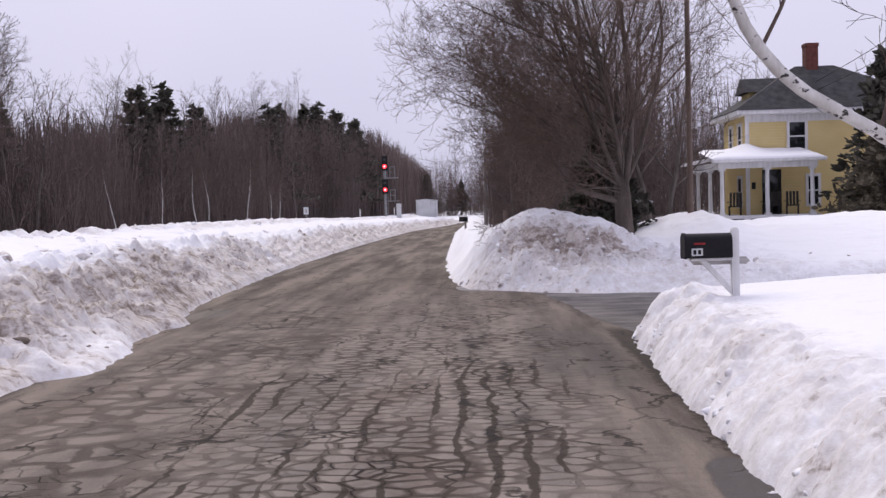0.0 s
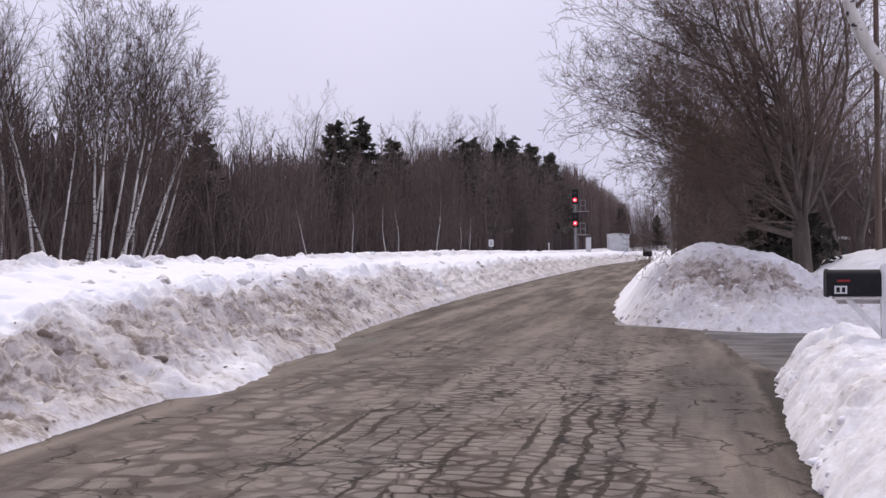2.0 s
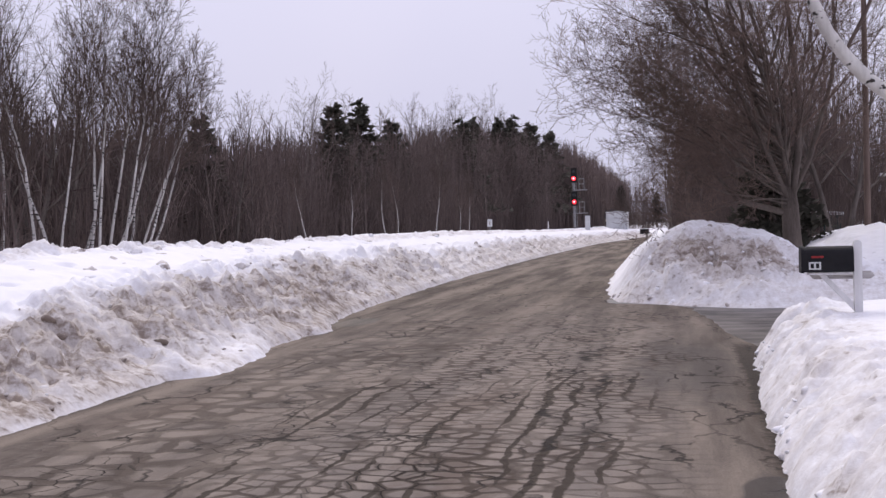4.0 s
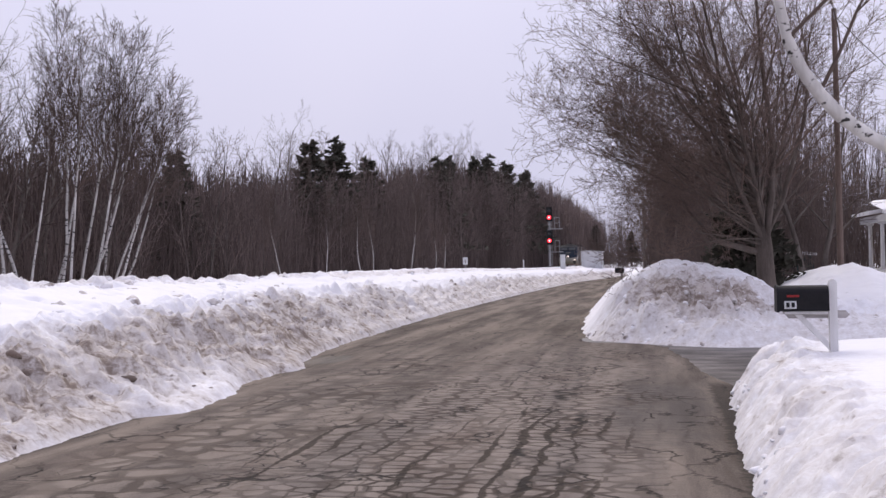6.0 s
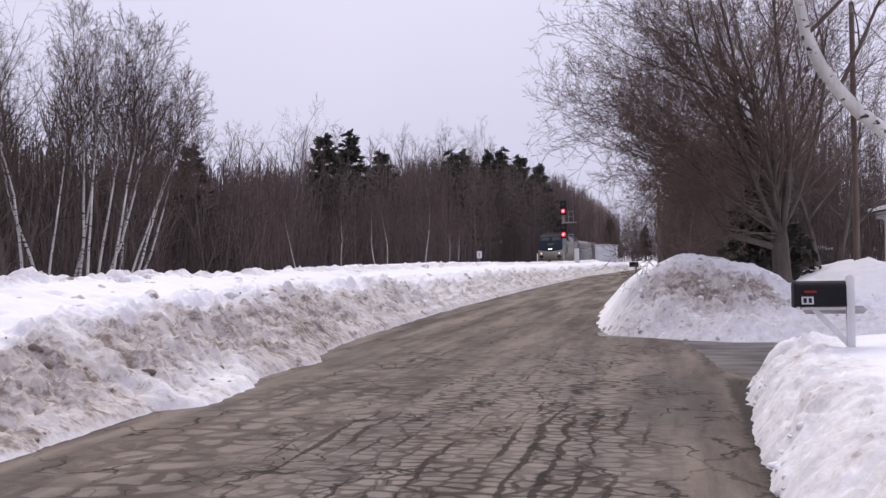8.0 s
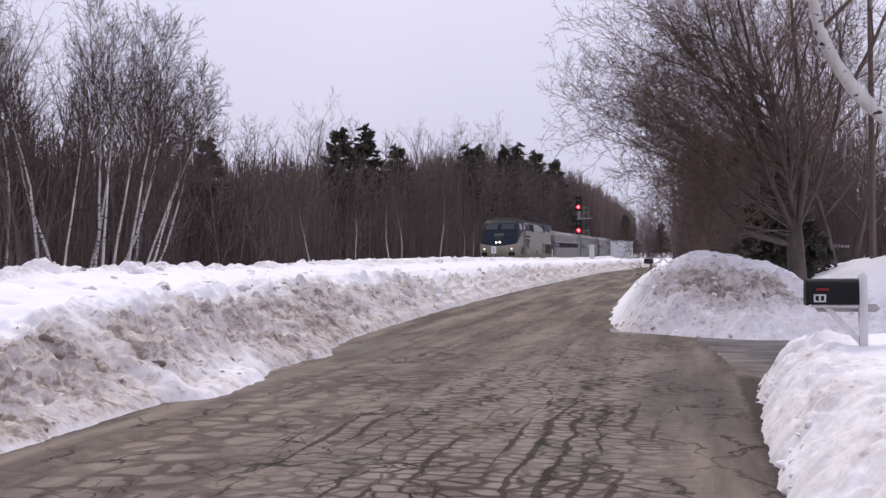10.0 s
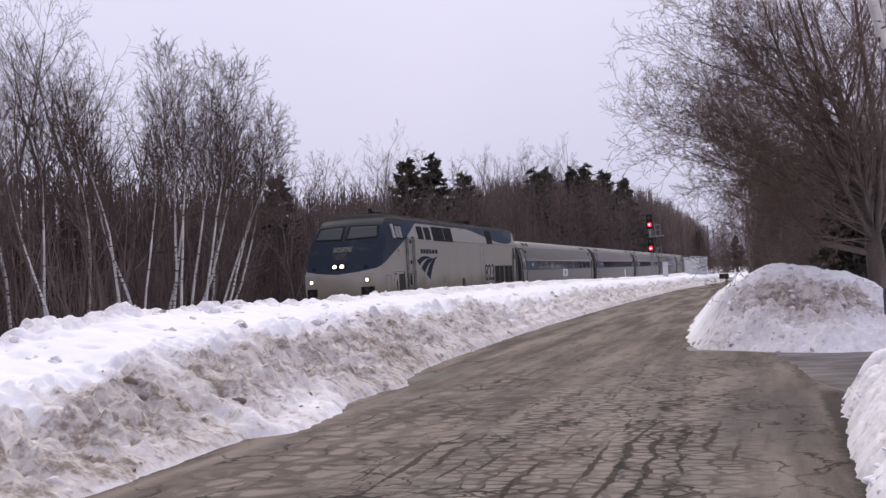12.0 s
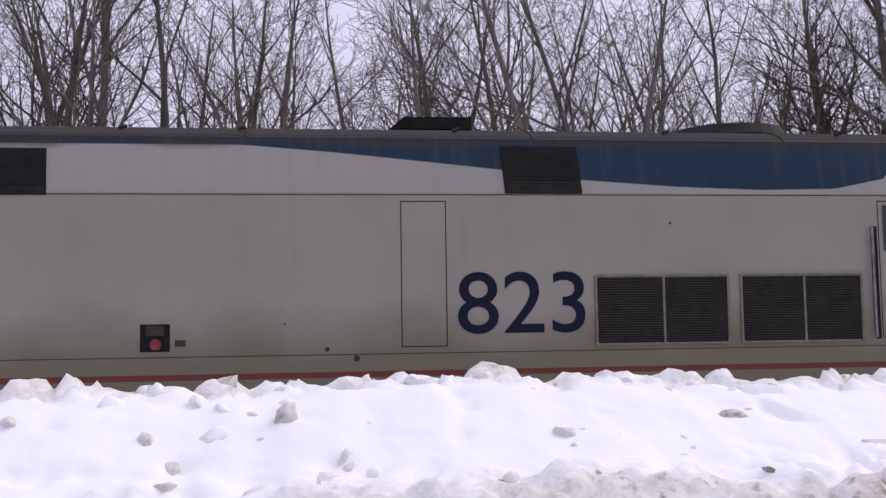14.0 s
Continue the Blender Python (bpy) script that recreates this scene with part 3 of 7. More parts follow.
def yard(x, y):
    """The snow beyond the driveway: the ploughed heap and the yard behind it."""
    e = along(PILE_EDGE, y)
    start = along(((-1.6, 19.6), (-0.7, 19.3), (1.0, 18.15), (3.4, 17.95), (30, 17.9)), x)
    near = smooth01(start, start + 1.15, y - 0.15 * fbm(x, y, 1.2, 3))
    side = smooth01(-0.05, 1.1, x - e - 0.15 * fbm(x, y, 1.3, 3, 3.0))
    crest = along(((-2.3, 0.2), (-1.7, 0.55), (-1.1, 0.95), (-0.4, 1.30), (0.1, 1.55), (0.6, 1.52), (1.2, 1.36), (1.7, 1.25), (2.1, 1.10), (2.5, 0.75), (3.1, 0.45), (4, 0.4)), x + 0.2 * fbm(x, y, 0.8, 2))
    heap = max(0.0, crest - 0.42) * smooth01(19.4, 22.4, y) * (1 - smooth01(23.6, 26.5, y))
    low = 0.42 + 0.10 * fbm(x, y, 0.3, 3) + 0.35 * math.exp(-((x + 1.2) / 0.9) ** 2) * smooth01(27, 32, y) + 0.30 * smooth01(30, 44, y) * smooth01(3, 8, x)
    rough = math.exp(-((x - 0.5) / 3.0) ** 2 - ((y - 21.5) / 3.0) ** 2)
    ridge = along(((2.4, 0.4), (2.9, 0.81), (3.6, 1.14), (4.5, 1.36), (5.0, 1.16), (5.5, 1.0), (6.8, 1.08), (9.2, 1.19), (14, 1.25), (60, 1.1)), x + 0.15 * fbm(x, y, 0.7, 2))
    low = max(low, low + (ridge - 0.42) * smooth01(19.6, 25.5, y) * (1 - smooth01(27.5, 36, y)))
    z = (low + heap) * near * side + (0.26 * fbm(x, y, 1.2, 3, 6.0) + 0.26 * (chunks(x + 0.1 * fbm(x, y, 3.0, 2), y, 2.0, 2.0) - 0.4) + 0.13 * (chunks(x, y, 4.4, 9.0) - 0.4) + 0.06 * fbm(x, y, 5, 3)) * near * side * (0.12 + 1.15 * rough * (1 - 0.88 * smooth01(21.4, 22.1, y)))
    return z - 0.1 * (1 - near * side) + 0.5 * smooth01(80, 125, y)


def yard_dirt(x, y):
    return 0.95 * math.exp(-((x - 0.7) / 1.6) ** 2 - ((y - 21.0) / 0.9) ** 2) + 0.55 * math.exp(-((x - 1.2) / 3.2) ** 2 - ((y - 19.8) / 1.6) ** 2) + 0.2 * math.exp(-((y - 18.6) / 0.9) ** 2) + 0.3 * math.exp(-((x - along(PILE_EDGE, y)) / 0.5) ** 2)


sheet("snow_heap", steps((-3.4, 5, 120), (5, 14, 36), (14, 60, 30)), steps((17.6, 26, 150), (26, 40, 60), (40, 100, 40)), yard, SNOW, "ploughed snow heap and deep snow over the yard", "snow", yard_dirt)

# ---------- the train: its own +X side faces the road, it runs towards -Y
TRACK_X, RAIL_Z = -14.5, 0.0


def nodes_of(name):
    m = bpy.data.materials.new(name)
    m.use_nodes = True
    n, l = m.node_tree.nodes, m.node_tree.links
    def op(kind, a, c=0.0, clamp=False):
        q = n.new("ShaderNodeMath")
        q.operation, q.use_clamp = kind, clamp
        for i, v in enumerate((a, c)):
            if isinstance(v, (int, float)):
                q.inputs[i].default_value = v
            else:
                l.new(v, q.inputs[i])
        return q.outputs[0]
    def mix(f, a, c):
        q = n.new("ShaderNodeMix")
        q.data_type = "RGBA"
        for i, v in ((0, f), (6, a), (7, c)):
            if isinstance(v, tuple):
                q.inputs[i].default_value = v
            elif isinstance(v, (int, float)):
                q.inputs[i].default_value = v
            else:
                l.new(v, q.inputs[i])
        return q.outputs[2]
    return m, n, l, op, mix


def livery():
    """Silver-grey paint with the blue nose, the blue sweep at the rear, a red sill line and road grime."""
    m, n, l, op, mix = nodes_of("locomotive_paint")
    b = n["Principled BSDF"]
    co, xyz = n.new("ShaderNodeTexCoord"), n.new("ShaderNodeSeparateXYZ")
    l.new(co.outputs["Object"], xyz.inputs[0])
    s, z = xyz.outputs[1], xyz.outputs[2]
    ramp = n.new("ShaderNodeValToRGB")
    e = ramp.color_ramp.elements
    edge = ((-22.0, 2.0), (-21.6, 2.04), (-21.3, 2.17), (-20.5, 2.46), (-18.5, 3.22), (-17.0, 3.86), (-16.75, 3.97), (-9.7, 3.97), (-8.45, 3.87), (-7.36, 3.76), (-6.3, 3.65), (-5.28, 3.52), (-3.97, 3.43), (-2.8, 3.39), (-1.75, 3.41), (-1.0, 3.56), (-0.7, 4.05))
    e[0].position, e[1].position = 0.0, 1.0
    e[1].color = (0.9, 0.9, 0.9, 1)
    for i, (y, h) in enumerate(edge):
        k = e[0] if i == 0 else e.new((y + 22) / 22)
        g = (h - 1.5) / 3.0
        k.color = (g, g, g, 1)
    l.new(op("DIVIDE", op("ADD", s, 22.0), 22.0), ramp.inputs[0])
    above = op("MULTIPLY", op("SUBTRACT", op("DIVIDE", op("SUBTRACT", z, 1.5), 3.0), ramp.outputs[0]), 260.0, True)
    roof = op("MULTIPLY", op("MULTIPLY", op("SUBTRACT", z, 4.09), 120.0, True), op("MULTIPLY", op("ADD", s, 19.6), 8.0, True))
    stain, grain, streak = (n.new("ShaderNodeTexNoise") for _ in range(3))
    mp = n.new("ShaderNodeMapping")
    mp.inputs["Scale"].default_value = (1, 5, 0.35)
    l.new(co.outputs["Object"], mp.inputs[0])
    for q, sc, src in ((stain, 0.9, co.outputs["Object"]), (grain, 30.0, co.outputs["Object"]), (streak, 1.6, mp.outputs[0])):
        q.inputs["Scale"].default_value, q.inputs["Detail"].default_value = sc, 5
        l.new(src, q.inputs["Vector"])
    silver = mix(stain.outputs[0], (0.230, 0.215, 0.187, 1), (0.300, 0.284, 0.253, 1))
    silver = mix(op("MULTIPLY", op("SUBTRACT", z, 3.34), 60.0, True), silver, (0.300, 0.288, 0.265, 1))
    blue = mix(stain.outputs[0], (0.013, 0.026, 0.049, 1), (0.020, 0.039, 0.070, 1))
    col = mix(above, silver, blue)
    front = op("MULTIPLY", op("SUBTRACT", -18.9, s), 1.5, True)
    col = mix(op("MULTIPLY", op("MULTIPLY", front, above), 0.6), col, (0.020, 0.022, 0.026, 1))
    col = mix(roof, col, (0.062, 0.060, 0.060, 1))
    soot = op("MULTIPLY", op("MULTIPLY", op("SUBTRACT", op("ADD", z, op("MULTIPLY", op("SUBTRACT", stain.outputs[0], 0.5), 0.25)), 3.93), 9.0, True), op("LESS_THAN", z, 4.13))
    col = mix(op("MULTIPLY", soot, 0.85), col, (0.040, 0.037, 0.035, 1))
    col = mix(op("MULTIPLY", front, op("MULTIPLY", op("SUBTRACT", z, 3.9), 6.0, True)), col, (0.040, 0.039, 0.040, 1))
    col = mix(op("MULTIPLY", op("SUBTRACT", streak.outputs[0], 0.54), 0.6, True), col, (0.16, 0.145, 0.12, 1))
    low = op("MULTIPLY", op("SUBTRACT", 2.0, op("ADD", z, op("MULTIPLY", op("SUBTRACT", stain.outputs[0], 0.5), 0.9))), 1.3, True)
    col = mix(op("MULTIPLY", low, 0.85), col, (0.140, 0.122, 0.078, 1))
    red = op("MULTIPLY", op("LESS_THAN", z, 1.075), op("GREATER_THAN", z, 1.0))
    col = mix(op("MULTIPLY", red, 0.85), col, (0.13, 0.022, 0.022, 1))
    l.new(col, b.inputs["Base Color"])
    l.new(op("ADD", 0.50, op("MULTIPLY", stain.outputs[0], 0.25)), b.inputs["Roughness"])
    upward = op("MULTIPLY", op("SUBTRACT", z, 4.0), 8.0, True)
    l.new(op("SUBTRACT", 0.14, op("MULTIPLY", upward, 0.14)), b.inputs["Specular IOR Level"])
    bump = n.new("ShaderNodeBump")
    bump.inputs["Strength"].default_value, bump.inputs["Distance"].default_value = 0.12, 0.02
    l.new(op("ADD", stain.outputs[0], op("MULTIPLY", grain.outputs[0], 0.05)), bump.inputs["Height"])
    l.new(bump.outputs[0], b.inputs["Normal"])
    return m


PAINT = livery()
NAVY = material("navy_lettering", (0.007, 0.010, 0.024), (0.011, 0.015, 0.034), 3, 0.7, 0.02, spec=0.1)
PLAIN_SILVER = material("silver_paint", (0.26, 0.25, 0.24), (0.36, 0.35, 0.34), 2, 0.45, 0.05)
BLACK = material("black_grille", (0.010, 0.010, 0.011), (0.020, 0.019, 0.018), 5, 0.8, 0.1, spec=0.08)
SLAT = material("grille_slat", (0.028, 0.026, 0.024), (0.050, 0.046, 0.041), 6, 0.8, 0.1, spec=0.1)
STEEL = material("bright_steel", (0.10, 0.10, 0.10), (0.28, 0.28, 0.29), 6, 0.3, 0.05, metal=0.9)
DARK_STEEL = material("dark_underframe", (0.012, 0.011, 0.010), (0.035, 0.030, 0.026), 4, 0.8, 0.3)
GLASS = glass("dark_glass", (0.012, 0.014, 0.016))
PALE_GLASS = glass("windshield_glass", (0.058, 0.062, 0.068), 0.35, 0.15)
HEADLIGHT = glow("headlight_lens", (1.0, 0.86, 0.72), 3.5)
DITCH = glow("ditch_light_lens", (1.0, 0.76, 0.58), 1.8)
GREY_BAR = material("grey_frame", (0.10, 0.092, 0.085), (0.19, 0.175, 0.16), 9, 0.6, 0.1)
RED_LENS = material("red_lens", (0.13, 0.015, 0.02), (0.22, 0.035, 0.04), 12, 0.25, 0.0)
RUBBER = material("black_rubber", (0.012, 0.012, 0.012), (0.030, 0.029, 0.028), 8, 0.9, 0.2, spec=0.05)
SIDE = 1.5


def slab(y0, y1, z0, z1, out=0.012, inn=-0.03, bev=0.0, bm=None):
    """A plate on the road side of the locomotive."""
    return box(SIDE + inn, SIDE + out, y0, y1, z0, z1, bev, bm)


def upper(y0, y1, z0, z1, shear=0.0, out=0.014):
    """A plate on the upper side, which leans inward."""
    bm = bmesh.new()
    tilt_x = lambda z: 1.5 - (max(z, 3.32) - 3.32) * 0.185
    pts = [(y0, z0), (y1, z0), (y1 - shear, z1), (y0 - shear, z1)]
    a = [bm.verts.new((tilt_x(z) - 0.05, y, z)) for y, z in pts]
    c = [bm.verts.new((tilt_x(z) + out, y, z)) for y, z in pts]
    fs = [bm.faces.new(a[::-1]), bm.faces.new(c)] + [bm.faces.new((a[i], a[(i + 1) % 4], c[(i + 1) % 4], c[i])) for i in range(4)]
    bmesh.ops.recalc_face_normals(bm, faces=fs)
    return bm


def outline(y0, y1, z0, z1, w=0.012, bm=None):
    """The thin joint round a hatch."""
    bm = bm or bmesh.new()
    for a in ((y0, y1, z0, z0 + w), (y0, y1, z1 - w, z1), (y0, y0 + w, z0 + w, z1 - w), (y1 - w, y1, z0 + w, z1 - w)):
        slab(*a, out=0.003, bm=bm)
    return bm


def lettering(text, size, mat, parent, y, z, wide=1.0):
    c = bpy.data.curves.new("lettering", "FONT")
    c.body, c.size, c.extrude, c.resolution_u, c.offset = text, size, 0.003, 6, 0.004
    tmp = new("lettering_curve", c)
    bpy.context.view_layer.update()
    me = bpy.data.meshes.new_from_object(tmp.evaluated_get(bpy.context.evaluated_depsgraph_get()))
    bpy.data.objects.remove(tmp)
    me.materials.clear()
    me.materials.append(mat)
    ob = new("number", me)
    ob.parent = parent
    ob.matrix_basis = Matrix.Translation((SIDE + 0.004, y, z)) @ Matrix(((0, 0, 1, 0), (1, 0, 0, 0), (0, 1, 0, 0), (0, 0, 0, 1))) @ Matrix.Diagonal((wide, 1, 1, 1))
    return ob


def loco_body():
    """The shell: a row of plan outlines, one above another."""
    levels = ((0.70, -21.45, -21.2, 1.44), (0.97, -21.55, -21.28, 1.5), (2.05, -21.6, -21.3, 1.5), (2.35, -21.4, -21.1, 1.5), (2.8, -21.12, -20.86, 1.5), (3.25, -20.85, -20.58, 1.5), (3.34, -20.78, -20.52, 1.495),
              (3.8, -20.38, -20.12, 1.41), (4.08, -20.05, -19.75, 1.36), (4.16, -19.85, -19.55, 1.24), (4.28, -19.35, -19.1, 0.92), (4.36, -18.8, -18.6, 0.5), (4.39, -18.2, -18.1, 0.15))
    bm, rows = bmesh.new(), []
    for z, yc, yk, w in levels:
        half = [(w * 0.93, -0.28), (w, -0.5), (w, -3.0), (w, -8.0), (w, -13.0), (w, -17.5), (w, yk + 0.55), (w * 0.985, yk + 0.2), (w * 0.90, yk), (w * 0.55, yc + (yk - yc) * 0.45), (0, yc)]
        full = half + [(-x, y) for x, y in half[-2::-1]]
        rows.append([bm.verts.new((x, y, z)) for x, y in full])
    m = len(rows[0])
    for a, c in zip(rows, rows[1:]):
        for i in range(m - 1):
            bm.faces.new((a[i], c[i], c[i + 1], a[i + 1]))
        bm.faces.new((a[m - 1], c[m - 1], c[0], a[0]))
    top, foot = rows[-1], rows[0]
    for i in range(m // 2):
        for r, flip in ((top, 1), (foot, 0)):
            q = [r[i], r[i + 1], r[m - 2 - i], r[m - 1 - i]]
            q = list(dict.fromkeys(q))
            if len(q) > 2:
                bm.faces.new(q[::-1] if flip else q)
    bmesh.ops.recalc_face_normals(bm, faces=bm.faces)
    return bm


def swoosh(pts):
    return prism(pts, SIDE - 0.02, SIDE + 0.005)


def bogie(parent, y, wheel_r, mat):
    bg = part("bogie", box(-1.2, 1.2, y - 1.9, y + 1.9, 0.45, 0.75, 0.06), mat, parent, "dark bogie frame")
    for dy in (-1.35, 1.35):
        for x in (-0.75, 0.75):
            part("wheel", rod((x - 0.07, y + dy, wheel_r), (x + 0.07, y + dy, wheel_r), wheel_r, sides=24), mat, bg)


def nose_point(x, z):
    """The front surface's y at a place across and up."""
    lv = ((0.97, -21.55, -21.28, 1.5), (2.05, -21.6, -21.3, 1.5), (2.35, -21.4, -21.1, 1.5), (2.8, -21.12, -20.86, 1.5), (3.25, -20.85, -20.58, 1.5), (3.34, -20.78, -20.52, 1.495), (3.8, -20.38, -20.12, 1.41), (4.08, -20.05, -19.75, 1.36))
    yc, yk, w = (along([(q[0], q[k]) for q in lv], z) for k in (1, 2, 3))
    u = abs(x) / w
    return yc + (yk - yc) * (0.45 * u / 0.55 if u < 0.55 else 0.45 + 0.55 * min(u - 0.55, 0.35) / 0.35) + (0.2 * (u - 0.9) / 0.085 if u > 0.9 else 0.0)


def nose_plate(pts, out=0.012, deep=0.03):
    """A plate that follows the curved nose, from four (x, z) corners."""
    bm = bmesh.new()
    n, (a, b, c, d) = 10, [Vector(p) for p in pts]
    grid = []
    for j in range(n + 1):
        row = []
        for i in range(n + 1):
            q = a.lerp(b, i / n).lerp(d.lerp(c, i / n), j / n)
            rim = i in (0, n) or j in (0, n)
            row.append(bm.verts.new((q.x, nose_point(q.x, q.y) - (-deep if rim else out), q.y)))
        grid.append(row)
    fs = [bm.faces.new((r[i], r[i + 1], s[i + 1], s[i])) for r, s in zip(grid, grid[1:]) for i in range(n)]
    bmesh.ops.recalc_face_normals(bm, faces=fs)
    return bm


def nose_lamp(parent, name, x, z, r, lens, label):
    y = nose_point(x, z)
    h = part(name, rod((x, y + 0.1, z), (x, y - 0.035, z), r * 1.35, sides=18), BLACK, parent, label)
    part("lens", rod((x, y - 0.02, z), (x, y - 0.05, z), r, r * 0.85, sides=18), lens, h, "lit lens")


def locomotive():
    lo = thing("locomotive", "silver-grey diesel passenger locomotive with a dark blue nose and road grime", "locomotive")
    body = part("body", loco_body(), PAINT, lo, "silver-grey shell with blue nose", smooth=True)
    body.data.set_sharp_from_angle(angle=radians(24))
    part("underframe", box(-1.3, 1.3, -20.6, -0.5, 0.62, 0.97, 0.03), DARK_STEEL, lo, "dark underframe")
    part("fuel_tank", box(-1.25, 1.25, -12.6, -8.6, 0.25, 0.68, 0.12), DARK_STEEL, lo)
    part("pilot", prism([(-1.35, -21.1), (1.35, -21.1), (1.0, -21.7), (0, -21.95), (-1.0, -21.7)], 0.25, 0.95, "z"), PLAIN_SILVER, lo, "silver front pilot")
    part("coupler", box(-0.15, 0.15, -22.3, -21.6, 0.72, 0.98, 0.04), DARK_STEEL, lo)
    bogie(lo, -17.2, 0.5, DARK_STEEL)
    bogie(lo, -4.2, 0.5, DARK_STEEL)
    # windshield and cab windows
    for s in (1, -1):
        w = part("windshield", nose_plate([(s * 0.03, 3.30), (s * 1.30, 3.36), (s * 1.20, 3.80), (s * 0.06, 3.83)], 0.034), PALE_GLASS, lo, "pale reflecting windshield pane")
        part("seal", nose_plate([(s * -0.04, 3.24), (s * 1.36, 3.30), (s * 1.26, 3.86), (s * 0.0, 3.90)], 0.022), RUBBER, w, "black rubber seal")
    win = part("side_window", upper(-19.66, -18.54, 3.30, 3.84, 0.0, 0.010), RUBBER, lo, "dark cab side window")
    part("pane", upper(-19.3, -18.96, 3.35, 3.79, 0.0, 0.016), GLASS, win)
    part("pane", upper(-18.92, -18.6, 3.35, 3.79, 0.0, 0.016), GLASS, win)
    part("wind_deflector", upper(-19.66, -19.5, 3.32, 3.84, 0.05, 0.06), PLAIN_SILVER, lo, "pale wind deflector")
    # nose lamps and plates
    part("headlight_housing", nose_plate([(-0.34, 2.20), (0.34, 2.20), (0.34, 2.46), (-0.34, 2.46)], 0.014), BLACK, lo, "black headlight housing")
    for x in (-0.14, 0.14):
        nose_lamp(lo, "headlight", x, 2.33, 0.085, HEADLIGHT, "bright lit headlight")
    for x in (-1.08, 1.08):
        nose_lamp(lo, "ditch_light", x, 1.82, 0.075, DITCH, "warm lit ditch light")
        part("marker_light", rod((x * 0.93, nose_point(x * 0.93, 2.27) + 0.05, 2.27), (x * 0.93, nose_point(x * 0.93, 2.27) - 0.03, 2.27), 0.075, sides=14), NAVY, lo, "unlit marker light")
        f = part("step_recess", nose_plate([(x - 0.27, 1.26), (x + 0.27, 1.26), (x + 0.27, 1.60), (x - 0.27, 1.60)], 0.012), BLACK, lo, "black recess in the nose")
        part("hose", rod((x - 0.05, nose_point(x, 1.42) - 0.02, 1.50), (x + 0.02, nose_point(x, 1.42) - 0.05, 1.34), 0.05, sides=8), DARK_STEEL, f)
        part("vent", nose_plate([(x - 0.14, 1.03), (x + 0.14, 1.03), (x + 0.14, 1.20), (x - 0.14, 1.20)], 0.012), BLACK, lo)
    part("nose_badge", nose_plate([(-0.40, 2.84), (0.40, 2.84), (0.46, 3.06), (-0.40, 3.06)], 0.02), material("pale_badge", (0.05, 0.05, 0.045), (0.18, 0.18, 0.16), 14, 0.7, spec=0.1), lo, "pale number board with faded marks")
    part("nose_emblem", nose_plate([(-0.10, 2.56), (0.04, 2.56), (0.34, 2.84), (-0.44, 2.84)], 0.016), material("emblem_grey", (0.030, 0.032, 0.036), (0.07, 0.07, 0.075), 14, 0.7, spec=0.1), lo, "grey chevron emblem")
    # upper grilles
    fr = part("grille_frame", upper(-16.93, -14.86, 3.31, 3.88, 0.04, 0.010), PLAIN_SILVER, lo, "bolted silver frame round the louvres")
    for y0, y1 in ((-16.76, -16.08), (-15.86, -15.13)):
        g = part("louvre", upper(y0, y1, 3.33, 3.86, 0.03, 0.014), BLACK, lo, "black slatted louvre")
        for k in range(7):
            z = 3.36 + 0.072 * k
            part("slat", upper(y0 + 0.02, y1 - 0.02, z, z + 0.028, 0.0, 0.03), SLAT, g)
    for k in range(5):
        for y in (-16.86, -15.98, -15.92, -15.04, -14.94):
            z = 3.36 + 0.11 * k
            x = 1.5 - (z - 3.32) * 0.185
            part("bolt", rod((x - 0.01, y, z), (x + 0.022, y, z), 0.014, sides=6), SLAT, fr)
    for y0, y1 in ((-14.80, -14.06), (-14.02, -13.27), (-13.18, -12.05)):
        g = part("intake_screen", upper(y0, y1, 3.31, 3.91, 0.03, 0.012), BLACK, lo, "black engine intake screen")
        for k in range(3):
            part("slat", upper(y0 + 0.03, y1 - 0.03, 3.335 + 0.03 * k, 3.347 + 0.03 * k, 0.0, 0.02), SLAT, g)
    g = part("rear_screen", upper(-6.31, -5.28, 3.34, 3.98, 0.04, 0.014), BLACK, lo, "black rear intake screen")
    for k in range(5):
        part("slat", upper(-6.27, -5.30, 3.36 + 0.03 * k, 3.373 + 0.03 * k, 0.0, 0.022), SLAT, g)
    # radiator grilles low at the rear
    for y0, ym, y1 in ((-5.13, -4.22, -3.34), (-3.15, -2.27, -1.46)):
        g = part("radiator_grille", slab(y0, y1, 1.37, 2.25, 0.010), BLACK, lo, "dark radiator grille in a grey frame")
        for k in range(26):
            z = 1.40 + 0.0325 * k
            slab_bm = slab(y0 + 0.03, y1 - 0.03, z, z + 0.014, 0.02)
            part("slat", slab_bm, SLAT, g)
        for a in (slab(y0 - 0.02, y1 + 0.02, 2.235, 2.265, 0.03), slab(y0 - 0.02, y1 + 0.02, 1.35, 1.38, 0.03), slab(y0 - 0.02, y0 + 0.012, 1.38, 2.235, 0.03), slab(ym - 0.014, ym + 0.014, 1.38, 2.235, 0.03), slab(y1 - 0.012, y1 + 0.02, 1.38, 2.235, 0.03)):
            part("frame_bar", a, GREY_BAR, g)
    # hatches, steps, door and rails
    for q in ((-7.68, -7.09, 1.37, 3.24), (-16.46, -16.2, 1.55, 1.80), (-13.75, -13.48, 1.58, 1.82), (-20.55, -20.05, 1.25, 1.95), (-18.24, -17.68, 1.98, 3.32)):
        part("hatch", outline(*q), BLACK, lo, "closed hatch with a dark joint")
    part("side_seam", slab(-20.0, -0.6, 3.318, 3.328, 0.003), SLAT, lo)
    part("side_seam", slab(-17.4, -0.6, 1.285, 1.295, 0.003), SLAT, lo)
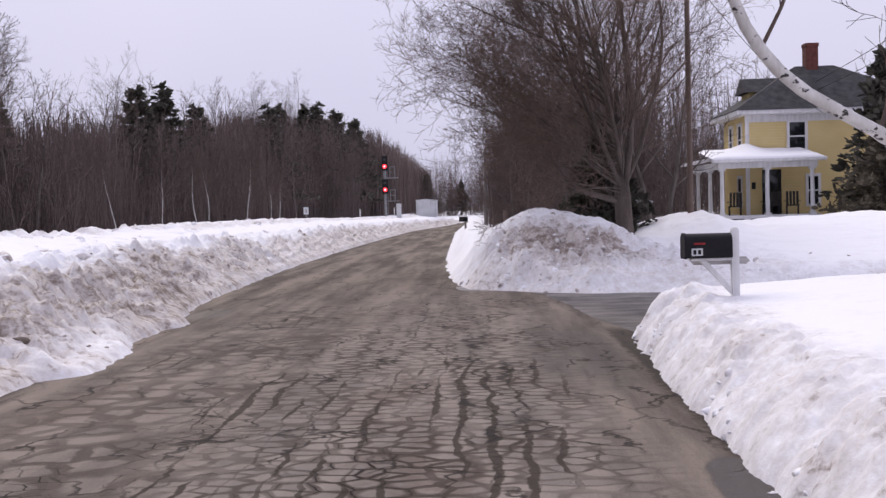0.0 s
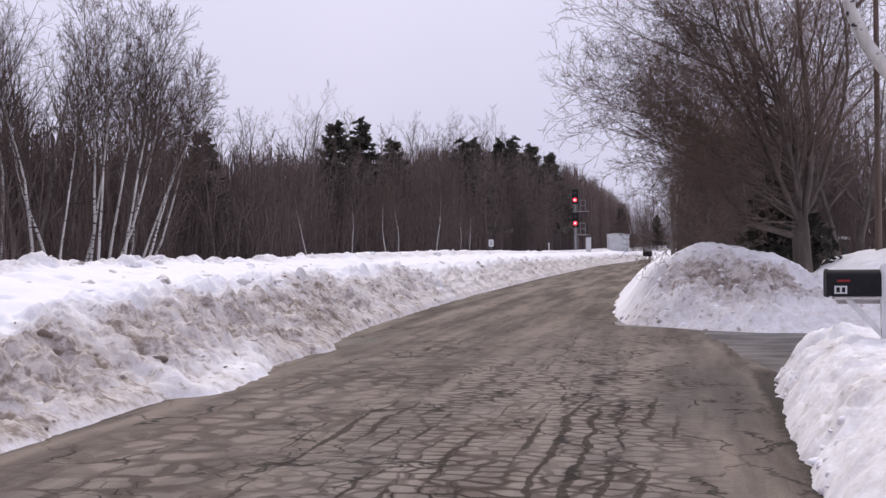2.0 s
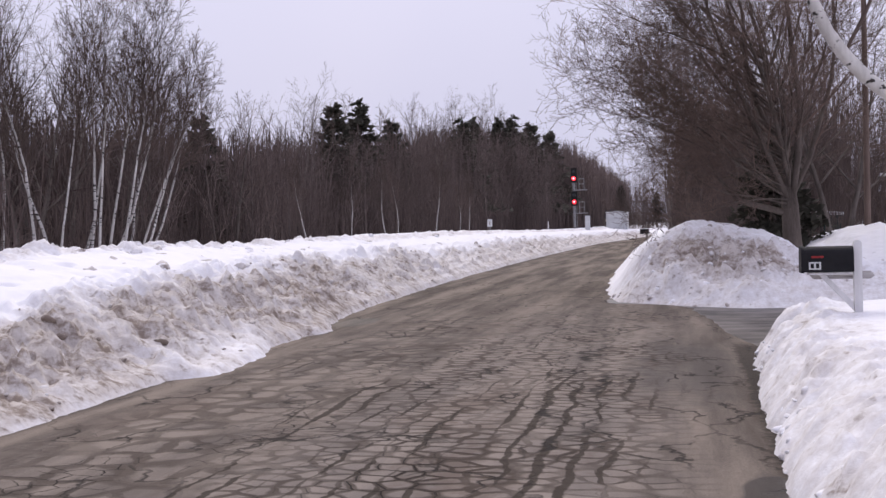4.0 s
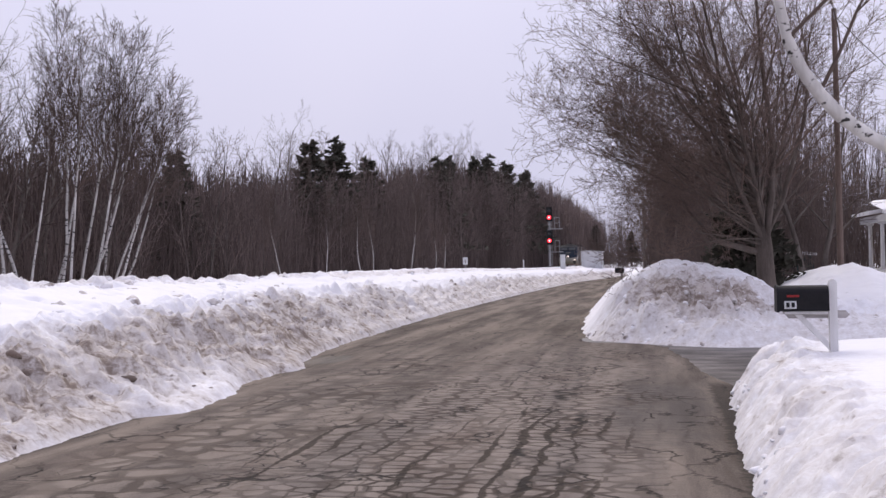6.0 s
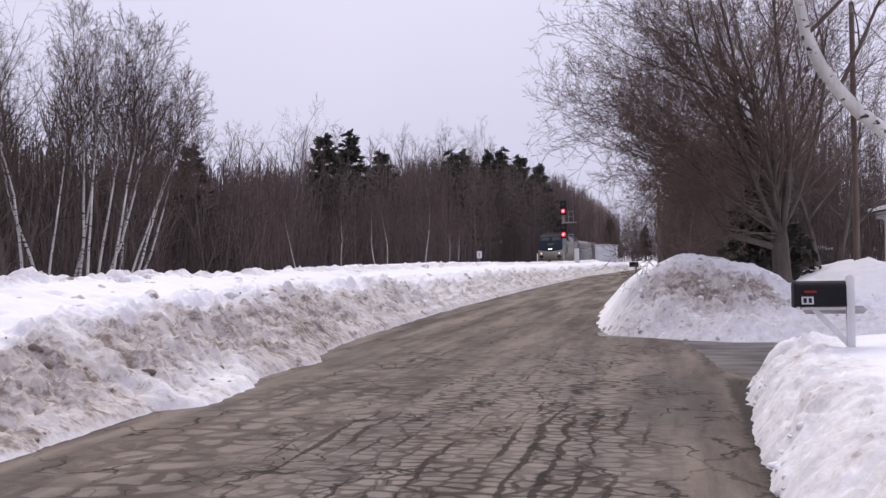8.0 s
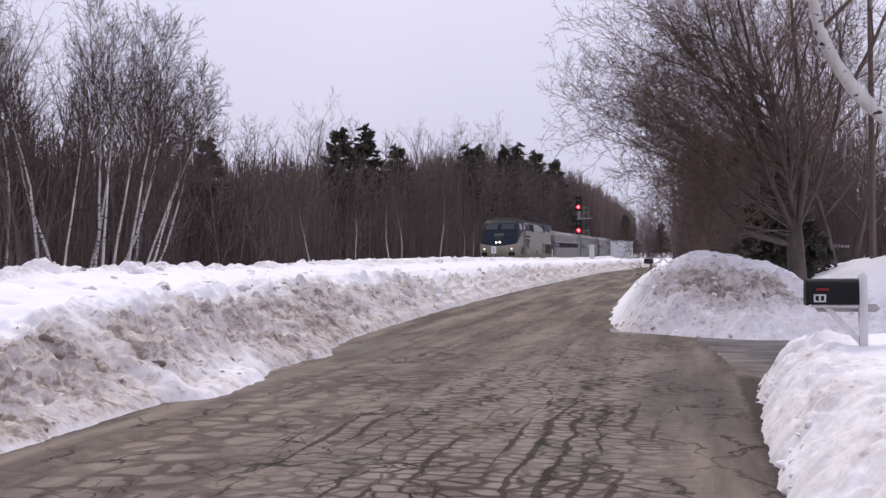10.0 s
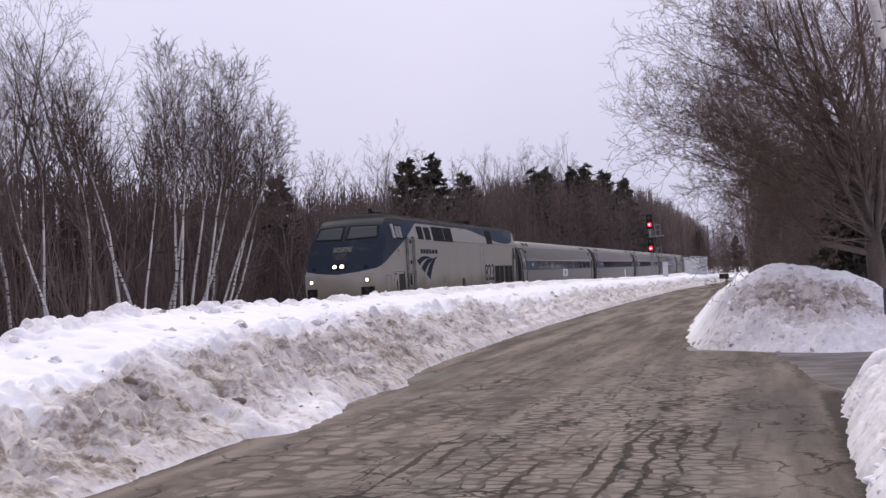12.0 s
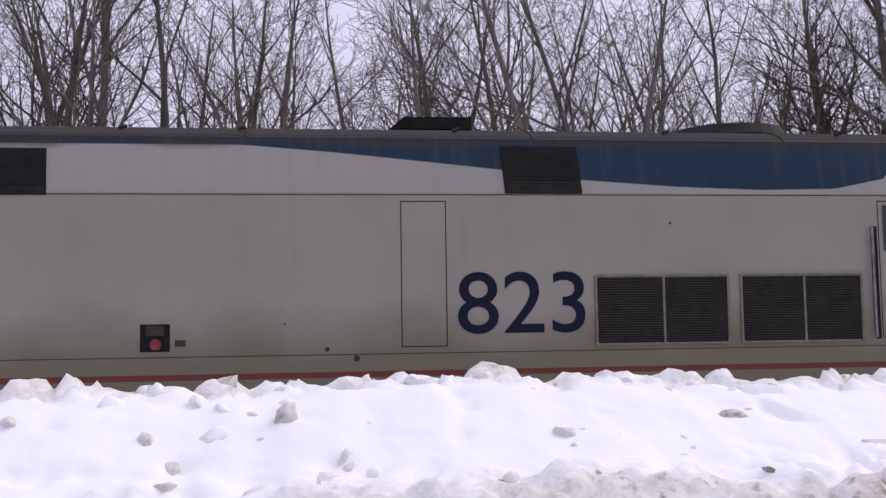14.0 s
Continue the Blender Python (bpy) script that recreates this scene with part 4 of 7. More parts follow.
    b = part("battery_door", outline(-19.76, -18.58, 1.20, 2.07), SLAT, lo, "battery box door")
    part("screen", slab(-19.23, -18.56, 1.37, 1.98, 0.006), SLAT, b, "brown louvred screen")
    part("latch", rod((SIDE, -19.6, 1.98), (SIDE + 0.03, -19.6, 1.98), 0.035, sides=10), BLACK, b)
    part("latch", rod((SIDE, -18.66, 2.0), (SIDE + 0.03, -18.66, 2.0), 0.035, sides=10), BLACK, b)
    part("handle", slab(-19.5, -19.44, 1.4, 1.75, 0.02), SLAT, b)
    for y in (-18.34, -17.58):
        h = part("handrail", rod((SIDE + 0.10, y, 1.36), (SIDE + 0.10, y, 3.40), 0.032, sides=10), STEEL, lo, "polished steel handrail")
        for z in (1.38, 3.38):
            part("bracket", rod((SIDE - 0.02, y, z), (SIDE + 0.11, y, z), 0.026, sides=8), SLAT, h)
        # flat black strip paints the shade of the recess beside the rail
        part("recess", slab(y + 0.035, y + 0.11, 1.45, 3.34, 0.003), BLACK, h)
    for z0, z1 in ((1.51, 1.97), (1.05, 1.20)):
        st = part("step", slab(-18.19, -17.76, z0, z1, 0.004), BLACK, lo, "recessed cab step")
        part("tread", slab(-18.17, -17.78, z0, z0 + 0.03, 0.03), STEEL, st)
        part("tread", slab(-18.17, -17.78, z1 - 0.14 * (z1 - z0), z1 - 0.07 * (z1 - z0), 0.03), STEEL, st)
    for z in (2.35, 3.15):
        part("hinge", slab(-17.86, -17.72, z, z + 0.13, 0.04), SLAT, lo, "door hinge")
    d = part("rear_door", outline(-1.17, -0.68, 1.40, 3.25), BLACK, lo, "rear engine-room door")
    part("window", slab(-1.10, -0.72, 2.57, 3.19, 0.008, bev=0.004), GLASS, d, "dark door window")
    for y in (-1.30, -0.52):
        part("handrail", rod((SIDE + 0.07, y, 1.40), (SIDE + 0.07, y, 2.88), 0.026, sides=8), STEEL, lo, "polished steel handrail")
        # the same painted shade beside the rear rails, no hollow in the shell
        part("handrail_recess", slab(y + 0.035, y + 0.11, 1.38, 2.90, 0.003), BLACK, lo)
    mk = part("marker_recess", slab(-10.91, -10.55, 1.36, 1.70, 0.004), BLACK, lo, "recessed fuel filler with a red cap")
    part("cap", rod((SIDE - 0.01, -10.72, 1.45), (SIDE + 0.03, -10.72, 1.45), 0.07, sides=14), RED_LENS, mk, "faded red cap")
    part("gauge", slab(-10.84, -10.62, 1.56, 1.68, 0.012), SLAT, mk)
    part("plate", slab(-10.49, -10.36, 1.42, 1.50, 0.006), SLAT, lo)
    for y, z, r in ((-8.25, 1.24, 0.04), (-14.5, 1.20, 0.04), (-8.62, 1.36, 0.03), (-9.15, 1.68, 0.014), (-4.1, 2.95, 0.018), (-14.0, 2.3, 0.016), (-12.9, 1.22, 0.03)):
        part("plug", rod((SIDE - 0.01, y, z), (SIDE + 0.008, y, z), r, sides=10), SLAT, lo)
    # flag patch, emblem and wordmark as plain shapes
    fl = part("flag_patch", slab(-19.22, -18.91, 2.70, 2.89, 0.003), material("flag_white", (0.40, 0.38, 0.38), (0.48, 0.46, 0.46), 9, 0.5), lo, "small faded flag patch")
    for k in range(4):
        part("stripe", slab(-19.22 if k < 2 else -19.08, -18.91, 2.705 + 0.05 * k, 2.728 + 0.05 * k, 0.005), RED_LENS, fl)
    part("canton", slab(-19.22, -19.10, 2.79, 2.89, 0.006), NAVY, fl)
    for q in ([(-17.09, 2.48), (-16.76, 2.29), (-16.5, 2.43), (-16.1, 2.53), (-15.36, 2.60), (-15.6, 2.65), (-15.95, 2.665), (-16.5, 2.64)],
              [(-16.57, 2.19), (-16.18, 1.98), (-15.95, 2.18), (-15.62, 2.36), (-15.2, 2.50), (-14.68, 2.59), (-15.4, 2.585), (-15.9, 2.51), (-16.25, 2.38)],
              [(-15.98, 1.92), (-15.50, 1.72), (-15.34, 1.98), (-15.10, 2.27), (-14.78, 2.51), (-14.34, 2.69), (-14.9, 2.575), (-15.35, 2.42), (-15.68, 2.20)]):
        part("emblem_blade", swoosh(q), NAVY, lo, "navy blade of the emblem")
    for y0, y1 in ((-16.58, -16.33), (-16.27, -15.92), (-15.86, -15.56), (-15.49, -15.20), (-15.12, -14.80), (-14.71, -14.40)):
        part("wordmark_bar", slab(y0, y1, 2.77, 2.94, 0.004), NAVY, lo, "navy bar in place of lettering")
    lettering("823", 1.13, NAVY, lo, -6.99, 1.535, 1.06)
    # roof gear
    part("exhaust_hood", prism([(-7.75, 4.33), (-6.62, 4.33), (-6.62, 4.50), (-7.55, 4.50)], -0.75, 0.75), BLACK, lo, "black exhaust hood")
    part("fan_cover", rod((0, -2.65, 4.3), (0, -2.65, 4.46), 0.9, 0.82, sides=28), DARK_STEEL, lo, "round roof fan")
    part("horn", rod((0.3, -18.3, 4.42), (0.3, -18.8, 4.46), 0.04, 0.09, sides=12), DARK_STEEL, lo)
    part("roof_box", box(-0.5, 0.5, -18.1, -17.3, 4.3, 4.45, 0.04), DARK_STEEL, lo)
    for y in (-16.4, -14.0, -11.2, -9.7, -6.9, -4.0, -1.5):
        part("roof_eye", rod((1.17, y - 0.05, 4.22), (1.17, y + 0.05, 4.25), 0.025, sides=6), DARK_STEEL, lo)
    for y in (-17.2, -13.6, -9.65, -5.9, -2.4):
        bm = bmesh.new()
        for a, c in (((1.362, 4.09), (1.245, 4.165)), ((1.245, 4.165), (0.925, 4.285))):
            rod((a[0], y, a[1]), (c[0], y, c[1]), 0.012, sides=5, bm=bm)
        part("roof_joint", bm, SLAT, lo)
    return lo


def car_steel():
    """Dull stainless steel with the grey-blue window band and thin red and white lines."""
    m, n, l, op, mix = nodes_of("car_steel")
    b = n["Principled BSDF"]
    co, xyz = n.new("ShaderNodeTexCoord"), n.new("ShaderNodeSeparateXYZ")
    l.new(co.outputs["Object"], xyz.inputs[0])
    z = xyz.outputs[2]
    stain, streak = n.new("ShaderNodeTexNoise"), n.new("ShaderNodeTexNoise")
    stain.inputs["Scale"].default_value, stain.inputs["Detail"].default_value = 1.3, 6
    mp = n.new("ShaderNodeMapping")
    mp.inputs["Scale"].default_value = (1, 6, 0.4)
    l.new(co.outputs["Object"], mp.inputs[0])
    l.new(co.outputs["Object"], stain.inputs["Vector"])
    l.new(mp.outputs[0], streak.inputs["Vector"])
    streak.inputs["Scale"].default_value = 1.5
    s = xyz.outputs[1]
    middle = op("MULTIPLY", op("GREATER_THAN", s, 2.12), op("LESS_THAN", s, 24.4))
    def band(a, c):
        return op("MULTIPLY", middle, op("MULTIPLY", op("GREATER_THAN", z, a), op("LESS_THAN", z, c)))
    col = mix(stain.outputs[0], (0.125, 0.118, 0.110, 1), (0.20, 0.191, 0.180, 1))
    col = mix(op("MULTIPLY", op("SUBTRACT", streak.outputs[0], 0.5), 1.3, True), col, (0.105, 0.093, 0.080, 1))
    col = mix(band(1.95, 2.52), col, (0.010, 0.022, 0.050, 1))
    col = mix(band(2.525, 2.555), col, (0.40, 0.40, 0.41, 1))
    col = mix(band(2.565, 2.60), col, (0.20, 0.045, 0.045, 1))
    col = mix(band(2.615, 2.635), col, (0.36, 0.35, 0.35, 1))
    col = mix(band(2.645, 2.67), col, (0.19, 0.05, 0.05, 1))
    l.new(col, b.inputs["Base Color"])
    l.new(op("SUBTRACT", 0.25, op("MULTIPLY", band(1.95, 2.62), 0.25)), b.inputs["Metallic"])
    l.new(op("ADD", 0.48, op("MULTIPLY", stain.outputs[0], 0.25)), b.inputs["Roughness"])
    return m


CAR_STEEL = car_steel()
CAR_SECTION = ((1.30, 0.72), (1.46, 1.05), (1.53, 1.5), (1.535, 2.0), (1.51, 2.5), (1.45, 2.85), (1.32, 3.24), (1.05, 3.54), (0.6, 3.72), (0.0, 3.79))


def car_x(z):
    return along([(h, x) for x, h in CAR_SECTION], z)


def car_plate(y0, y1, z0, z1, out, bm=None):
    """A plate that follows the bulging side of a car."""
    bm = bm or bmesh.new()
    n, rows = 8, []
    for k in range(n + 1):
        z = z0 + (z1 - z0) * k / n
        x = car_x(z)
        rows.append([bm.verts.new(q) for q in ((x - 0.05, y0, z), (x + out, y0, z), (x + out, y1, z), (x - 0.05, y1, z))])
    fs = [bm.faces.new(rows[0]), bm.faces.new(rows[-1][::-1])]
    for a, b in zip(rows, rows[1:]):
        fs += [bm.faces.new((a[i], a[(i + 1) % 4], b[(i + 1) % 4], b[i])) for i in range(4)]
    bmesh.ops.recalc_face_normals(bm, faces=fs)
    return bm


def passenger_car():
    """A tubular stainless car, 25.7 m long, its near end at y = 0.55."""
    c = thing("passenger_car", "stainless steel passenger car with a dark blue window band", "railway car", group="cars of the train")
    ring = list(CAR_SECTION) + [(-x, z) for x, z in CAR_SECTION[-2::-1]]
    bm = bmesh.new()
    rows = []
    for y, k in ((0.92, 0.95), (0.98, 0.99), (1.06, 1.0), (13.0, 1.0), (25.44, 1.0), (25.52, 0.99), (25.58, 0.95)):
        rows.append([bm.verts.new((x * k, y, 2.0 + (z - 2.0) * (0.5 + 0.5 * k))) for x, z in ring])
    for a, d in zip(rows, rows[1:]):
        for i in range(len(ring) - 1):
            bm.faces.new((a[i], a[i + 1], d[i + 1], d[i]))
        bm.faces.new((a[-1], a[0], d[0], d[-1]))
    bm.faces.new(rows[0][::-1])
    bm.faces.new(rows[-1])
    bmesh.ops.recalc_face_normals(bm, faces=bm.faces)
    body = part("body", bm, CAR_STEEL, c, "ribbed stainless shell", smooth=True)
    body.data.set_sharp_from_angle(angle=radians(40))
    for k in range(9):
        z = 2.69 + 0.075 * k
        part("flute", rod((car_x(z) + 0.002, 1.98, z), (car_x(z) + 0.002, 24.6, z), 0.02, sides=5), CAR_STEEL, c)
    for k in range(3):
        z = 1.0 + 0.22 * k
        part("flute", rod((car_x(z) + 0.002, 2.1, z), (car_x(z) + 0.002, 24.4, z), 0.016, sides=5), CAR_STEEL, c)
    for k in range(11):
        y = 5.05 + 1.74 * k
        if y > 22.6:
            break
        bm = bmesh.new()
        for a, d in ((1.53, 1.0), ):
            pts = [(y, 2.01), (y + 1.46, 2.01), (y + 1.46, 2.45), (y, 2.45)]
            prism(pts, 1.40, car_x(2.25) + 0.016, bm=bm)
        part("window", bm, GLASS, c, "dark window")
    for y in (0.98, 24.55):
        d = part("vestibule_door", car_plate(y + 0.06, y + 0.92, 0.95, 3.16, 0.012), CAR_STEEL, c, "end door with a small window")
        part("pane", car_plate(y + 0.22, y + 0.66, 2.0, 2.62, 0.020), GLASS, d)
        bm = car_plate(y, y + 0.055, 0.95, 3.2, 0.022)
        car_plate(y + 0.92, y + 1.04, 0.95, 3.2, 0.022, bm)
        car_plate(y + 0.055, y + 0.92, 3.165, 3.22, 0.022, bm)
        part("door_seal", bm, RUBBER, d)
    for y in (2.25, 23.9):
        part("vent_box", car_plate(y, y + 0.32, 2.95, 3.1, 0.03), BLACK, c, "small dark vent beside the door")
    part("emblem", prism([(3.4, 2.30), (3.7, 2.22), (3.8, 2.14), (3.88, 2.32), (3.68, 2.36)], 1.4, 1.54), PLAIN_SILVER, c, "pale emblem on the band")
    for y0, y1 in ((0.02, 0.93), (25.57, 26.19)):
        bm = bmesh.new()
        ends = [[bm.verts.new((x * 0.96, y, 2.0 + (z - 2.0) * 0.965)) for x, z in ring] for y in (y0, y0 + 0.25 * (y1 - y0), y0 + 0.75 * (y1 - y0), y1)]
        for a, d in zip(ends, ends[1:]):
            for i in range(len(ring)):
                bm.faces.new((a[i], a[(i + 1) % len(ring)], d[(i + 1) % len(ring)], d[i]))
        bm.faces.new(ends[0][::-1])
        bm.faces.new(ends[-1])
        bmesh.ops.recalc_face_normals(bm, faces=bm.faces)
        part("bellows", bm, RUBBER, c, "black rubber gangway bellows")
    for y in (2.9, 3.9, 22.3, 23.3):
        part("roof_vent", car_plate(y, y + 0.42, 3.40, 3.58, 0.03), BLACK, c, "small roof vent")
    part("underframe", box(-1.25, 1.25, 2.0, 24.5, 0.5, 0.8, 0.04), DARK_STEEL, c)
    bogie(c, 4.6, 0.46, DARK_STEEL)
    bogie(c, 21.8, 0.46, DARK_STEEL)
    return c


loco = locomotive()
car = passenger_car()
TRAIN = [(loco, 0.0), (car, 0.0)] + [(copy_thing(car, Matrix()), 26.2 * k) for k in range(1, 5)]

# track
RAIL = material("rail_steel", (0.05, 0.04, 0.035), (0.12, 0.10, 0.085), 5, 0.6, 0.2)
for dx in (-0.75, 0.75):
    x = TRACK_X + dx
    bm = prism([(x - 0.07, -0.16), (x + 0.07, -0.16), (x + 0.02, -0.12), (x + 0.036, -0.04), (x + 0.036, 0.0), (x - 0.036, 0.0), (x - 0.036, -0.04), (x - 0.02, -0.12)], -120, 460, "y")
    lone("rail", bm, RAIL, "steel rail of the railway line in snow", "rail", kind="structure")

# ---------- trees
BARK = material("grey_brown_bark", (0.064, 0.053, 0.047), (0.19, 0.165, 0.148), 3.0, 0.95, 0.6, 40, stretch=(1, 1, 0.25), vary=0.25, spec=0.1)
CROWN_BARK = material("brown_bark", (0.066, 0.054, 0.047), (0.165, 0.138, 0.12), 3.0, 0.95, 0.5, 40, stretch=(1, 1, 0.25), spec=0.1)
CROWN_TWIG = material("russet_twigs", (0.096, 0.070, 0.059), (0.215, 0.156, 0.132), 0.8, 0.95, 0.0, 8, spec=0.1)
TWIG = material("brown_twigs", (0.058, 0.044, 0.039), (0.145, 0.108, 0.094), 0.6, 0.95, 0.0, 8, vary=0.25, spec=0.1)
WOOD_TWIG = material("dark_brush", (0.092, 0.071, 0.066), (0.195, 0.153, 0.141), 0.25, 0.95, 0.0, 3, vary=0.3, spec=0.05)
WOOD_BARK = material("wood_bark", (0.075, 0.060, 0.055), (0.18, 0.15, 0.138), 1.0, 0.95, 0.0, 9, vary=0.35, spec=0.05)
NEEDLE = material("conifer_needles", (0.042, 0.042, 0.034), (0.115, 0.108, 0.088), 2.0, 0.9, 0.0, 12, vary=0.25, spec=0.1)
CEDAR = material("cedar_foliage", (0.055, 0.048, 0.034), (0.135, 0.115, 0.085), 2.0, 0.9, 0.0, 12, spec=0.1)


def birch_bark(name, marks, share, brown):
    m = material(name, (0.36, 0.34, 0.32), (0.60, 0.58, 0.56), 5.0, 0.8, 0.3, 30, stretch=(1, 1, 0.3), vary=0.12)
    n, l = m.node_tree.nodes, m.node_tree.links
    b = n["Principled BSDF"]
    base = b.inputs["Base Color"].links[0].from_socket
    co, mp, tx = n.new("ShaderNodeTexCoord"), n.new("ShaderNodeMapping"), n.new("ShaderNodeTexNoise")
    mp.inputs["Scale"].default_value = marks
    tx.inputs["Scale"].default_value, tx.inputs["Detail"].default_value = 1.0, 4
    l.new(co.outputs["Object"], mp.inputs[0])
    l.new(mp.outputs[0], tx.inputs["Vector"])
    ramp, mix = n.new("ShaderNodeValToRGB"), n.new("ShaderNodeMix")
    ramp.color_ramp.elements[0].position, ramp.color_ramp.elements[1].position = share, share + 0.05
    mix.data_type = "RGBA"
    mix.inputs[7].default_value = (0.04, 0.035, 0.033, 1)
    l.new(tx.outputs[0], ramp.inputs[0])
    l.new(ramp.outputs[0], mix.inputs[0])
    l.new(base, mix.inputs[6])
    # young wood high on the stem is brown
    xyz, fade, upper = n.new("ShaderNodeSeparateXYZ"), n.new("ShaderNodeMapRange"), n.new("ShaderNodeMix")
    l.new(co.outputs["Object"], xyz.inputs[0])
    l.new(xyz.outputs[2], fade.inputs[0])
    fade.inputs[1].default_value, fade.inputs[2].default_value = brown
    upper.data_type = "RGBA"
    upper.inputs[7].default_value = (0.12, 0.095, 0.085, 1)
    l.new(fade.outputs[0], upper.inputs[0])
    l.new(mix.outputs[2], upper.inputs[6])
    l.new(upper.outputs[2], b.inputs["Base Color"])
    return m


BIRCH = birch_bark("birch_bark", (4, 4, 16), 0.57, (4.0, 7.5))
KNOTTED = birch_bark("knotted_birch_bark", (15, 8, 20), 0.60, (4.5, 7.0))


class Tubes:
    """Tapered tubes gathered into one mesh."""

    def __init__(self):
        self.v, self.f = [], []

    def add(self, pts, radii, sides):
        a = (pts[-1] - pts[0]).normalized()
        x = a.orthogonal().normalized()
        y = a.cross(x)
        ring = [(math.cos(2 * math.pi * k / sides), math.sin(2 * math.pi * k / sides)) for k in range(sides)]
        base = len(self.v)
        for p, r in zip(pts, radii):
            for c, s in ring:
                self.v.append((p.x + r * (c * x.x + s * y.x), p.y + r * (c * x.y + s * y.y), p.z + r * (c * x.z + s * y.z)))
        for i in range(len(pts) - 1):
            for k in range(sides):
                q = base + i * sides
                self.f.append((q + k, q + (k + 1) % sides, q + sides + (k + 1) % sides, q + sides + k))

    def mesh(self, name, mat):
        return from_data(name, self.v, self.f, mat)


def tilt(d, angle, around, rng):
    side = d.orthogonal().normalized()
    return (Matrix.Rotation(around, 3, d) @ (Matrix.Rotation(angle, 3, d.cross(side).normalized()) @ d)).normalized()


def limb(wood, twig, rng, p, d, length, r, lvl, c):
    """A limb and all that grows from it. c: per level, kids, spread in degrees, share of length, wobble, lift."""
    n = c["seg"][lvl]
    pts, rad, dirs = [p.copy()], [r], [d.copy()]
    for i in range(n):
        w = c["wob"][lvl]
        d = (d + Vector((rng.uniform(-w, w), rng.uniform(-w, w), rng.uniform(-w, w) + c["lift"][lvl]))).normalized()
        p = p + d * (length / n)
        pts.append(p.copy())
        dirs.append(d.copy())
        rad.append(max(r * (1 - (i + 1) / n) ** 0.8, r * 0.12, c["least"]))
    (wood if lvl < c["wood"] else twig).add(pts, rad, c["sides"][lvl])
    if lvl + 1 >= c["levels"]:
        return
    kids = c["kids"][lvl]
    turn = rng.uniform(0, 6.28)
    for k in range(kids):
        f = c["from"][lvl] + (1 - c["from"][lvl]) * (k + rng.random()) / kids
        u = min(f * n, n - 0.001)
        i = int(u)
        q = pts[i].lerp(pts[i + 1], u - i)
        turn += 2.4 + rng.uniform(-0.5, 0.5)
        dd = tilt(dirs[i], radians(c["spread"][lvl] * rng.uniform(*c.get("range", (0.75, 1.25)))), turn, rng)
        taper = 1 - c["narrow"][lvl] * (f - c["from"][lvl]) / (1 - c["from"][lvl])
        limb(wood, twig, rng, q, dd, length * c["share"][lvl] * taper * rng.uniform(0.7, 1.15), max(rad[i] * c["thin"][lvl], c["least"]), lvl + 1, c)


HARDWOOD = dict(levels=4, wood=2, seg=(8, 5, 4, 2), wob=(0.10, 0.16, 0.22, 0.30), lift=(0.03, 0.10, 0.06, 0.03), sides=(7, 5, 3, 3), kids=(12, 8, 4), spread=(42, 40, 42),
                share=(0.50, 0.48, 0.5), narrow=(0.65, 0.4, 0.3), thin=(0.48, 0.5, 0.5), least=0.006)
HARDWOOD["from"] = (0.25, 0.2, 0.1)
BIRCH_SHAPE = dict(HARDWOOD, wood=1, seg=(8, 4, 3, 1), kids=(20, 7, 5), spread=(30, 32, 36), share=(0.32, 0.5, 0.55), lift=(0.02, 0.14, 0.04, -0.02), least=0.006)
BIRCH_SHAPE["from"] = (0.42, 0.15, 0.1)
THICKET = dict(HARDWOOD, levels=3, wood=1, seg=(5, 2, 2), kids=(15, 6), sides=(4, 3, 3), share=(0.33, 0.5), spread=(36, 42), least=0.014)
THICKET["from"] = (0.12, 0.1)
SPREADING = dict(HARDWOOD, levels=5, wood=2, seg=(4, 7, 5, 4, 3), wob=(0.06, 0.13, 0.17, 0.22, 0.32), lift=(0, 0.09, 0.05, 0.02, 0.06), sides=(9, 6, 4, 3, 3), kids=(20, 12, 9, 6), spread=(33, 38, 42, 46),
                 share=(3.25, 0.47, 0.46, 0.5), narrow=(0.25, 0.4, 0.3, 0.2), thin=(0.40, 0.5, 0.5, 0.5), least=0.0042)
SPREADING["from"] = (0.55, 0.16, 0.12, 0.08)
SPREADING["range"] = (0.45, 1.5)


def bare_tree(name, label, seed, height, r, shape, bark, twigs, stems=1, lean=0.05, category="tree"):
    rng = random.Random(seed)
    wood, twig = Tubes(), Tubes()
    for s in range(stems):
        a = 6.283 * s / max(stems, 1) + rng.random()
        k = lean * (1 if stems == 1 else rng.uniform(1.5, 3.5))
        limb(wood, twig, rng, Vector((0.25 * math.cos(a), 0.25 * math.sin(a), -0.3)) if stems > 1 else Vector((0, 0, -0.3)), Vector((k * math.cos(a), k * math.sin(a), 1)).normalized(), height * rng.uniform(0.85, 1.05), r * rng.uniform(0.8, 1.1), 0, shape)
    ob = thing(name, label, category)
    for n, t, m in (("trunk", wood, bark), ("crown", twig, twigs)):
        o = new(n, t.mesh(n, m))
        o.parent = ob
    return ob


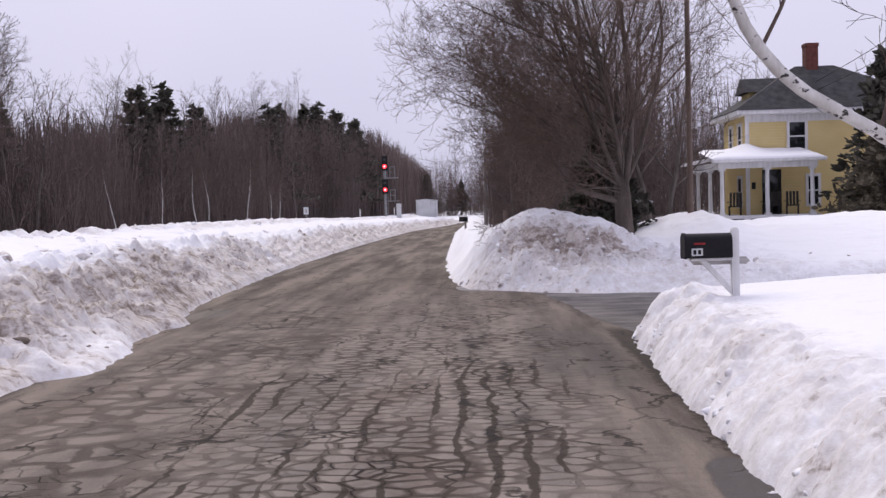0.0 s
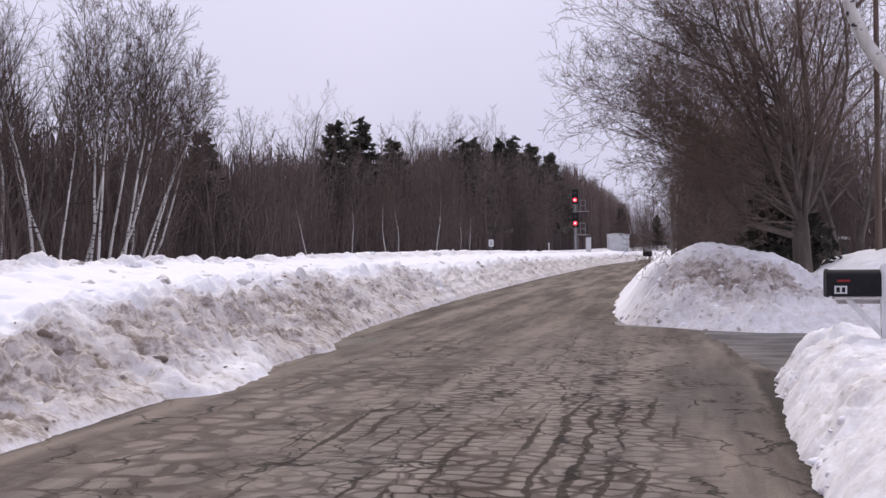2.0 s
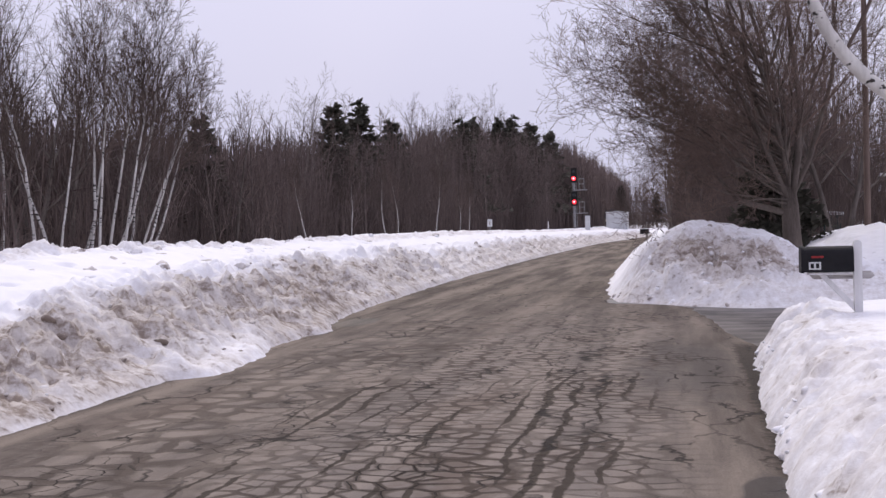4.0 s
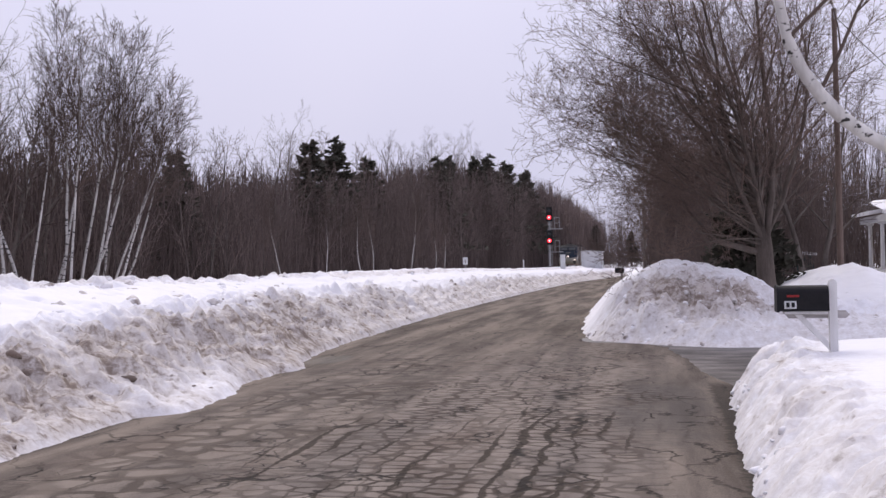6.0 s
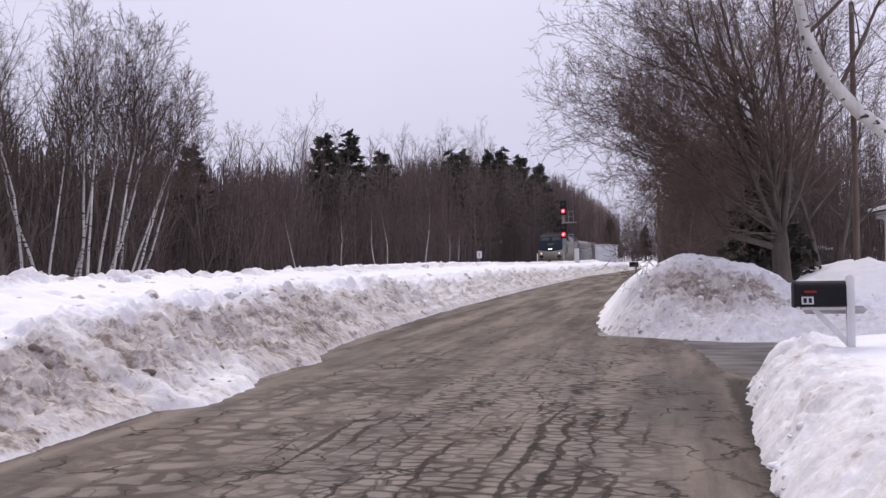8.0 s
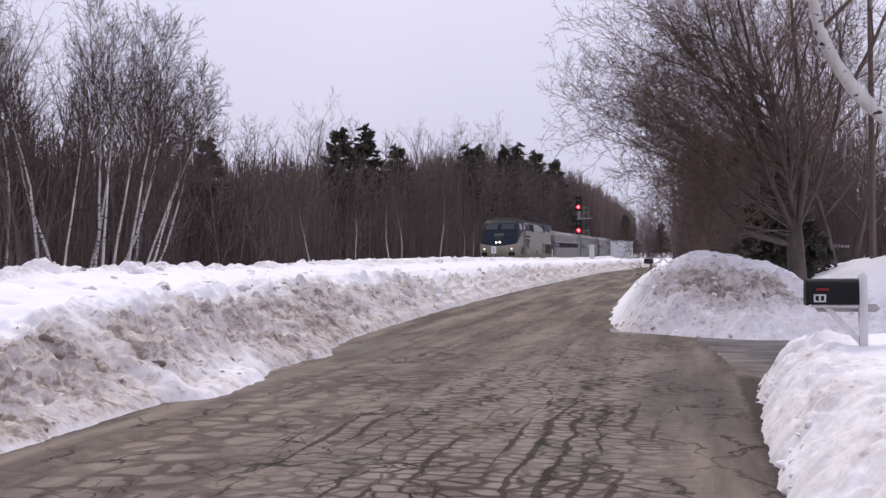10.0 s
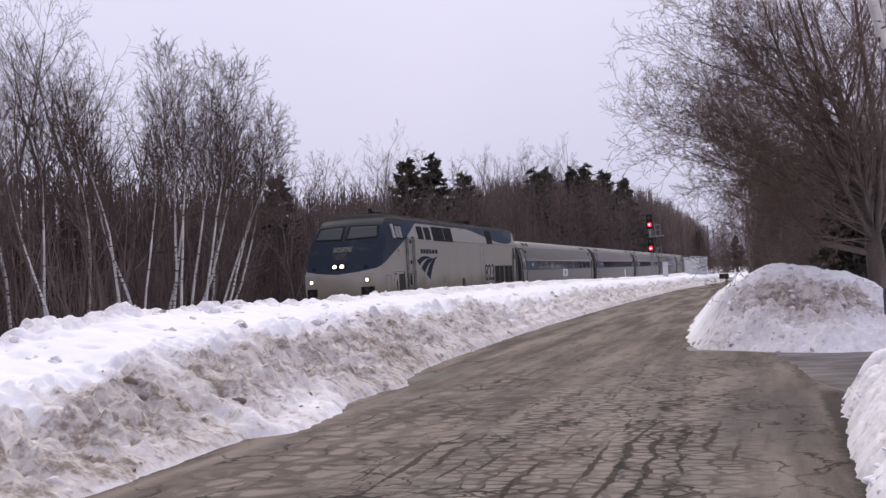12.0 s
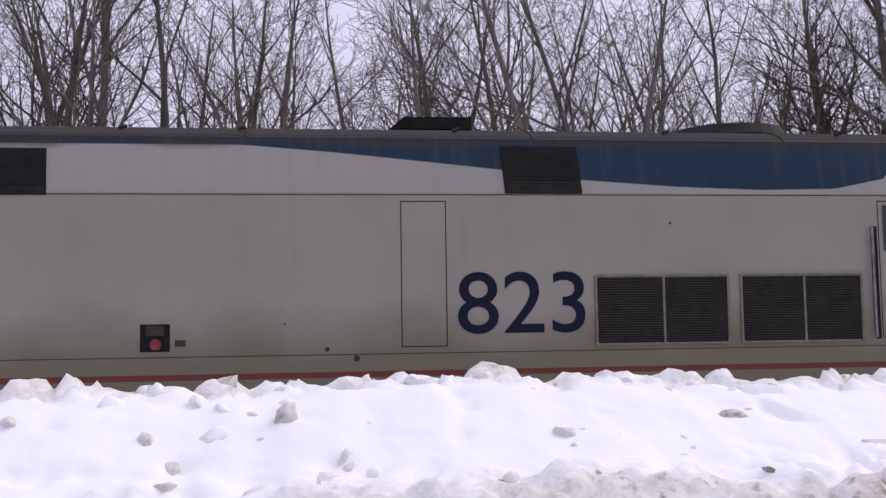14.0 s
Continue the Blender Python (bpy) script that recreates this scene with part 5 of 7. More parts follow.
def conifer(name, label, seed, height, spread, mat, base=0.12, tiers=16, category="tree", spray=1.0):
    """A conifer: a trunk and tiers of drooping boughs made of many small sprays."""
    rng = random.Random(seed)
    wood = Tubes()
    wood.add([Vector((0, 0, -0.3)), Vector((0, 0, height * 0.6)), Vector((0, 0, height))], [height * 0.016, height * 0.01, 0.01], 6)
    v, f = [], []
    for t in range(tiers):
        u0 = (t + rng.random()) / tiers
        h = height * (base + (1 - base) * u0)
        for k in range(rng.randint(4, 6)):
            reach = spread * (1 - u0) ** 0.75 * rng.uniform(0.45, 1.15) + 0.15
            a = rng.uniform(0, 6.283)
            d = Vector((math.cos(a), math.sin(a), rng.uniform(-0.1, 0.35)))
            hh = h + rng.uniform(-0.03, 0.03) * height
            tip = Vector((0, 0, hh - 0.06 * reach)) + d * reach
            wood.add([Vector((0, 0, hh)), Vector((0, 0, hh)) + d * reach * 0.6, tip], [0.03, 0.018, 0.008], 3)
            for j in range(int(9 + reach * 8)):
                u = rng.uniform(0.12, 1.0)
                p = Vector((0, 0, hh - 0.06 * reach * u * u)) + d * reach * u + Vector((rng.uniform(-1, 1), rng.uniform(-1, 1), rng.uniform(-0.8, 1.0))) * 0.10 * reach
                q = Vector((rng.uniform(-1, 1), rng.uniform(-1, 1), rng.uniform(-0.5, 0.9))) + d * 0.7
                q = q.normalized() * rng.uniform(0.16, 0.36) * (0.6 + 0.12 * height ** 0.5) * spray
                s = q.cross(Vector((rng.uniform(-1, 1), rng.uniform(-1, 1), rng.uniform(-1, 1)))).normalized() * q.length * 0.24
                b = len(v)
                v += [tuple(p - s * 0.4), tuple(p + s * 0.4), tuple(p + q * 0.55 + s), tuple(p + q), tuple(p + q * 0.55 - s)]
                f.append((b, b + 1, b + 2, b + 3, b + 4))
    ob = thing(name, label, category)
    for n, me in (("trunk", wood.mesh("trunk", BARK)), ("crown", from_data("crown", v, f, mat, False))):
        o = new(n, me)
        o.parent = ob
    return ob


def place(ob, x, y, z=0.0, turn=0.0, s=1.0, tall=1.0, lean=(0, 0)):
    return copy_thing(ob, pose(x, y, z, lean[0], lean[1], turn) @ Matrix.Diagonal((s, s, s * tall, 1)))


def stand(kinds, spots, seed, group):
    """One copy of a kind at each spot (x, y, height factor)."""
    rng = random.Random(seed)
    for x, y, s in spots:
        o = place(rng.choice(kinds), x, y, rng.uniform(-0.1, 0.05) + field(x, y), rng.uniform(0, 360), s * rng.uniform(0.92, 1.08), rng.uniform(0.95, 1.1), (rng.uniform(-4, 4), rng.uniform(-4, 4)))
        tagged(o, group=group)


def retire(*obs):
    for ob in obs:
        for o in (*ob.children_recursive, ob):
            bpy.data.objects.remove(o)


# patterns that are copied and then taken away
hard = [bare_tree("hardwood_tree", "bare grey-brown hardwood tree at the wood's edge", 10 + k, 12.0, 0.15, HARDWOOD, BARK, TWIG) for k in range(4)]
clumps = [bare_tree("hardwood_tree", "tall bare hardwood with several rising stems", 30 + k, 13.0, 0.16, HARDWOOD, BARK, TWIG, stems=2, lean=0.07) for k in range(2)]
grand = bare_tree("hardwood_tree", "large bare hardwood with many rising stems beyond the railway", 36, 15.0, 0.24, dict(HARDWOOD, kids=(17, 9, 8)), BARK, TWIG, stems=4, lean=0.06)
birches = [bare_tree("birch_tree", "slender bare white birch beside the railway", 50 + k, 10.0, 0.068, BIRCH_SHAPE, BIRCH, TWIG, lean=0.1) for k in range(4)]
poles = [bare_tree("thin_tree", "thin dark bare tree in the dense wood", 70 + k, 9.5, 0.075, THICKET, WOOD_BARK, WOOD_TWIG) for k in range(5)]
pines = [conifer("pine_tree", "dark green pine rising above the bare wood", 90 + k, 14.0, 3.2, NEEDLE, 0.22, 30, spray=2.0) for k in range(2)]

rng = random.Random(5)
# birches by the line, fanning out
for x, y, s, leanx, leany in ((-20.4, 29.0, 1.0, 12, 3), (-20.8, 30.6, 1.02, 9, -3), (-21.3, 31.4, 0.95, 6, 4), (-20.2, 32.2, 1.06, 3, 2), (-21.0, 32.8, 1.1, 1, -2), (-21.8, 33.4, 1.0, 4, 5), (-20.3, 33.8, 1.08, -3, 3), (-21.4, 34.6, 1.15, -2, -4),
                            (-20.6, 35.2, 1.0, -7, 2), (-22.2, 36.0, 1.12, -3, 3), (-20.4, 35.0, 0.92, -30, 14), (-21.4, 37.2, 0.95, -9, -3), (-22.6, 38.0, 1.0, -6, 0), (-20.2, 25.4, 0.85, -14, -2), (-21.5, 26.6, 1.0, 6, 3),
                            (-20.8, 22.6, 0.95, -12, 4), (-21.6, 23.4, 1.0, -16, -3), (-22.6, 20.8, 1.0, -14, 2), (-21.0, 19.2, 0.9, -10, -4), (-23.4, 24.4, 1.05, 2, 2), (-24.2, 28.2, 1.1, 3, -2), (-24.0, 31.8, 1.15, -2, 1)):
    fan = min(max(2.8 * (y - 33.4), -14), 13)
    tagged(place(rng.choice(birches), x, y, 0.0, rng.uniform(-25, 25), s * 0.97, 1.0, (0.4 * leanx - 0.5 * fan, leany + 0.85 * fan)), group="birches by the railway")
for x, y, s, leanx, leany in ((-18.6, 55.5, 0.62, -3, 3), (-18.3, 62.8, 0.7, -8, 2), (-18.8, 66.4, 0.66, 2, 3), (-18.9, 77.0, 0.85, -1, 1), (-18.4, 82.6, 0.6, -4, 0), (-18.6, 88.0, 0.62, -3, 2), (-18.0, 47.5, 0.6, 3, 2)):
    tagged(place(rng.choice(birches), x, y, 0.0, rng.uniform(0, 360), s, 1.0, (leanx, leany)), group="birches by the railway")

# hardwoods behind the line, seen over the passing train
stand(hard + clumps, [(-24.6, 10.4, 1.0), (-28.0, 12.2, 1.05), (-27.2, 8.8, 1.0), (-31.0, 13.0, 1.0), (-26.6, -7.8, 1.05), (-30.4, -8.6, 1.0), (-25.8, -1.2, 1.0), (-24.2, -3.4, 1.0), (-27.0, 3.0, 1.05), (-28.6, -6.4, 1.0), (-32.0, 6.0, 1.0), (-30.2, 2.6, 1.0), (-33.5, -3.0, 1.0), (-29.4, -12.0, 1.0), (-37.0, 3.0, 1.05), (-38.0, 12.0, 1.05), (-31.5, 16.0, 1.0), (-26.2, -11.2, 1.0), (-22.8, -5.6, 0.9), (-23.2, -1.6, 0.92), (-22.7, 2.6, 0.9), (-23.0, 6.4, 0.92), (-24.5, 4.6, 1.02), (-26.0, 1.2, 0.95), (-27.5, -2.6, 1.0), (-25.2, -5.8, 1.05), (-29.0, 6.8, 1.0), (-30.5, 10.0, 1.0), (-31.0, -0.5, 0.95), (-28.0, -9.5, 1.05), (-33.0, 3.5, 1.0), (-26.4, 13.4, 0.8),
                      (-34.0, 13.5, 0.95), (-30.0, 21.5, 0.85), (-27.5, 24.8, 0.85), (-24.6, 26.4, 0.82), (-25.2, 31.0, 0.86), (-24.4, 34.4, 0.84), (-25.6, 22.4, 0.8), (-24.8, 37.8, 0.8), (-33.0, 27.0, 0.95), (-26.0, 29.5, 0.95), (-30.0, 33.0, 1.0), (-27.0, 37.5, 0.98), (-31.0, 41.0, 0.98), (-24.5, 41.0, 0.9), (-25.5, 45.5, 0.78), (-27.0, -14.0, 1.0), (-24.0, -18.0, 1.0),
                      (-35.0, -6.5, 1.0), (-36.0, 8.5, 1.0), (-26.0, 66.5, 1.02), (-26.6, 71.5, 1.0), (-24.0, 51.5, 0.72), (-30.0, 110.0, 1.0), (-31.0, 122.0, 1.1), (-30.0, 128.0, 1.15), (-33.0, 140.0, 1.2), (-28.0, 98.0, 0.9)], 7, "bare hardwoods behind the railway")
tagged(place(grand, -26.0, 17.2, 0.0, 40, 1.0, 1.0), group="bare hardwoods behind the railway")
tagged(place(grand, -28.2, 16.2, 0.0, 150, 0.92, 1.0), group="bare hardwoods behind the railway")
for x, y, k in ((3.4, 33.6, 0.62), (4.4, 30.6, 0.6)):
    tagged(place(rng.choice(clumps), x, y, 0.2, rng.uniform(0, 360), k, 1.0), group="bare trees along the road")
tagged(place(clumps[1], -25.0, 19.2, 0.0, 200, 1.0, 1.05), group="bare hardwoods behind the railway")

# pines in the wood: x, y, height
for x, y, h in ((-28, 80, 11.6), (-29, 89.7, 12.8), (-30, 104, 12.6), (-26, 120, 13.8), (-27, 132, 15.0), (-26.5, 150, 16.6), (-27, 166, 18.6), (-25.5, 175, 18.4), (-25, 196, 18.6), (-9.0, 152, 6.6), (-3.8, 150, 5.4), (-29, 58, 8.6)):
    tagged(place(rng.choice(pines), x, y, 0.0, rng.uniform(0, 360), 1.25 * h / 14, 1 / 1.25), group="pines in the wood")
stand(hard, [(-25 - 2.0 * (k % 3), 104 + 9.5 * k, 1.16 + 0.03 * k) for k in range(15)], 29, "bare hardwoods behind the railway")
stand(hard, [(-36, 141, 1.5), (-38, 166, 1.7), (-39, 176, 1.75), (-38, 188, 1.85), (-37, 200, 1.9), (-40, 210, 2.1), (-33, 150, 1.4)], 23, "bare hardwoods behind the railway")

# the dense wood along the line, taller farther off
def far_rise(y):
    return 1.06 + 0.44 * smooth01(65, 125, y) + 0.2 * smooth01(120, 200, y)


spots = []
for j in range(5):
    y = 38.0 + 2.0 * j
    while y < 230:
        spots.append((-21.5 - 3.2 * j - rng.uniform(0, 2.4), y, rng.uniform(0.78, 1.04) * (0.92 + 0.06 * j) * far_rise(y)))
        y += rng.uniform(2.4, 4.6) * (1 + 0.004 * y)
for y in range(14, 40, 3):
    spots.append((-27 - rng.uniform(0, 6), y + rng.uniform(-1, 1), 0.75))
stand(poles, spots, 11, "thin trees of the wood")


def brush(name, label, seed, wide, deep, count, height, mat, twiggy=9):
    """Undergrowth: crowded thin stems, uncountable."""
    rng = random.Random(seed)
    t = Tubes()
    for k in range(count):
        p = Vector((rng.uniform(-deep / 2, deep / 2), rng.uniform(-wide / 2, wide / 2), -0.3))
        h = height * rng.uniform(0.4, 1.0) ** 0.8
        d = Vector((rng.uniform(-0.2, 0.2), rng.uniform(-0.2, 0.2), 1)).normalized()
        mid, top = p + d * h * 0.5, p + d * h + Vector((rng.uniform(-0.3, 0.3), rng.uniform(-0.3, 0.3), 0))
        t.add([p, mid, top], [0.026, 0.019, 0.010], 3)
        for i in range(twiggy):
            u = rng.uniform(0.15, 1.0)
            q = p.lerp(top, u)
            e = q + Vector((rng.uniform(-1, 1), rng.uniform(-1, 1), rng.uniform(0.1, 1.0))) * 0.17 * h * (1.15 - 0.6 * u)
            t.add([q, e], [0.014, 0.008], 3)
    return tagged(new(name, t.mesh(name, mat)), label, "brush", "", "stuff")


def thicket(name, label, seed, wide, deep, count, height, mat):
    """The trunks deep in the wood, crowded and uncountable, with forked tops."""
    rng = random.Random(seed)
    t = Tubes()
    for k in range(count):
        p = Vector((rng.uniform(-deep / 2, deep / 2), rng.uniform(-wide / 2, wide / 2), -0.3))
        h = height * (0.55 + 0.45 * rng.random() ** 0.6)
        top = p + Vector((rng.uniform(-0.06, 0.06) * h, rng.uniform(-0.06, 0.06) * h, h))
        r = rng.uniform(0.07, 0.13)
        t.add([p, p.lerp(top, 0.7), top], [r, r * 0.7, 0.02], 3)
        for i in range(2):
            q = p.lerp(top, rng.uniform(0.5, 0.95))
            t.add([q, q + Vector((rng.uniform(-1, 1), rng.uniform(-1, 1), rng.uniform(0.5, 1.6))) * 0.09 * h], [0.05, 0.012], 3)
    return tagged(new(name, t.mesh(name, mat)), label, "brush", "", "stuff")


def canopy(x, y):
    """Height of the closed wood, which rises farther along the line."""
    k = x / -36.0
    return 1.6 + k * (along(((0, 7.0), (25, 7.4), (40, 9.4), (57, 9.4), (70, 9.6), (94, 10.6), (137, 15.2), (177, 19.5), (207, 22.0), (250, 23.5), (330, 25.0)), y / k) - 1.6)


under = [brush("undergrowth", "dense brown undergrowth filling the wood", 200 + k, 15.0, 6.0, 195, 9.6, WOOD_TWIG, 5) for k in range(3)]
deep_wood = [thicket("deep_wood", "crowded dark trunks deep in the bare wood", 230 + k, 15.0, 5.0, 215, 10.0, WOOD_TWIG) for k in range(3)]
for x, first, last in ((-31.5, 40, 250), (-37.5, 8, 250), (-23.5, 205, 420)):
    y = first
    while y < last:
        copy_thing(rng.choice(deep_wood), pose(x, y, 0, 0, 0, rng.choice((0, 180))) @ Matrix.Diagonal((1, 1, rng.uniform(0.94, 1.06) * min(canopy(x, y), 23.0 if x < -25 else 17.5) / (10.0 if x < -25 else 9.0), 1)))
        y += 12.5
y = 36.0
while y < 230:
    copy_thing(rng.choice(under), pose(-25.0, y, 0, 0, 0, rng.choice((0, 180))) @ Matrix.Diagonal((1, 1, rng.uniform(0.94, 1.08) * canopy(-25.0, y) / 9.3, 1)))
    y += 12.0
for x, y in ((-28, 3), (-28, -11), (-27.5, 12), (-26.5, 24), (-29, 34), (-31, 22)):
    copy_thing(rng.choice(under), pose(x, y, 0, 0, 0, rng.choice((0, 180))) @ Matrix.Diagonal((1, 1, 0.6, 1)))
# right of the road, behind the heap and the house
for x, y, s in ((1.9, 35, 0.60), (1.8, 44, 0.70), (1.6, 55, 0.8), (8.0, 62, 0.95), (10.8, 60, 1.0), (13.5, 64, 1.05), (3.9, 38, 0.84), (5.4, 42, 0.9), (2.6, 41, 0.74), (3.4, 48, 0.95), (3.2, 58, 0.82), (6.0, 70, 0.75), (4.5, 82, 0.8), (11, 76, 0.9), (20, 74, 1.0), (30, 74, 1.0), (8, 96, 0.9), (10, 112, 0.9), (20, 92, 1.1), (34, 90, 1.1), (10, 135, 1.0)):
    copy_thing(rng.choice(under), pose(x, y, 0.1, 0, 0, rng.choice((0, 180))) @ Matrix.Diagonal((0.42 if y < 50 else 0.5 if y < 60 else 0.9, 0.8 if y < 45 else 1.1, s, 1)))
for x, y, s in ((1.0, 39, 0.46), (0.8, 47, 0.60), (0.7, 56, 0.74), (0.6, 66, 0.88), (0.7, 76, 1.0)):
    copy_thing(rng.choice(under), pose(x, y, 0.1, 0, 0, rng.choice((0, 180))) @ Matrix.Diagonal((0.36, 0.8, s, 1)))
for x, y, s in ((3.0, 50, 0.66), (2.6, 62, 0.80), (2.4, 76, 0.95), (6.5, 56, 0.8)):
    copy_thing(rng.choice(deep_wood), pose(x, y, 0.1, 0, 0, rng.choice((0, 180))) @ Matrix.Diagonal((0.5, 0.8, s, 1)))
for x, wide, tall in ((-8.0, 0.45, 1.0), (-7.6, 0.45, 0.9), (-1.5, 0.6, 0.76), (-1.0, 0.6, 0.7), (7.0, 0.7, 0.8), (15.5, 0.6, 1.0), (-20.4, 0.36, 1.35)):
    copy_thing(rng.choice(under), pose(x, 150 + 0.5 * x, 0.3, 0, 0, 90) @ Matrix.Diagonal((1.0, wide, tall, 1)))
copy_thing(under[0], pose(-14.5, 476, 0.3, 0, 0, 90) @ Matrix.Diagonal((1.0, 1.5, 2.2, 1)))
for k in range(7):
    copy_thing(rng.choice(under), pose((-25, -4, 5, 14, 23, 32, -36)[k], 215 + 4 * (k % 2), 0.3, 0, 0, 90) @ Matrix.Diagonal((1.2, 1.0, 1.5, 1)))
stand(hard, [(1.6, 32.5, 0.55), (3.0, 36.5, 0.62), (0.4, 37.5, 0.5), (1.8, 41.5, 0.6), (4.2, 38.8, 0.62), (0.2, 45.5, 0.58), (2.4, 48.5, 0.66), (0.8, 51.5, 0.6), (4.6, 53.0, 0.72), (1.0, 58.0, 0.66), (3.0, 62.0, 0.74), (0.2, 67.0, 0.68), (5.5, 60.0, 0.8), (7.2, 56.0, 0.8)], 17, "bare trees along the road")
stand(poles, [(0.4, 31.5, 0.62), (1.6, 35.0, 0.7), (-0.4, 40.0, 0.62), (3.4, 42.5, 0.75), (0.8, 47.0, 0.7), (-0.6, 53.5, 0.66), (2.8, 56.0, 0.8), (0.0, 62.0, 0.7), (4.0, 65.0, 0.9), (0.6, 72.0, 0.75), (3.0, 80.0, 0.85), (1.0, 92.0, 0.9), (6.5, 104.0, 0.8), (6.0, 88.0, 1.0), (9.0, 74.0, 1.0),
                          (12.0, 82.0, 1.1), (17.0, 76.0, 1.15), (22.0, 80.0, 1.2), (28.0, 76.0, 1.15), (33.0, 82.0, 1.2), (8.0, 62.0, 0.9), (6.0, 118.0, 0.9), (7.0, 135.0, 1.0), (5.0, 105.0, 1.1), (9.0, 125.0, 1.1), (-20.0, 208.0, 1.6), (-6.0, 204.0, 1.5), (0.0, 207.0, 1.6), (6.0, 203.0, 1.5), (12.0, 206.0, 1.6), (18.0, 204.0, 1.6), (-18.0, 205.0, 1.6)], 13, "bare trees along the road")
retire(grand, *hard, *clumps, *birches, *poles, *pines)
for ob in under + deep_wood:
    bpy.data.objects.remove(ob)

# the broad tree by the snow heap
def broad_tree():
    """A short trunk with long limbs; the most reach out over the road."""
    rng = random.Random(431)
    wood, twig = Tubes(), Tubes()
    wood.add([Vector(p) for p in ((0.04, 0, -0.5), (0.02, 0, 0.2), (-0.03, 0, 0.8), (-0.06, 0, 1.5), (-0.10, 0, 2.2), (-0.16, 0, 4.0))], [0.28, 0.225, 0.205, 0.19, 0.12, 0.05], 12)
    # a few strong stems rise from the fork
    stems = [(1.35, -0.30, 0.1, 1.0, 7.4, 0.082), (1.5, 0.10, -0.2, 1.0, 7.8, 0.088), (1.65, 0.42, 0.15, 1.0, 6.8, 0.070), (1.8, -0.06, 0.3, 1.0, 7.6, 0.078), (1.45, -0.62, -0.25, 1.0, 7.0, 0.070), (1.7, 0.22, 0.5, 1.0, 6.4, 0.06), (1.9, -0.2, -0.5, 1.0, 6.4, 0.06)]
    # thinner limbs sweep out over the road, from the trunk and from the stems
    for k in range(26):
        h = 1.5 + 3.5 * k / 26 + rng.uniform(-0.15, 0.15)
        stems.append((h, -1.0, rng.uniform(-0.8, 0.8), 0.22 + 0.13 * h + rng.uniform(-0.1, 0.35), rng.uniform(4.9, 6.3) - 0.22 * h, rng.uniform(0.024, 0.036)))
    for k in range(8):
        h = 1.9 + 0.4 * k
        stems.append((h, rng.uniform(0.5, 1.0), rng.uniform(-0.9, 0.6), 0.45 + 0.3 * h, rng.uniform(3.8, 5.0), rng.uniform(0.026, 0.036)))
    for k in range(4):
        h = 1.9 + 0.5 * k
        stems.append((h, rng.uniform(-0.5, 0.3), -1.0, 0.4 + 0.3 * h, rng.uniform(4.2, 5.0), rng.uniform(0.024, 0.032)))
    # a skirt of low twiggy limbs towards the road
    for k in range(10):
        stems.append((1.5 + 0.12 * k, -1.0, rng.uniform(-0.9, 0.9), 0.12 + 0.05 * k + rng.uniform(-0.05, 0.15), rng.uniform(3.6, 4.8), rng.uniform(0.018, 0.026)))
    # the low crooked limb
    low = [Vector(p) for p in ((-0.05, 0, 1.3), (-0.55, -0.1, 1.45), (-1.15, -0.2, 1.62), (-1.5, -0.25, 2.0), (-1.95, -0.3, 2.7))]
    wood.add(low, [0.085, 0.075, 0.062, 0.05, 0.03], 8)
    shape = dict(SPREADING, wob=(0.06, 0.20, 0.24, 0.26, 0.34), seg=(4, 7, 4, 2, 2), kids=(0, 11, 9, 6), thin=(0.4, 0.42, 0.5, 0.5), lift=(0, 0.045, 0.05, 0.03, 0.12), least=0.0036)
    for i, (h, dx, dy, dz, length, r) in enumerate(stems):
        shape["kids"] = (0, 9, 8, 5) if i < 7 or h > 3.2 else (0, 11, 9, 6)
        limb(wood, twig, rng, Vector((-0.03 - 0.12 * max(0.0, h - 1.6), 0.10 * dy, h)), Vector((dx, dy, dz)).normalized(), length, r, 1, shape)
    ob = thing("broad_tree", "broad bare tree with dense curling twigs behind the snow heap", "tree")
    for n, t, m in (("trunk", wood, CROWN_BARK), ("crown", twig, CROWN_TWIG)):
        o = new(n, t.mesh(n, m))
        o.parent = ob
    return ob


big = broad_tree()
big.matrix_basis = pose(2.45, 24.3, 0.35)

spruce = conifer("spruce_tree", "low dark spruce behind the broad tree", 301, 3.0, 1.7, NEEDLE, 0.03, 26, spray=1.3)
spruce.matrix_basis = pose(2.3, 27.2, 0.3)
cedar = conifer("cedar_tree", "dark evergreen in front of the yellow house", 302, 6.9, 2.3, NEEDLE, 0.03, 30, spray=1.6)
cedar.matrix_basis = pose(15.8, 42.5, 0.5)
cedar2 = conifer("cedar_shrub", "brown-green evergreen shrub by the porch", 303, 3.6, 2.3, CEDAR, 0.02, 30, "shrub", 1.3)
cedar2.matrix_basis = pose(14.9, 40.5, 0.5)


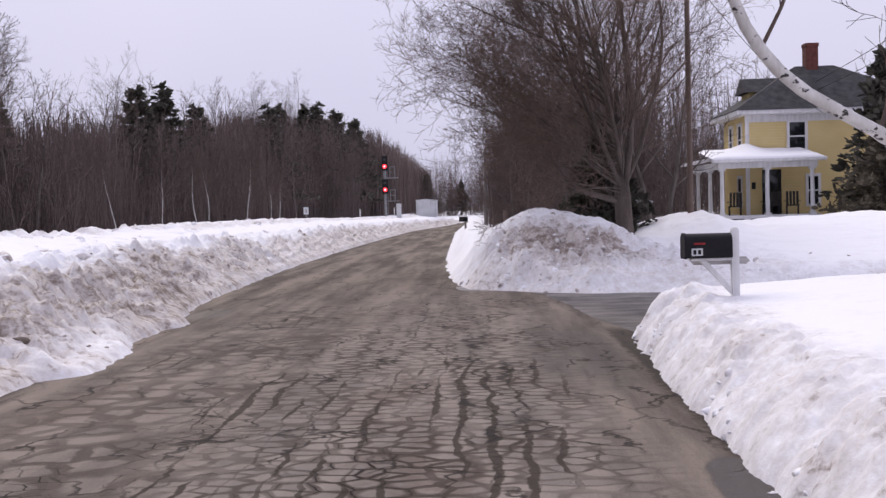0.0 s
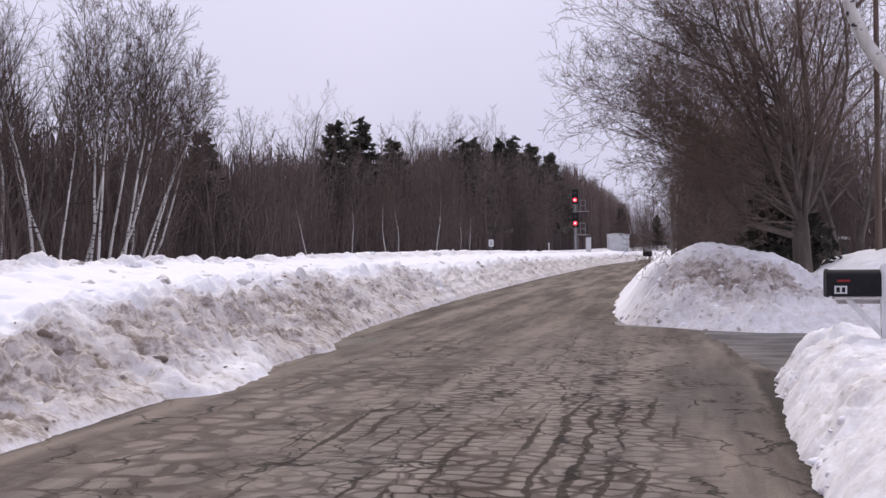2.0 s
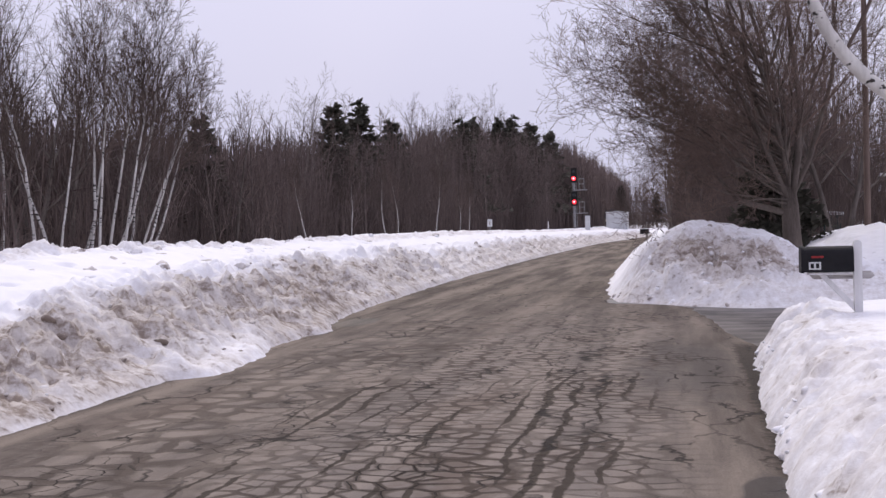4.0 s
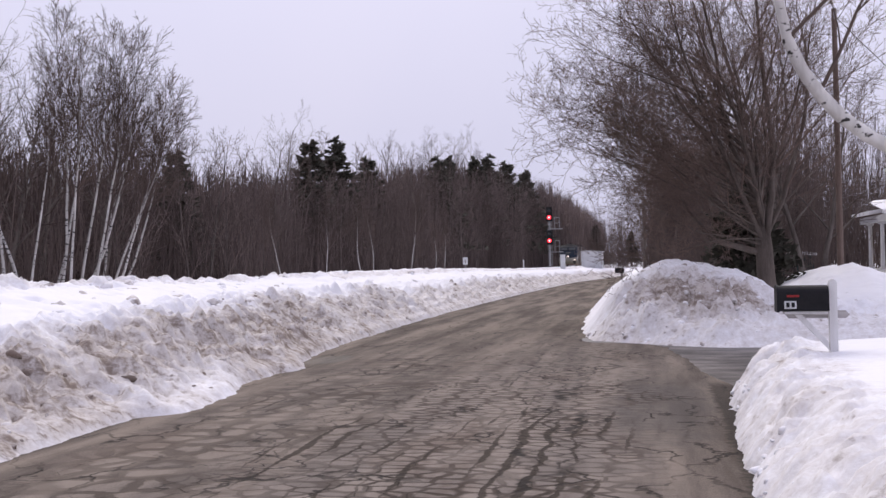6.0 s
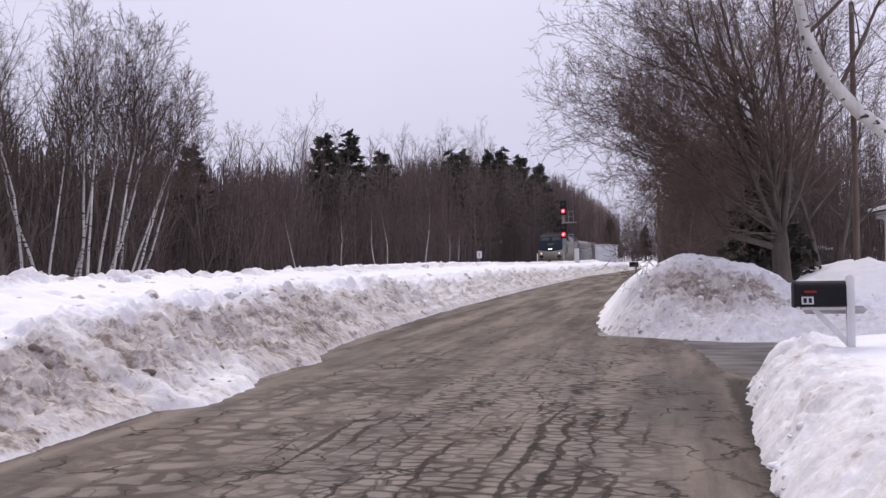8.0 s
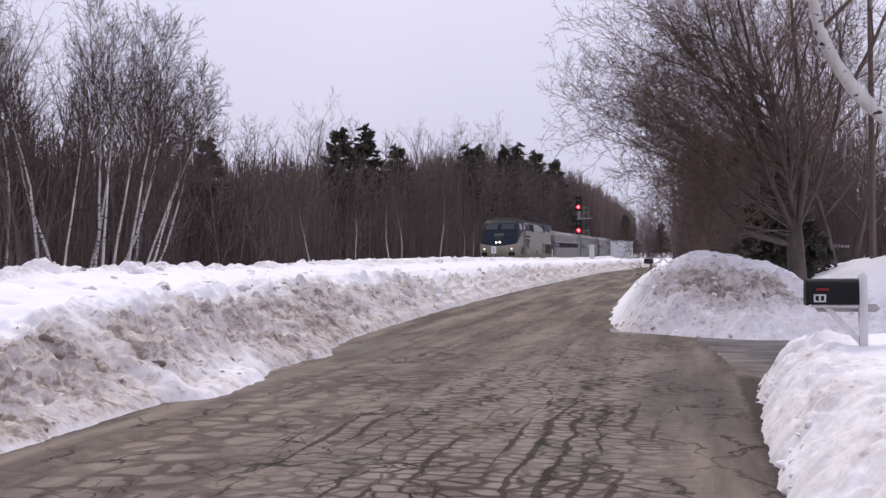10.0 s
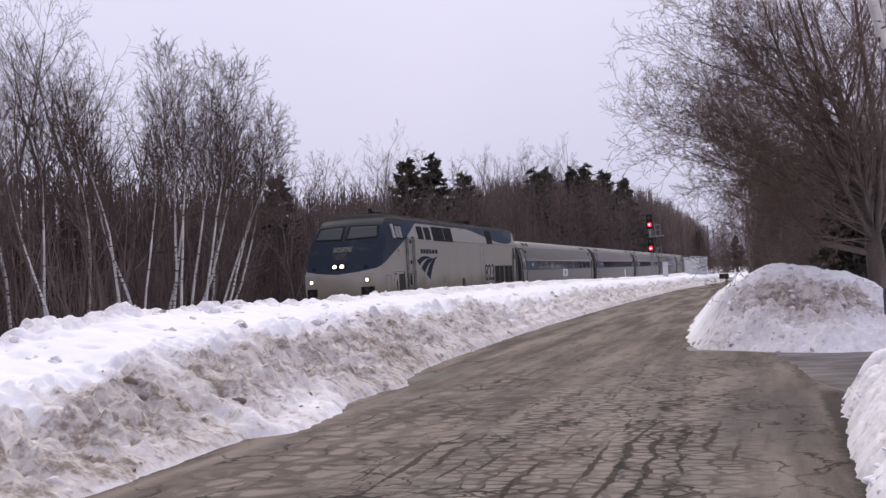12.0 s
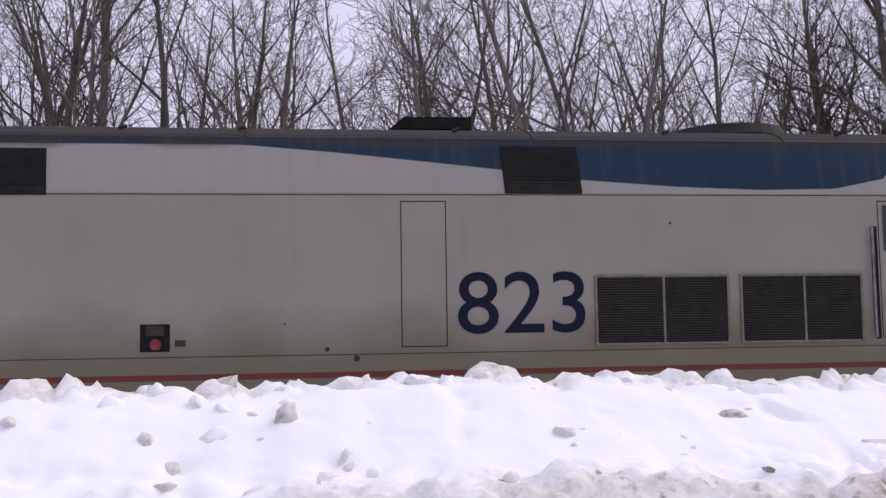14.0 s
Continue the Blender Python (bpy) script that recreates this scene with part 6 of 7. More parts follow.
def leaning_birch():
    """The birch that leans over the roadside, with knots on its bark."""
    rng = random.Random(77)
    wood, twig = Tubes(), Tubes()
    pts = [Vector(p) for p in ((3.9, 8.5, 0.3), (3.2, 8.45, 1.2), (2.62, 8.35, 1.85), (2.2, 8.25, 2.13), (1.86, 8.2, 2.31), (1.60, 8.17, 2.46), (1.40, 8.15, 2.62), (1.24, 8.12, 2.80), (1.12, 8.1, 2.98), (1.02, 8.1, 3.22), (0.95, 8.05, 3.55), (0.93, 8.0, 4.3), (1.0, 8.0, 5.6))]
    wood.add(pts, [0.105, 0.086, 0.073, 0.064, 0.060, 0.057, 0.054, 0.050, 0.047, 0.043, 0.039, 0.031, 0.02], 12)
    for k in range(16):
        # dark knots and scars
        i = rng.uniform(2.0, 9.8)
        p = pts[int(i)].lerp(pts[int(i) + 1], i % 1)
        a = rng.uniform(2.6, 5.6)
        out = Vector((0.35 * math.cos(a), -abs(math.sin(a)) - 0.3, rng.uniform(-0.6, 0.8))).normalized()
        twig.add([p, p + out * (0.068 - 0.0027 * i)], [0.022, rng.uniform(0.008, 0.017)], 7)
    for i, a in ((3, (0.3, 0.4, 0.8)), (7, (0.5, 0.1, 1.0)), (9, (0.55, -0.2, 0.5)), (10, (0.8, 0.2, 0.35)), (10, (-0.5, 0.3, 0.7)), (11, (0.7, 0.3, 0.4)), (11, (-0.6, -0.3, 0.5))):
        limb(twig, twig, rng, pts[i], Vector(a).normalized(), rng.uniform(1.3, 2.0), 0.022, 2, dict(SPREADING, kids=(0, 0, 6, 5), share=(1, 1, 0.45, 0.5), least=0.003))
    ob = thing("leaning_birch", "white birch leaning over the road with peeling knotted bark", "tree")
    for n, t, m in (("trunk", wood, KNOTTED), ("crown", twig, TWIG)):
        o = new(n, t.mesh(n, m))
        o.parent = ob
    return ob


leaning_birch()

# ---------- signal, shed and signs by the line
GALV = material("galvanised_steel", (0.22, 0.22, 0.23), (0.36, 0.36, 0.37), 6, 0.5, 0.1, metal=0.5)
SIGNAL_BLACK = material("signal_black", (0.010, 0.010, 0.010), (0.022, 0.022, 0.022), 8, 0.7, 0.1)
RED_LIT = glow("lit_red_lens", (1.0, 0.022, 0.04), 2.2)
RED_CORE = glow("lit_red_core", (1.0, 0.30, 0.33), 3.0)
DARK_LENS = glass("unlit_lens", (0.01, 0.012, 0.012), 0.2)
WHITE_METAL = material("white_painted_metal", (0.50, 0.51, 0.52), (0.66, 0.67, 0.68), 1.5, 0.6, 0.1)
WHITE_WOOD = material("white_painted_wood", (0.56, 0.55, 0.55), (0.74, 0.73, 0.74), 3, 0.7, 0.3, stretch=(3, 3, 0.4))
GREY_WOOD = material("weathered_wood", (0.13, 0.11, 0.10), (0.30, 0.27, 0.25), 3, 0.9, 0.5, stretch=(6, 6, 0.4))


def railway_signal(x, y):
    s = thing("railway_signal", "two-head railway signal mast showing two red lights", "railway signal", pose(x, y, 0))
    part("mast", rod((0, 0.12, 0.2), (0, 0.12, 6.1), 0.085, sides=12), GALV, s, "grey steel mast")
    part("base", box(-0.22, 0.22, -0.08, 0.32, 0.2, 0.95, 0.03), GALV, s)
    for z in (5.52, 3.44):
        h = part("signal_head", box(-0.27, 0.27, -0.06, 0.02, z - 0.36, z + 0.95, 0.05), SIGNAL_BLACK, s, "black signal head")
        for k, dz in enumerate((0.0, 0.6)):
            part("hood", rod((0, -0.04, z + dz), (0, -0.26, z + dz + 0.03), 0.17, 0.19, sides=18), SIGNAL_BLACK, h)
            if k == 0:
                part("lens", rod((0, -0.25, z), (0, -0.285, z), 0.185, 0.17, sides=20), RED_LIT, h, "lit red lens")
                part("lamp", rod((0, -0.27, z), (0, -0.31, z), 0.10, 0.08, sides=16), RED_CORE, h, "bright lamp core")
            else:
                part("lens", rod((0, -0.26, z + dz), (0, -0.275, z + dz), 0.13, sides=18), DARK_LENS, h, "unlit lens")
        p = part("platform", box(0.05, 1.15, -0.1, 0.5, z - 1.05, z - 0.99), GALV, s, "grey maintenance platform")
        for q in (0.42, 0.86):
            part("post", rod((q, 0.2, z - 1.0), (q, 0.2, z + 0.0), 0.03, sides=6), GALV, p)
        for dz in (-0.02, -0.5):
            part("guard_rail", rod((0.42, 0.2, z + dz), (0.86, 0.2, z + dz), 0.026, sides=6), GALV, p)
        part("bracket", rod((0, 0.12, z + 0.2), (0, -0.02, z + 0.2), 0.06, sides=8), GALV, s)
    ld = part("ladder", rod((0.16, 0.42, 0.4), (0.16, 0.42, 6.2), 0.022, sides=5), GALV, s)
    part("stile", rod((-0.16, 0.42, 0.4), (-0.16, 0.42, 6.2), 0.022, sides=5), GALV, ld)
    for k in range(18):
        part("rung", rod((-0.16, 0.42, 0.7 + 0.3 * k), (0.16, 0.42, 0.7 + 0.3 * k), 0.014, sides=5), GALV, ld)
    return s


railway_signal(-9.47, 91.2)


def relay_shed():
    s = thing("relay_shed", "small pale grey metal relay shed by the railway", "shed", pose(-6.15, 97, 0))
    part("wall", prism([(-0.97, 0.1), (0.97, 0.1), (0.97, 2.36), (0, 2.50), (-0.97, 2.42)], 0, 2.6, "y"), WHITE_METAL, s)
    part("roof", prism([(-1.05, 2.42), (0, 2.52), (1.05, 2.38), (1.05, 2.44), (0, 2.58), (-1.05, 2.48)], -0.1, 2.7, "y"), WHITE_METAL, s, "snow-dusted metal roof")
    part("door", box(-0.5, 0.35, -0.03, 0.0, 0.2, 2.15, 0.01), WHITE_METAL, s)
    for k in range(5):
        part("seam", box(-0.85 + 0.42 * k, -0.83 + 0.42 * k, -0.02, 0.01, 0.3, 2.25), GALV, s)
    return s


relay_shed()
cs = thing("signal_case", "tall pale equipment case standing in the snow", "cabinet", pose(-8.05, 88, 0))
part("body", box(-0.2, 0.2, -0.2, 0.2, 0.1, 2.12, 0.02), WHITE_METAL, cs)
part("cap", box(-0.23, 0.23, -0.23, 0.23, 2.12, 2.18, 0.02), GALV, cs)

sg = thing("track_sign", "small white trackside sign on a post", "sign", pose(-11.4, 60.5, 0))
part("post", rod((0, 0, 0.0), (0, 0, 1.9), 0.03, sides=8), GALV, sg)
part("board", box(-0.15, 0.15, -0.05, -0.02, 1.5, 1.93, 0.01), WHITE_METAL, sg, "white board")
part("writing", box(-0.03, 0.03, -0.056, -0.05, 1.58, 1.80), GREY_WOOD, sg, "dark illegible mark")
for x, y, h in ((-11.2, 86, 1.75), (-11.0, 118, 1.9)):
    st = thing("marker_stake", "thin pale trackside marker stake", "stake", pose(x, y, 0), group="trackside stakes")
    part("stake", rod((0, 0, 0), (0, 0, h), 0.05, 0.05, sides=6), WHITE_WOOD, st)


# ---------- mailboxes
MAIL_BLACK = material("black_mailbox_paint", (0.010, 0.010, 0.012), (0.018, 0.017, 0.019), 7, 0.5, 0.05, spec=0.12)


def mailbox_shell(x0, x1, y0, y1, z0, z1):
    r, n = (y1 - y0) / 2, 10
    c = (y0 + y1) / 2
    pts = [(y0, z0), (y1, z0)] + [(c + r * math.cos(math.pi * k / n), z1 - r * 0.8 + r * 0.8 * math.sin(math.pi * k / n)) for k in range(n + 1)]
    return prism(pts, x0, x1)


m = thing("mailbox", "black roadside mailbox on a white wooden post with an arm", "mailbox")
b = part("box", mailbox_shell(1.25, 1.745, 11.17, 11.40, 1.01, 1.275), MAIL_BLACK, m, "glossy black box")
part("door", mailbox_shell(1.225, 1.252, 11.16, 11.41, 1.0, 1.285), MAIL_BLACK, b)
part("flag", box(1.325, 1.45, 11.160, 11.168, 1.155, 1.178, 0.004), material("red_flag", (0.18, 0.01, 0.012), (0.26, 0.02, 0.02), 9, 0.5), b, "red flag lying flat")
pl = part("number_plate", box(1.30, 1.42, 11.162, 11.168, 1.035, 1.115), WHITE_METAL, b, "small white plate")
for k in range(2):
    part("bar", box(1.318 + 0.052 * k, 1.350 + 0.052 * k, 11.158, 11.163, 1.05, 1.10), MAIL_BLACK, pl, "dark bar in place of a number")
bm = prism([(1.755, 0.25), (1.835, 0.25), (1.835, 1.29), (1.825, 1.32), (1.795, 1.335), (1.765, 1.32), (1.755, 1.29)], 11.25, 11.33, "y")
part("post", bm, WHITE_WOOD, m, "white wooden post")
part("arm", prism([(1.30, 1.005), (1.93, 1.005), (1.97, 0.96), (1.93, 0.925), (1.36, 0.925)], 11.335, 11.385, "y"), material("pale_weathered_wood", (0.30, 0.28, 0.27), (0.50, 0.48, 0.47), 4, 0.9, 0.4, stretch=(0.6, 6, 6)), m, "weathered pale arm")
part("shelf", box(1.30, 1.74, 11.21, 11.33, 0.975, 1.005, 0.005), WHITE_WOOD, m)
part("brace", prism([(1.745, 0.60), (1.745, 0.68), (1.48, 0.97), (1.41, 0.97)], 11.25, 11.32, "y"), WHITE_WOOD, m)

m = thing("far_mailbox", "dark mailbox on a post at the road's far bend", "mailbox")
part("box", mailbox_shell(-2.05, -1.62, 49.9, 50.15, 0.95, 1.2), MAIL_BLACK, m)
part("post", box(-1.79, -1.69, 50.0, 50.1, 0.3, 0.95), GREY_WOOD, m)

# ---------- poles, posts and wires
POLE = material("utility_pole_wood", (0.10, 0.070, 0.058), (0.20, 0.150, 0.125), 2, 0.9, 0.4, 30, stretch=(5, 5, 0.3))
u = thing("utility_pole", "brown wooden utility pole behind the broad tree", "utility pole", pose(4.25, 25.6, 0.2))
part("pole", rod((0, 0, 0), (0, 0, 7.25), 0.078, 0.058, sides=14), POLE, u)
part("insulator", rod((0, -0.09, 7.0), (0, -0.09, 7.16), 0.035, sides=8), GALV, u)


def cable(a, b, sag, r=0.014):
    t = Tubes()
    a, b = Vector(a), Vector(b)
    pts = [a.lerp(b, k / 14) + Vector((0, 0, -4 * sag * (k / 14) * (1 - k / 14))) for k in range(15)]
    t.add(pts, [r] * 15, 5)
    return tagged(new("overhead_cable", t.mesh("overhead_cable", SIGNAL_BLACK)), "thin dark overhead cable", "cable")


cable((14.4, 47.2, 6.9), (13.2, 22.0, 8.6), 0.25)
cable((14.4, 47.2, 6.5), (14.2, 22.0, 8.4), 0.3)
cable((4.25, 25.5, 7.25), (14.4, 46.2, 5.4), 0.35, 0.01)

far_post = thing("roadside_pole", "weathered grey pole beyond the bend of the road", "pole", pose(-0.7, 55, 0.2))
part("pole", rod((0, 0, 0), (0.05, 0, 4.6), 0.12, 0.09, sides=10), GREY_WOOD, far_post)
fp = thing("dark_post", "short dark wooden post in the roadside snow", "post", pose(-0.1, 36, 0.1))
part("post", rod((0, 0, 0), (0, 0, 1.4), 0.11, 0.10, sides=10), POLE, fp)

# ---------- green shed in the yard
GREEN = material("dark_green_paint", (0.012, 0.030, 0.028), (0.024, 0.052, 0.048), 3, 0.5, 0.1)
g = thing("garden_shed", "low dark green shed with snow on its roof", "shed", pose(5.1, 40, 0.3))
part("wall", box(-0.6, 0.6, 0, 1.5, 0, 1.36, 0.02), GREEN, g)
part("roof", prism([(-0.68, 1.34), (0.68, 1.30), (0.68, 1.40), (-0.3, 1.5), (-0.68, 1.42)], -0.1, 1.6, "y"), SNOW, g, "cap of snow")
part("door", box(-0.25, 0.3, -0.03, 0, 0.1, 1.2, 0.01), GREEN, g)

# ---------- the yellow house
def siding():
    m, n, l, op, mix = nodes_of("yellow_siding")
    b = n["Principled BSDF"]
    co, xyz, tx = n.new("ShaderNodeTexCoord"), n.new("ShaderNodeSeparateXYZ"), n.new("ShaderNodeTexNoise")
    tx.inputs["Scale"].default_value, tx.inputs["Detail"].default_value = 1.5, 6
    l.new(co.outputs["Object"], xyz.inputs[0])
    l.new(co.outputs["Object"], tx.inputs["Vector"])
    lap = op("FRACT", op("MULTIPLY", xyz.outputs[2], 8.0))
    col = mix(tx.outputs[0], (0.60, 0.455, 0.19, 1), (0.70, 0.56, 0.275, 1))
    l.new(col, b.inputs["Base Color"])
    b.inputs["Roughness"].default_value = 0.7
    bump = n.new("ShaderNodeBump")
    bump.inputs["Strength"].default_value, bump.inputs["Distance"].default_value = 0.8, 0.02
    l.new(lap, bump.inputs["Height"])
    l.new(bump.outputs[0], b.inputs["Normal"])
    return m


YELLOW = siding()
SHINGLE = material("grey_shingles", (0.030, 0.029, 0.031), (0.072, 0.070, 0.072), 3, 0.9, 0.5, 40)
BRICK = material("red_chimney_brick", (0.075, 0.026, 0.022), (0.15, 0.056, 0.045), 6, 0.9, 0.5, 40)


def house_window(h, x0, x1, y, z0, z1, side=False):
    """A sash window with white trim on the front (y) or the left wall (x = y)."""
    def bx(a, c, d0, d1, e, f):
        return box(y + d0, y + d1, a, c, e, f) if side else box(a, c, y + d0, y + d1, e, f)
    w = part("window", bx(x0, x1, -0.02, 0.03, z0, z1), GLASS, h, "dark sash window")
    for q in (bx(x0 - 0.12, x0, -0.05, 0.03, z0 - 0.1, z1 + 0.14), bx(x1, x1 + 0.12, -0.05, 0.03, z0 - 0.1, z1 + 0.14), bx(x0, x1, -0.05, 0.03, z1, z1 + 0.14), bx(x0, x1, -0.07, 0.03, z0 - 0.1, z0), bx(x0, x1, -0.035, 0.03, (z0 + z1) / 2 - 0.03, (z0 + z1) / 2 + 0.03)):
        part("trim", q, WHITE_WOOD, w, "white trim")


def house():
    h = thing("yellow_house", "yellow clapboard house with a white wrap-around porch and grey roof", "house")
    x0, x1, y0, y1 = 11.05, 19.4, 46.5, 50.6
    part("wall", box(x0, x1, y0, y1, 0.2, 5.5), YELLOW, h, "yellow clapboard wall")
    for x in (x0 - 0.03, x1 - 0.15):
        part("corner_board", box(x, x + 0.18, y0 - 0.03, y0, 0.9, 5.3), WHITE_WOOD, h, "white corner board")
    part("eave", box(x0 - 0.55, x1 + 0.55, y0 - 0.55, y1 + 0.55, 5.42, 5.62, 0.03), WHITE_WOOD, h, "white boxed eave")
    part("frieze", box(x0 - 0.04, x1 + 0.04, y0 - 0.04, y0, 5.1, 5.42), WHITE_WOOD, h)
    bm = bmesh.new()
    a = [bm.verts.new(p) for p in ((x0 - 0.6, y0 - 0.6, 5.62), (x1 + 0.6, y0 - 0.6, 5.62), (x1 + 0.6, y1 + 0.6, 5.62), (x0 - 0.6, y1 + 0.6, 5.62), (13.9, 48.55, 7.80), (15.7, 48.55, 7.80))]
    fs = [bm.faces.new(q) for q in ((a[0], a[1], a[5], a[4]), (a[1], a[2], a[5]), (a[2], a[3], a[4], a[5]), (a[3], a[0], a[4]), (a[3], a[2], a[1], a[0]))]
    bmesh.ops.recalc_face_normals(bm, faces=fs)
    rf = part("roof", bm, SHINGLE, h, "grey hipped shingle roof")
    part("chimney", box(14.36, 14.92, 48.3, 48.9, 7.2, 8.78, 0.02), BRICK, rf, "red brick chimney")
    part("chimney_cap", box(14.33, 14.95, 48.27, 48.93, 8.68, 8.84, 0.02), BRICK, rf)
    part("roof_snow", prism([(16.2, 6.55), (17.4, 6.15), (17.6, 6.02), (16.4, 6.3)], 47.2, 47.9, "y"), SNOW, rf, "patch of snow")
    # dormer on the left slope
    part("dormer_wall", box(11.6, 13.0, 47.9, 49.3, 5.8, 6.6), YELLOW, h, "yellow dormer")
    part("dormer_roof", prism([(47.65, 6.58), (49.55, 6.58), (48.6, 7.3)], 11.35, 13.6), SHINGLE, h, "dormer roof")
    part("snow_strip", box(11.5, 13.0, 47.4, 47.75, 6.05, 6.25, 0.05), SNOW, h, "snow lying on the slope")
    house_window(h, 12.99, 13.68, y0, 3.80, 5.05)
    house_window(h, 13.80, 14.24, y0, 1.35, 2.6)
    house_window(h, 47.2, 47.75, x0, 3.75, 5.0, True)
    house_window(h, 48.9, 49.4, x0, 3.75, 5.0, True)
    house_window(h, 47.3, 47.9, x0, 1.35, 2.6, True)
    part("door", box(11.75, 12.6, y0 - 0.04, y0, 0.95, 2.95, 0.01), GLASS, h, "dark front door")
    part("house_sign", box(11.28, 11.45, y0 - 0.04, y0, 2.1, 2.4), SIGNAL_BLACK, h)
    return h


house()


def porch():
    p = thing("porch", "white wooden porch with round posts and snow on its roof", "porch")
    part("deck", box(9.3, 13.5, 43.8, 46.44, 0.82, 0.95, 0.01), WHITE_WOOD, p, "white deck edge")
    part("deck", box(9.3, 11.0, 46.46, 50.4, 0.82, 0.95, 0.01), WHITE_WOOD, p)
    part("skirt", box(9.4, 13.4, 43.95, 44.0, 0.1, 0.82), SIGNAL_BLACK, p, "plain dark sheet below the deck")
    for x in (9.4, 10.4, 12.2, 13.4):
        part("pier", box(x - 0.12, x + 0.12, 43.86, 44.0, 0.1, 0.82), WHITE_WOOD, p)
    for x, y in ((9.38, 44.05), (11.3, 44.05), (13.2, 44.05), (9.4, 46.4), (9.4, 48.9)):
        q = part("post", rod((x, y, 0.95), (x, y, 2.95), 0.095, 0.08, sides=14), WHITE_WOOD, p, "white turned post")
        part("capital", box(x - 0.13, x + 0.13, y - 0.13, y + 0.13, 2.88, 2.98), WHITE_WOOD, q)
        part("foot", box(x - 0.13, x + 0.13, y - 0.13, y + 0.13, 0.95, 1.05), WHITE_WOOD, q)
    part("beam", box(9.2, 13.4, 43.92, 44.18, 2.98, 3.26, 0.01), WHITE_WOOD, p)
    part("beam", box(9.2, 9.5, 44.18, 50.3, 2.98, 3.26, 0.01), WHITE_WOOD, p)
    part("soffit", box(9.5, 13.4, 44.18, 46.45, 3.2, 3.26), WHITE_WOOD, p)
    part("gutter", box(8.9, 13.7, 43.6, 43.92, 3.22, 3.36, 0.03), WHITE_WOOD, p)
    bm = bmesh.new()
    xs, ys = steps((8.9, 13.7, 20)), steps((43.62, 46.46, 9))
    top = [[bm.verts.new((x, y, 3.36 + 0.16 * (y - 43.6) + 0.10 * smooth01(0, 0.3, min(x - 8.9, 13.7 - x, y - 43.62 + 0.1)) + 0.05 * fbm(x, y, 0.9, 3) + 0.26 * math.exp(-((x - 11.0) / 0.5) ** 2) * smooth01(44, 46, y))) for x in xs] for y in ys]
    for a, c in zip(top, top[1:]):
        for i in range(len(xs) - 1):
            bm.faces.new((a[i], a[i + 1], c[i + 1], c[i]))
    fr = [bm.verts.new((x, 43.62, 3.34)) for x in xs]
    for i in range(len(xs) - 1):
        bm.faces.new((fr[i], fr[i + 1], top[0][i + 1], top[0][i]))
    part("roof_snow", bm, SNOW, p, "thick snow on the porch roof", smooth=True)
    part("side_roof", prism([(8.9, 3.30), (11.04, 3.66), (11.04, 3.82), (8.9, 3.46)], 46.48, 50.5, "y"), SNOW, p, "snow-covered side roof")
    return p


porch()


CHAIR_WOOD = material("dark_chair_wood", (0.016, 0.014, 0.013), (0.05, 0.044, 0.04), 6, 0.7, 0.2)


def porch_chair(x, y, turn):
    c = thing("porch_chair", "dark slatted wooden chair standing on the porch", "chair", pose(x, y, 0.95, 0, 0, turn), group="chairs on the porch")
    part("seat", box(-0.28, 0.28, -0.28, 0.28, 0.36, 0.42, 0.01), CHAIR_WOOD, c)
    for k in range(4):
        part("back_slat", prism([(0.24, 0.4), (0.28, 0.4), (0.42, 1.0), (0.38, 1.0)], -0.27 + 0.14 * k, -0.17 + 0.14 * k), CHAIR_WOOD, c)
    for a in (-0.26, 0.22):
        for d in (-0.26, 0.22):
            part("leg", box(a, a + 0.05, d, d + 0.05, 0, 0.36), CHAIR_WOOD, c)
    for a in (-0.32, 0.26):
        part("arm", box(a, a + 0.07, -0.3, 0.3, 0.56, 0.6), CHAIR_WOOD, c)
    return c


porch_chair(12.7, 45.2, 160)
porch_chair(11.9, 45.7, 200)
porch_chair(10.2, 45.2, 170)


# ---------- clods and chunks of snow on the banks
def clods(name, label, seed, spots, mat):
    """Broken lumps of ploughed snow lying on a bank."""
    rng = random.Random(seed)
    base = bmesh.new()
    bmesh.ops.create_icosphere(base, subdivisions=2, radius=1)
    bv, bf = [v.co.copy() for v in base.verts], [[v.index for v in f.verts] for f in base.faces]
    base.free()
    v, f, ds = [], [], []
    for x, y, z, r, d in spots:
        turn = Euler((rng.uniform(0, 6), rng.uniform(0, 6), rng.uniform(0, 6))).to_matrix()
        sx, sy, sz = rng.uniform(0.7, 1.3), rng.uniform(0.7, 1.3), rng.uniform(0.5, 0.75)
        o = len(v)
        sh = rng.uniform(0, 50)
        for c in bv:
            k = 1 + 0.50 * noise.noise(c * 1.1 + Vector((sh, 0, 0))) + 0.14 * noise.noise(c * 3.1 + Vector((0, sh, 0)))
            q = turn @ Vector((c.x * sx * k, c.y * sy * k, c.z * sz * k))
            v.append((x + q.x * r, y + q.y * r, z + q.z * r * 0.8))
            ds.append(d)
        f += [[i + o for i in t] for t in bf]
    me = from_data(name, v, f, mat)
    at = me.attributes.new("dirt", "FLOAT", "POINT")
    at.data.foreach_set("value", ds)
    return tagged(new(name, me), label, "snow", "", "stuff")


